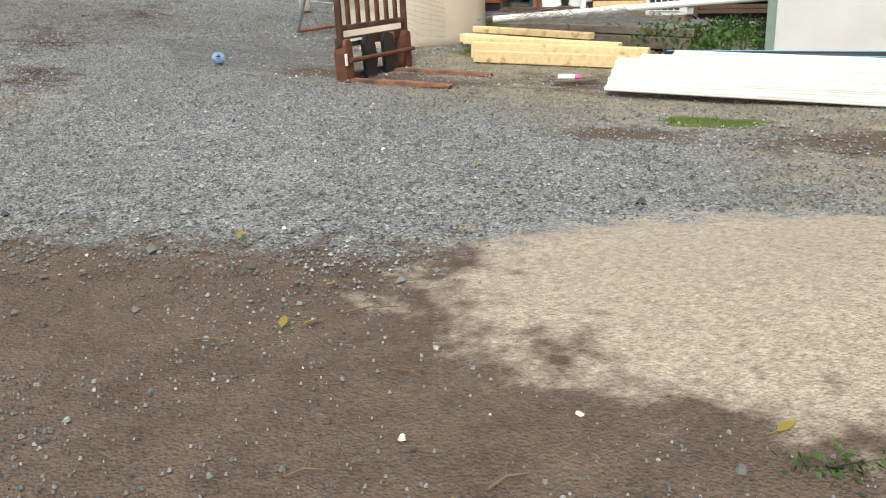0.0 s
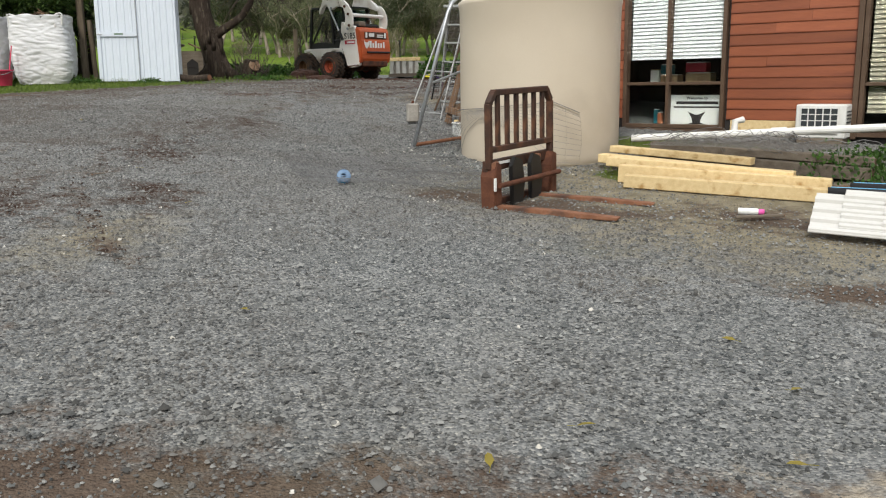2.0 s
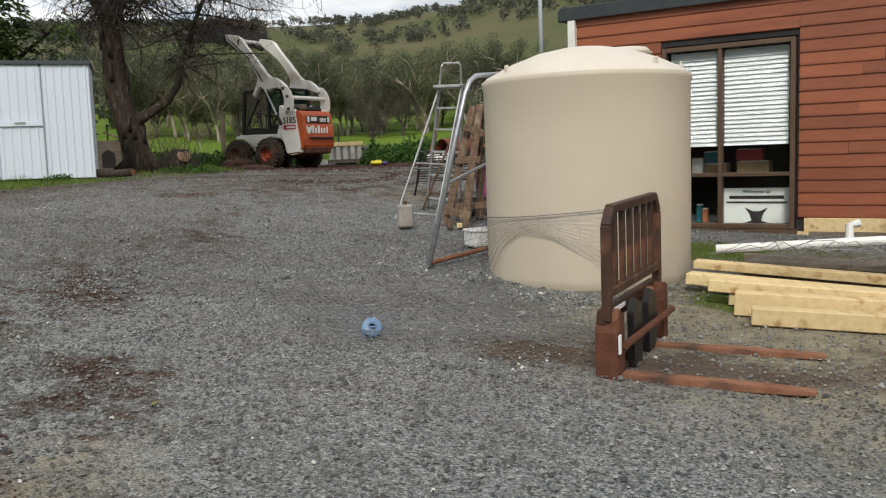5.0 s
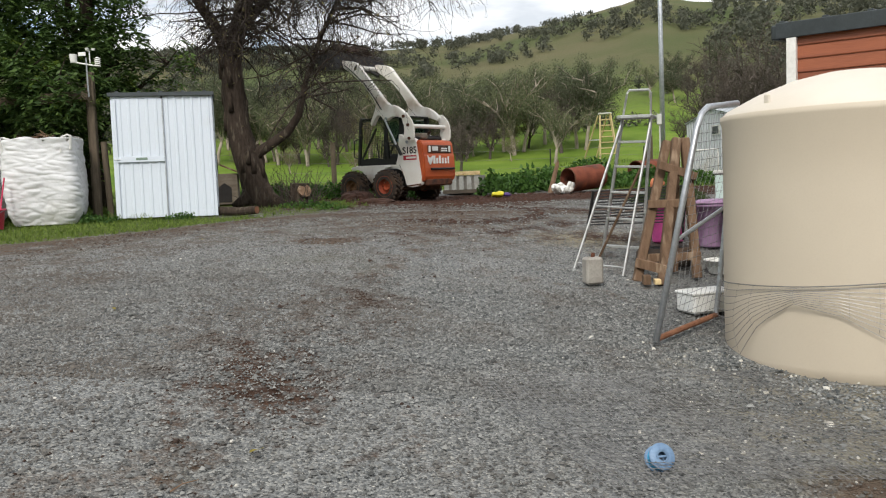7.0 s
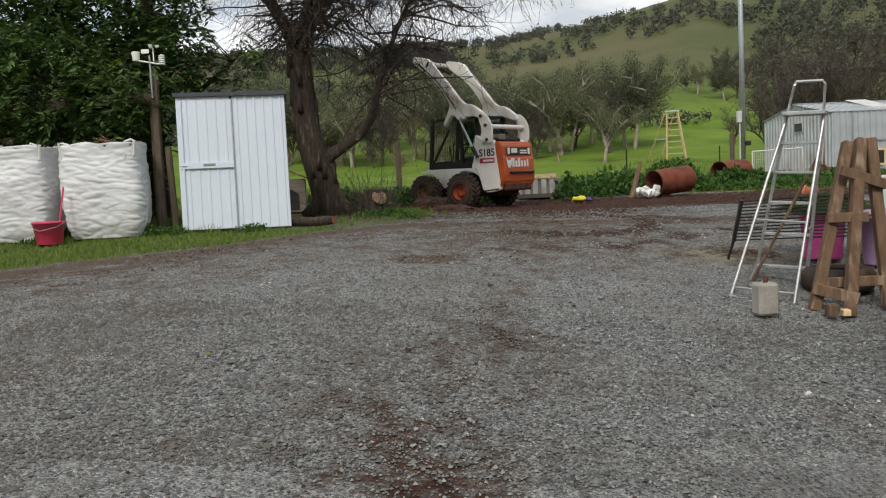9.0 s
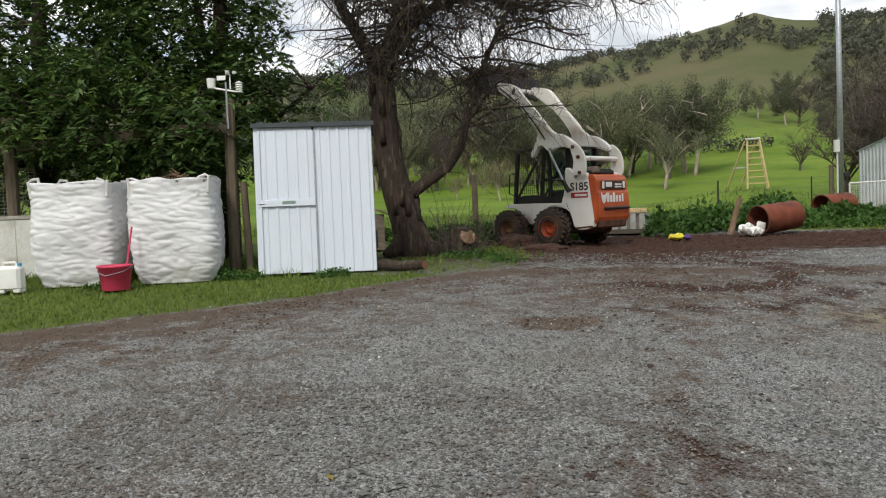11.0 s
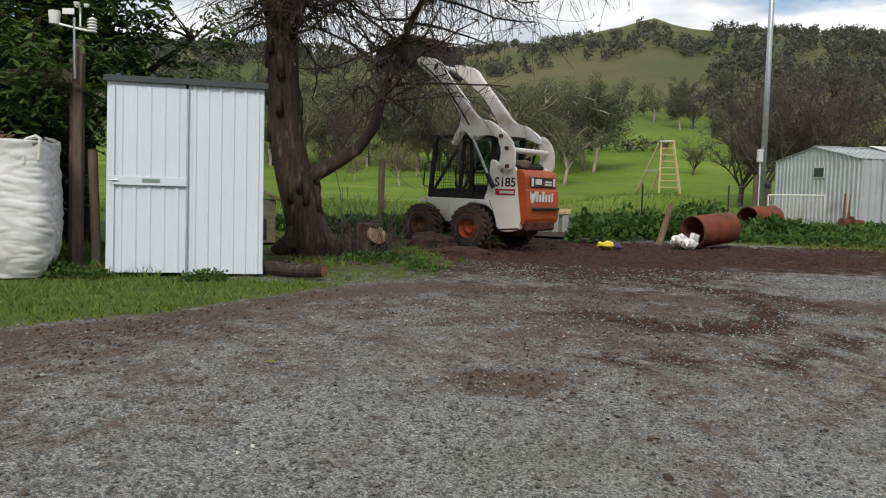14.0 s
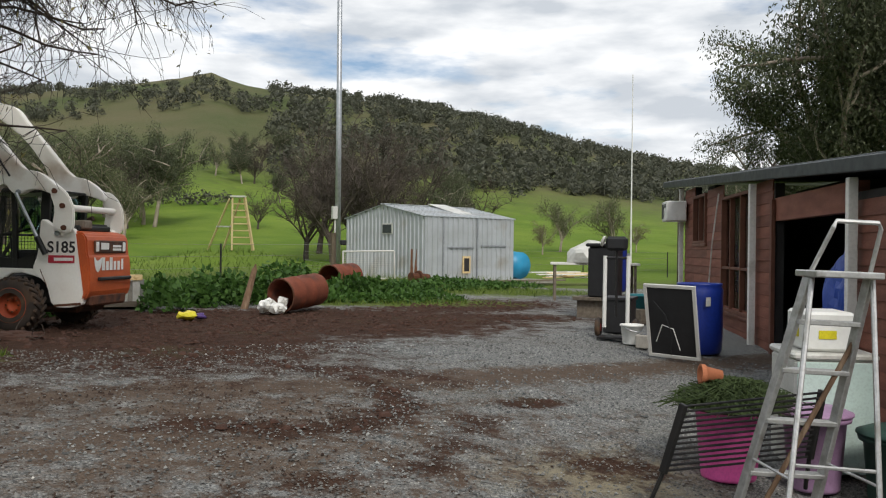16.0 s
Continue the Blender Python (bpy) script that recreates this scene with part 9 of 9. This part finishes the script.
def dug_pile(x, y, rx, ry, h, seed, label):
    t = thing("soil_heap", pose(x, y, H(x, y) - 0.05), label, "soil heap")
    bm = bmesh.new()
    bmesh.ops.create_icosphere(bm, subdivisions=4, radius=1)
    for v in bm.verts:
        k = 1 + 0.22 * noise.noise(v.co * 2 + Vector((seed, 0, 0))) + 0.12 * noise.noise(v.co * 6)
        v.co = Vector((v.co.x * rx * k, v.co.y * ry * k, max(-0.05, v.co.z * h * k)))
    part("mound", bm, RED_CLOD, t)
    bm = bmesh.new()
    rnd = random.Random(seed)
    for _ in range(14):
        a = rnd.uniform(0, 6.28)
        w, _d = crooked(rnd, (rx * 0.7 * math.cos(a), ry * 0.7 * math.sin(a), h * 0.3), (math.cos(a), math.sin(a), 0.6), rnd.uniform(0.2, 0.5), 4, 0.4)
        tube(bm, w, 0.007, 4, 0.003, False)
    tagged(part("root_growth", bm, TWIG, t), "", "", "", "stuff")


dug_pile(-5.35, 22.75, 0.42, 0.32, 0.26, 2, "red-brown earth heaped before the loader's wheel")
dug_pile(-4.95, 22.2, 0.5, 0.25, 0.12, 3, "low red-brown earth heap with roots")


def leaf_litter():
    r = random.Random(8)
    spots = [(-0.42, 3.30), (-0.55, 2.95), (-0.45, 2.95), (0.12, 3.95), (0.35, 4.6), (-0.9, 3.9), (-2.1, 5.3), (-0.55, 4.2), (0.25, 5.2), (-4.1, 9.0), (-6.2, 15.0), (0.9, 2.2), (0.0, 1.9), (-3.2, 7.7), (-5.8, 11.5)]
    for i, (x, y) in enumerate(spots):
        t = thing("fallen_leaf", pose(x, y, H(x, y) + 0.002, r.uniform(-12, 12), r.uniform(-12, 12), r.uniform(0, 360)), "small yellowing fallen leaf on the ground", "leaf", "fallen leaves")
        bm = bmesh.new()
        pts = [(-0.035, 0, 0.0), (-0.01, 0.016, 0.006), (0.02, 0.012, 0.007), (0.04, 0, 0.002), (0.02, -0.012, 0.007), (-0.01, -0.016, 0.006)]
        bm.faces.new([bm.verts.new(p) for p in pts])
        part("blade", bm, DRY_LEAF, t)
        part("stalk", bar([(-0.035, 0, 0), (-0.065, 0.006, 0.002)], 0.0012, 4), DRY_LEAF, t)
    for i, (x, y, ln, a) in enumerate([(-0.25, 3.05, 0.22, 10), (-0.75, 2.8, 0.18, -20), (-0.1, 2.55, 0.16, -40), (0.15, 2.0, 0.12, 30), (-0.35, 2.05, 0.1, 15), (1.9, 4.3, 0.2, 0), (-8.3, 14.6, 0.5, 12), (-4.3, 8.6, 0.15, 60)]):
        t = thing("twig", pose(x, y, H(x, y) + 0.002, 0, 0, a), "thin dry twig lying on the ground", "twig", "dry twigs")
        part("stem", bar([(-ln / 2, 0, 0), (0, 0.012, 0.006), (ln / 2, -0.004, 0.002)], 0.004, 5, 0.002), OLD_WOOD, t)
        part("spur", bar([(0, 0.012, 0.006), (ln * 0.2, 0.05, 0.008)], 0.002, 4), OLD_WOOD, t)
    s = thing("weed_tuft", pose(0.95, 2.02, H(0.95, 2.02)), "dead dark weed tuft on bare earth", "weeds")
    rr = np.random.RandomState(4)
    P = rr.normal(0, 0.05, (60, 3)) * np.array([1.6, 0.8, 0.15]) + np.array([0, 0, 0.015])
    tri_cloud("leaves", leaf_quads(rr, P * 0.8, 0.01, 1, 0.03, 0.007), 4, DARK_LEAF, s)
    bm = bmesh.new()
    for p in P[::5]:
        tube(bm, [(0, 0, 0), tuple(p)], 0.002, 4)
    tagged(part("stalk_growth", bm, TWIG, s), "", "", "", "stuff")


leaf_litter()
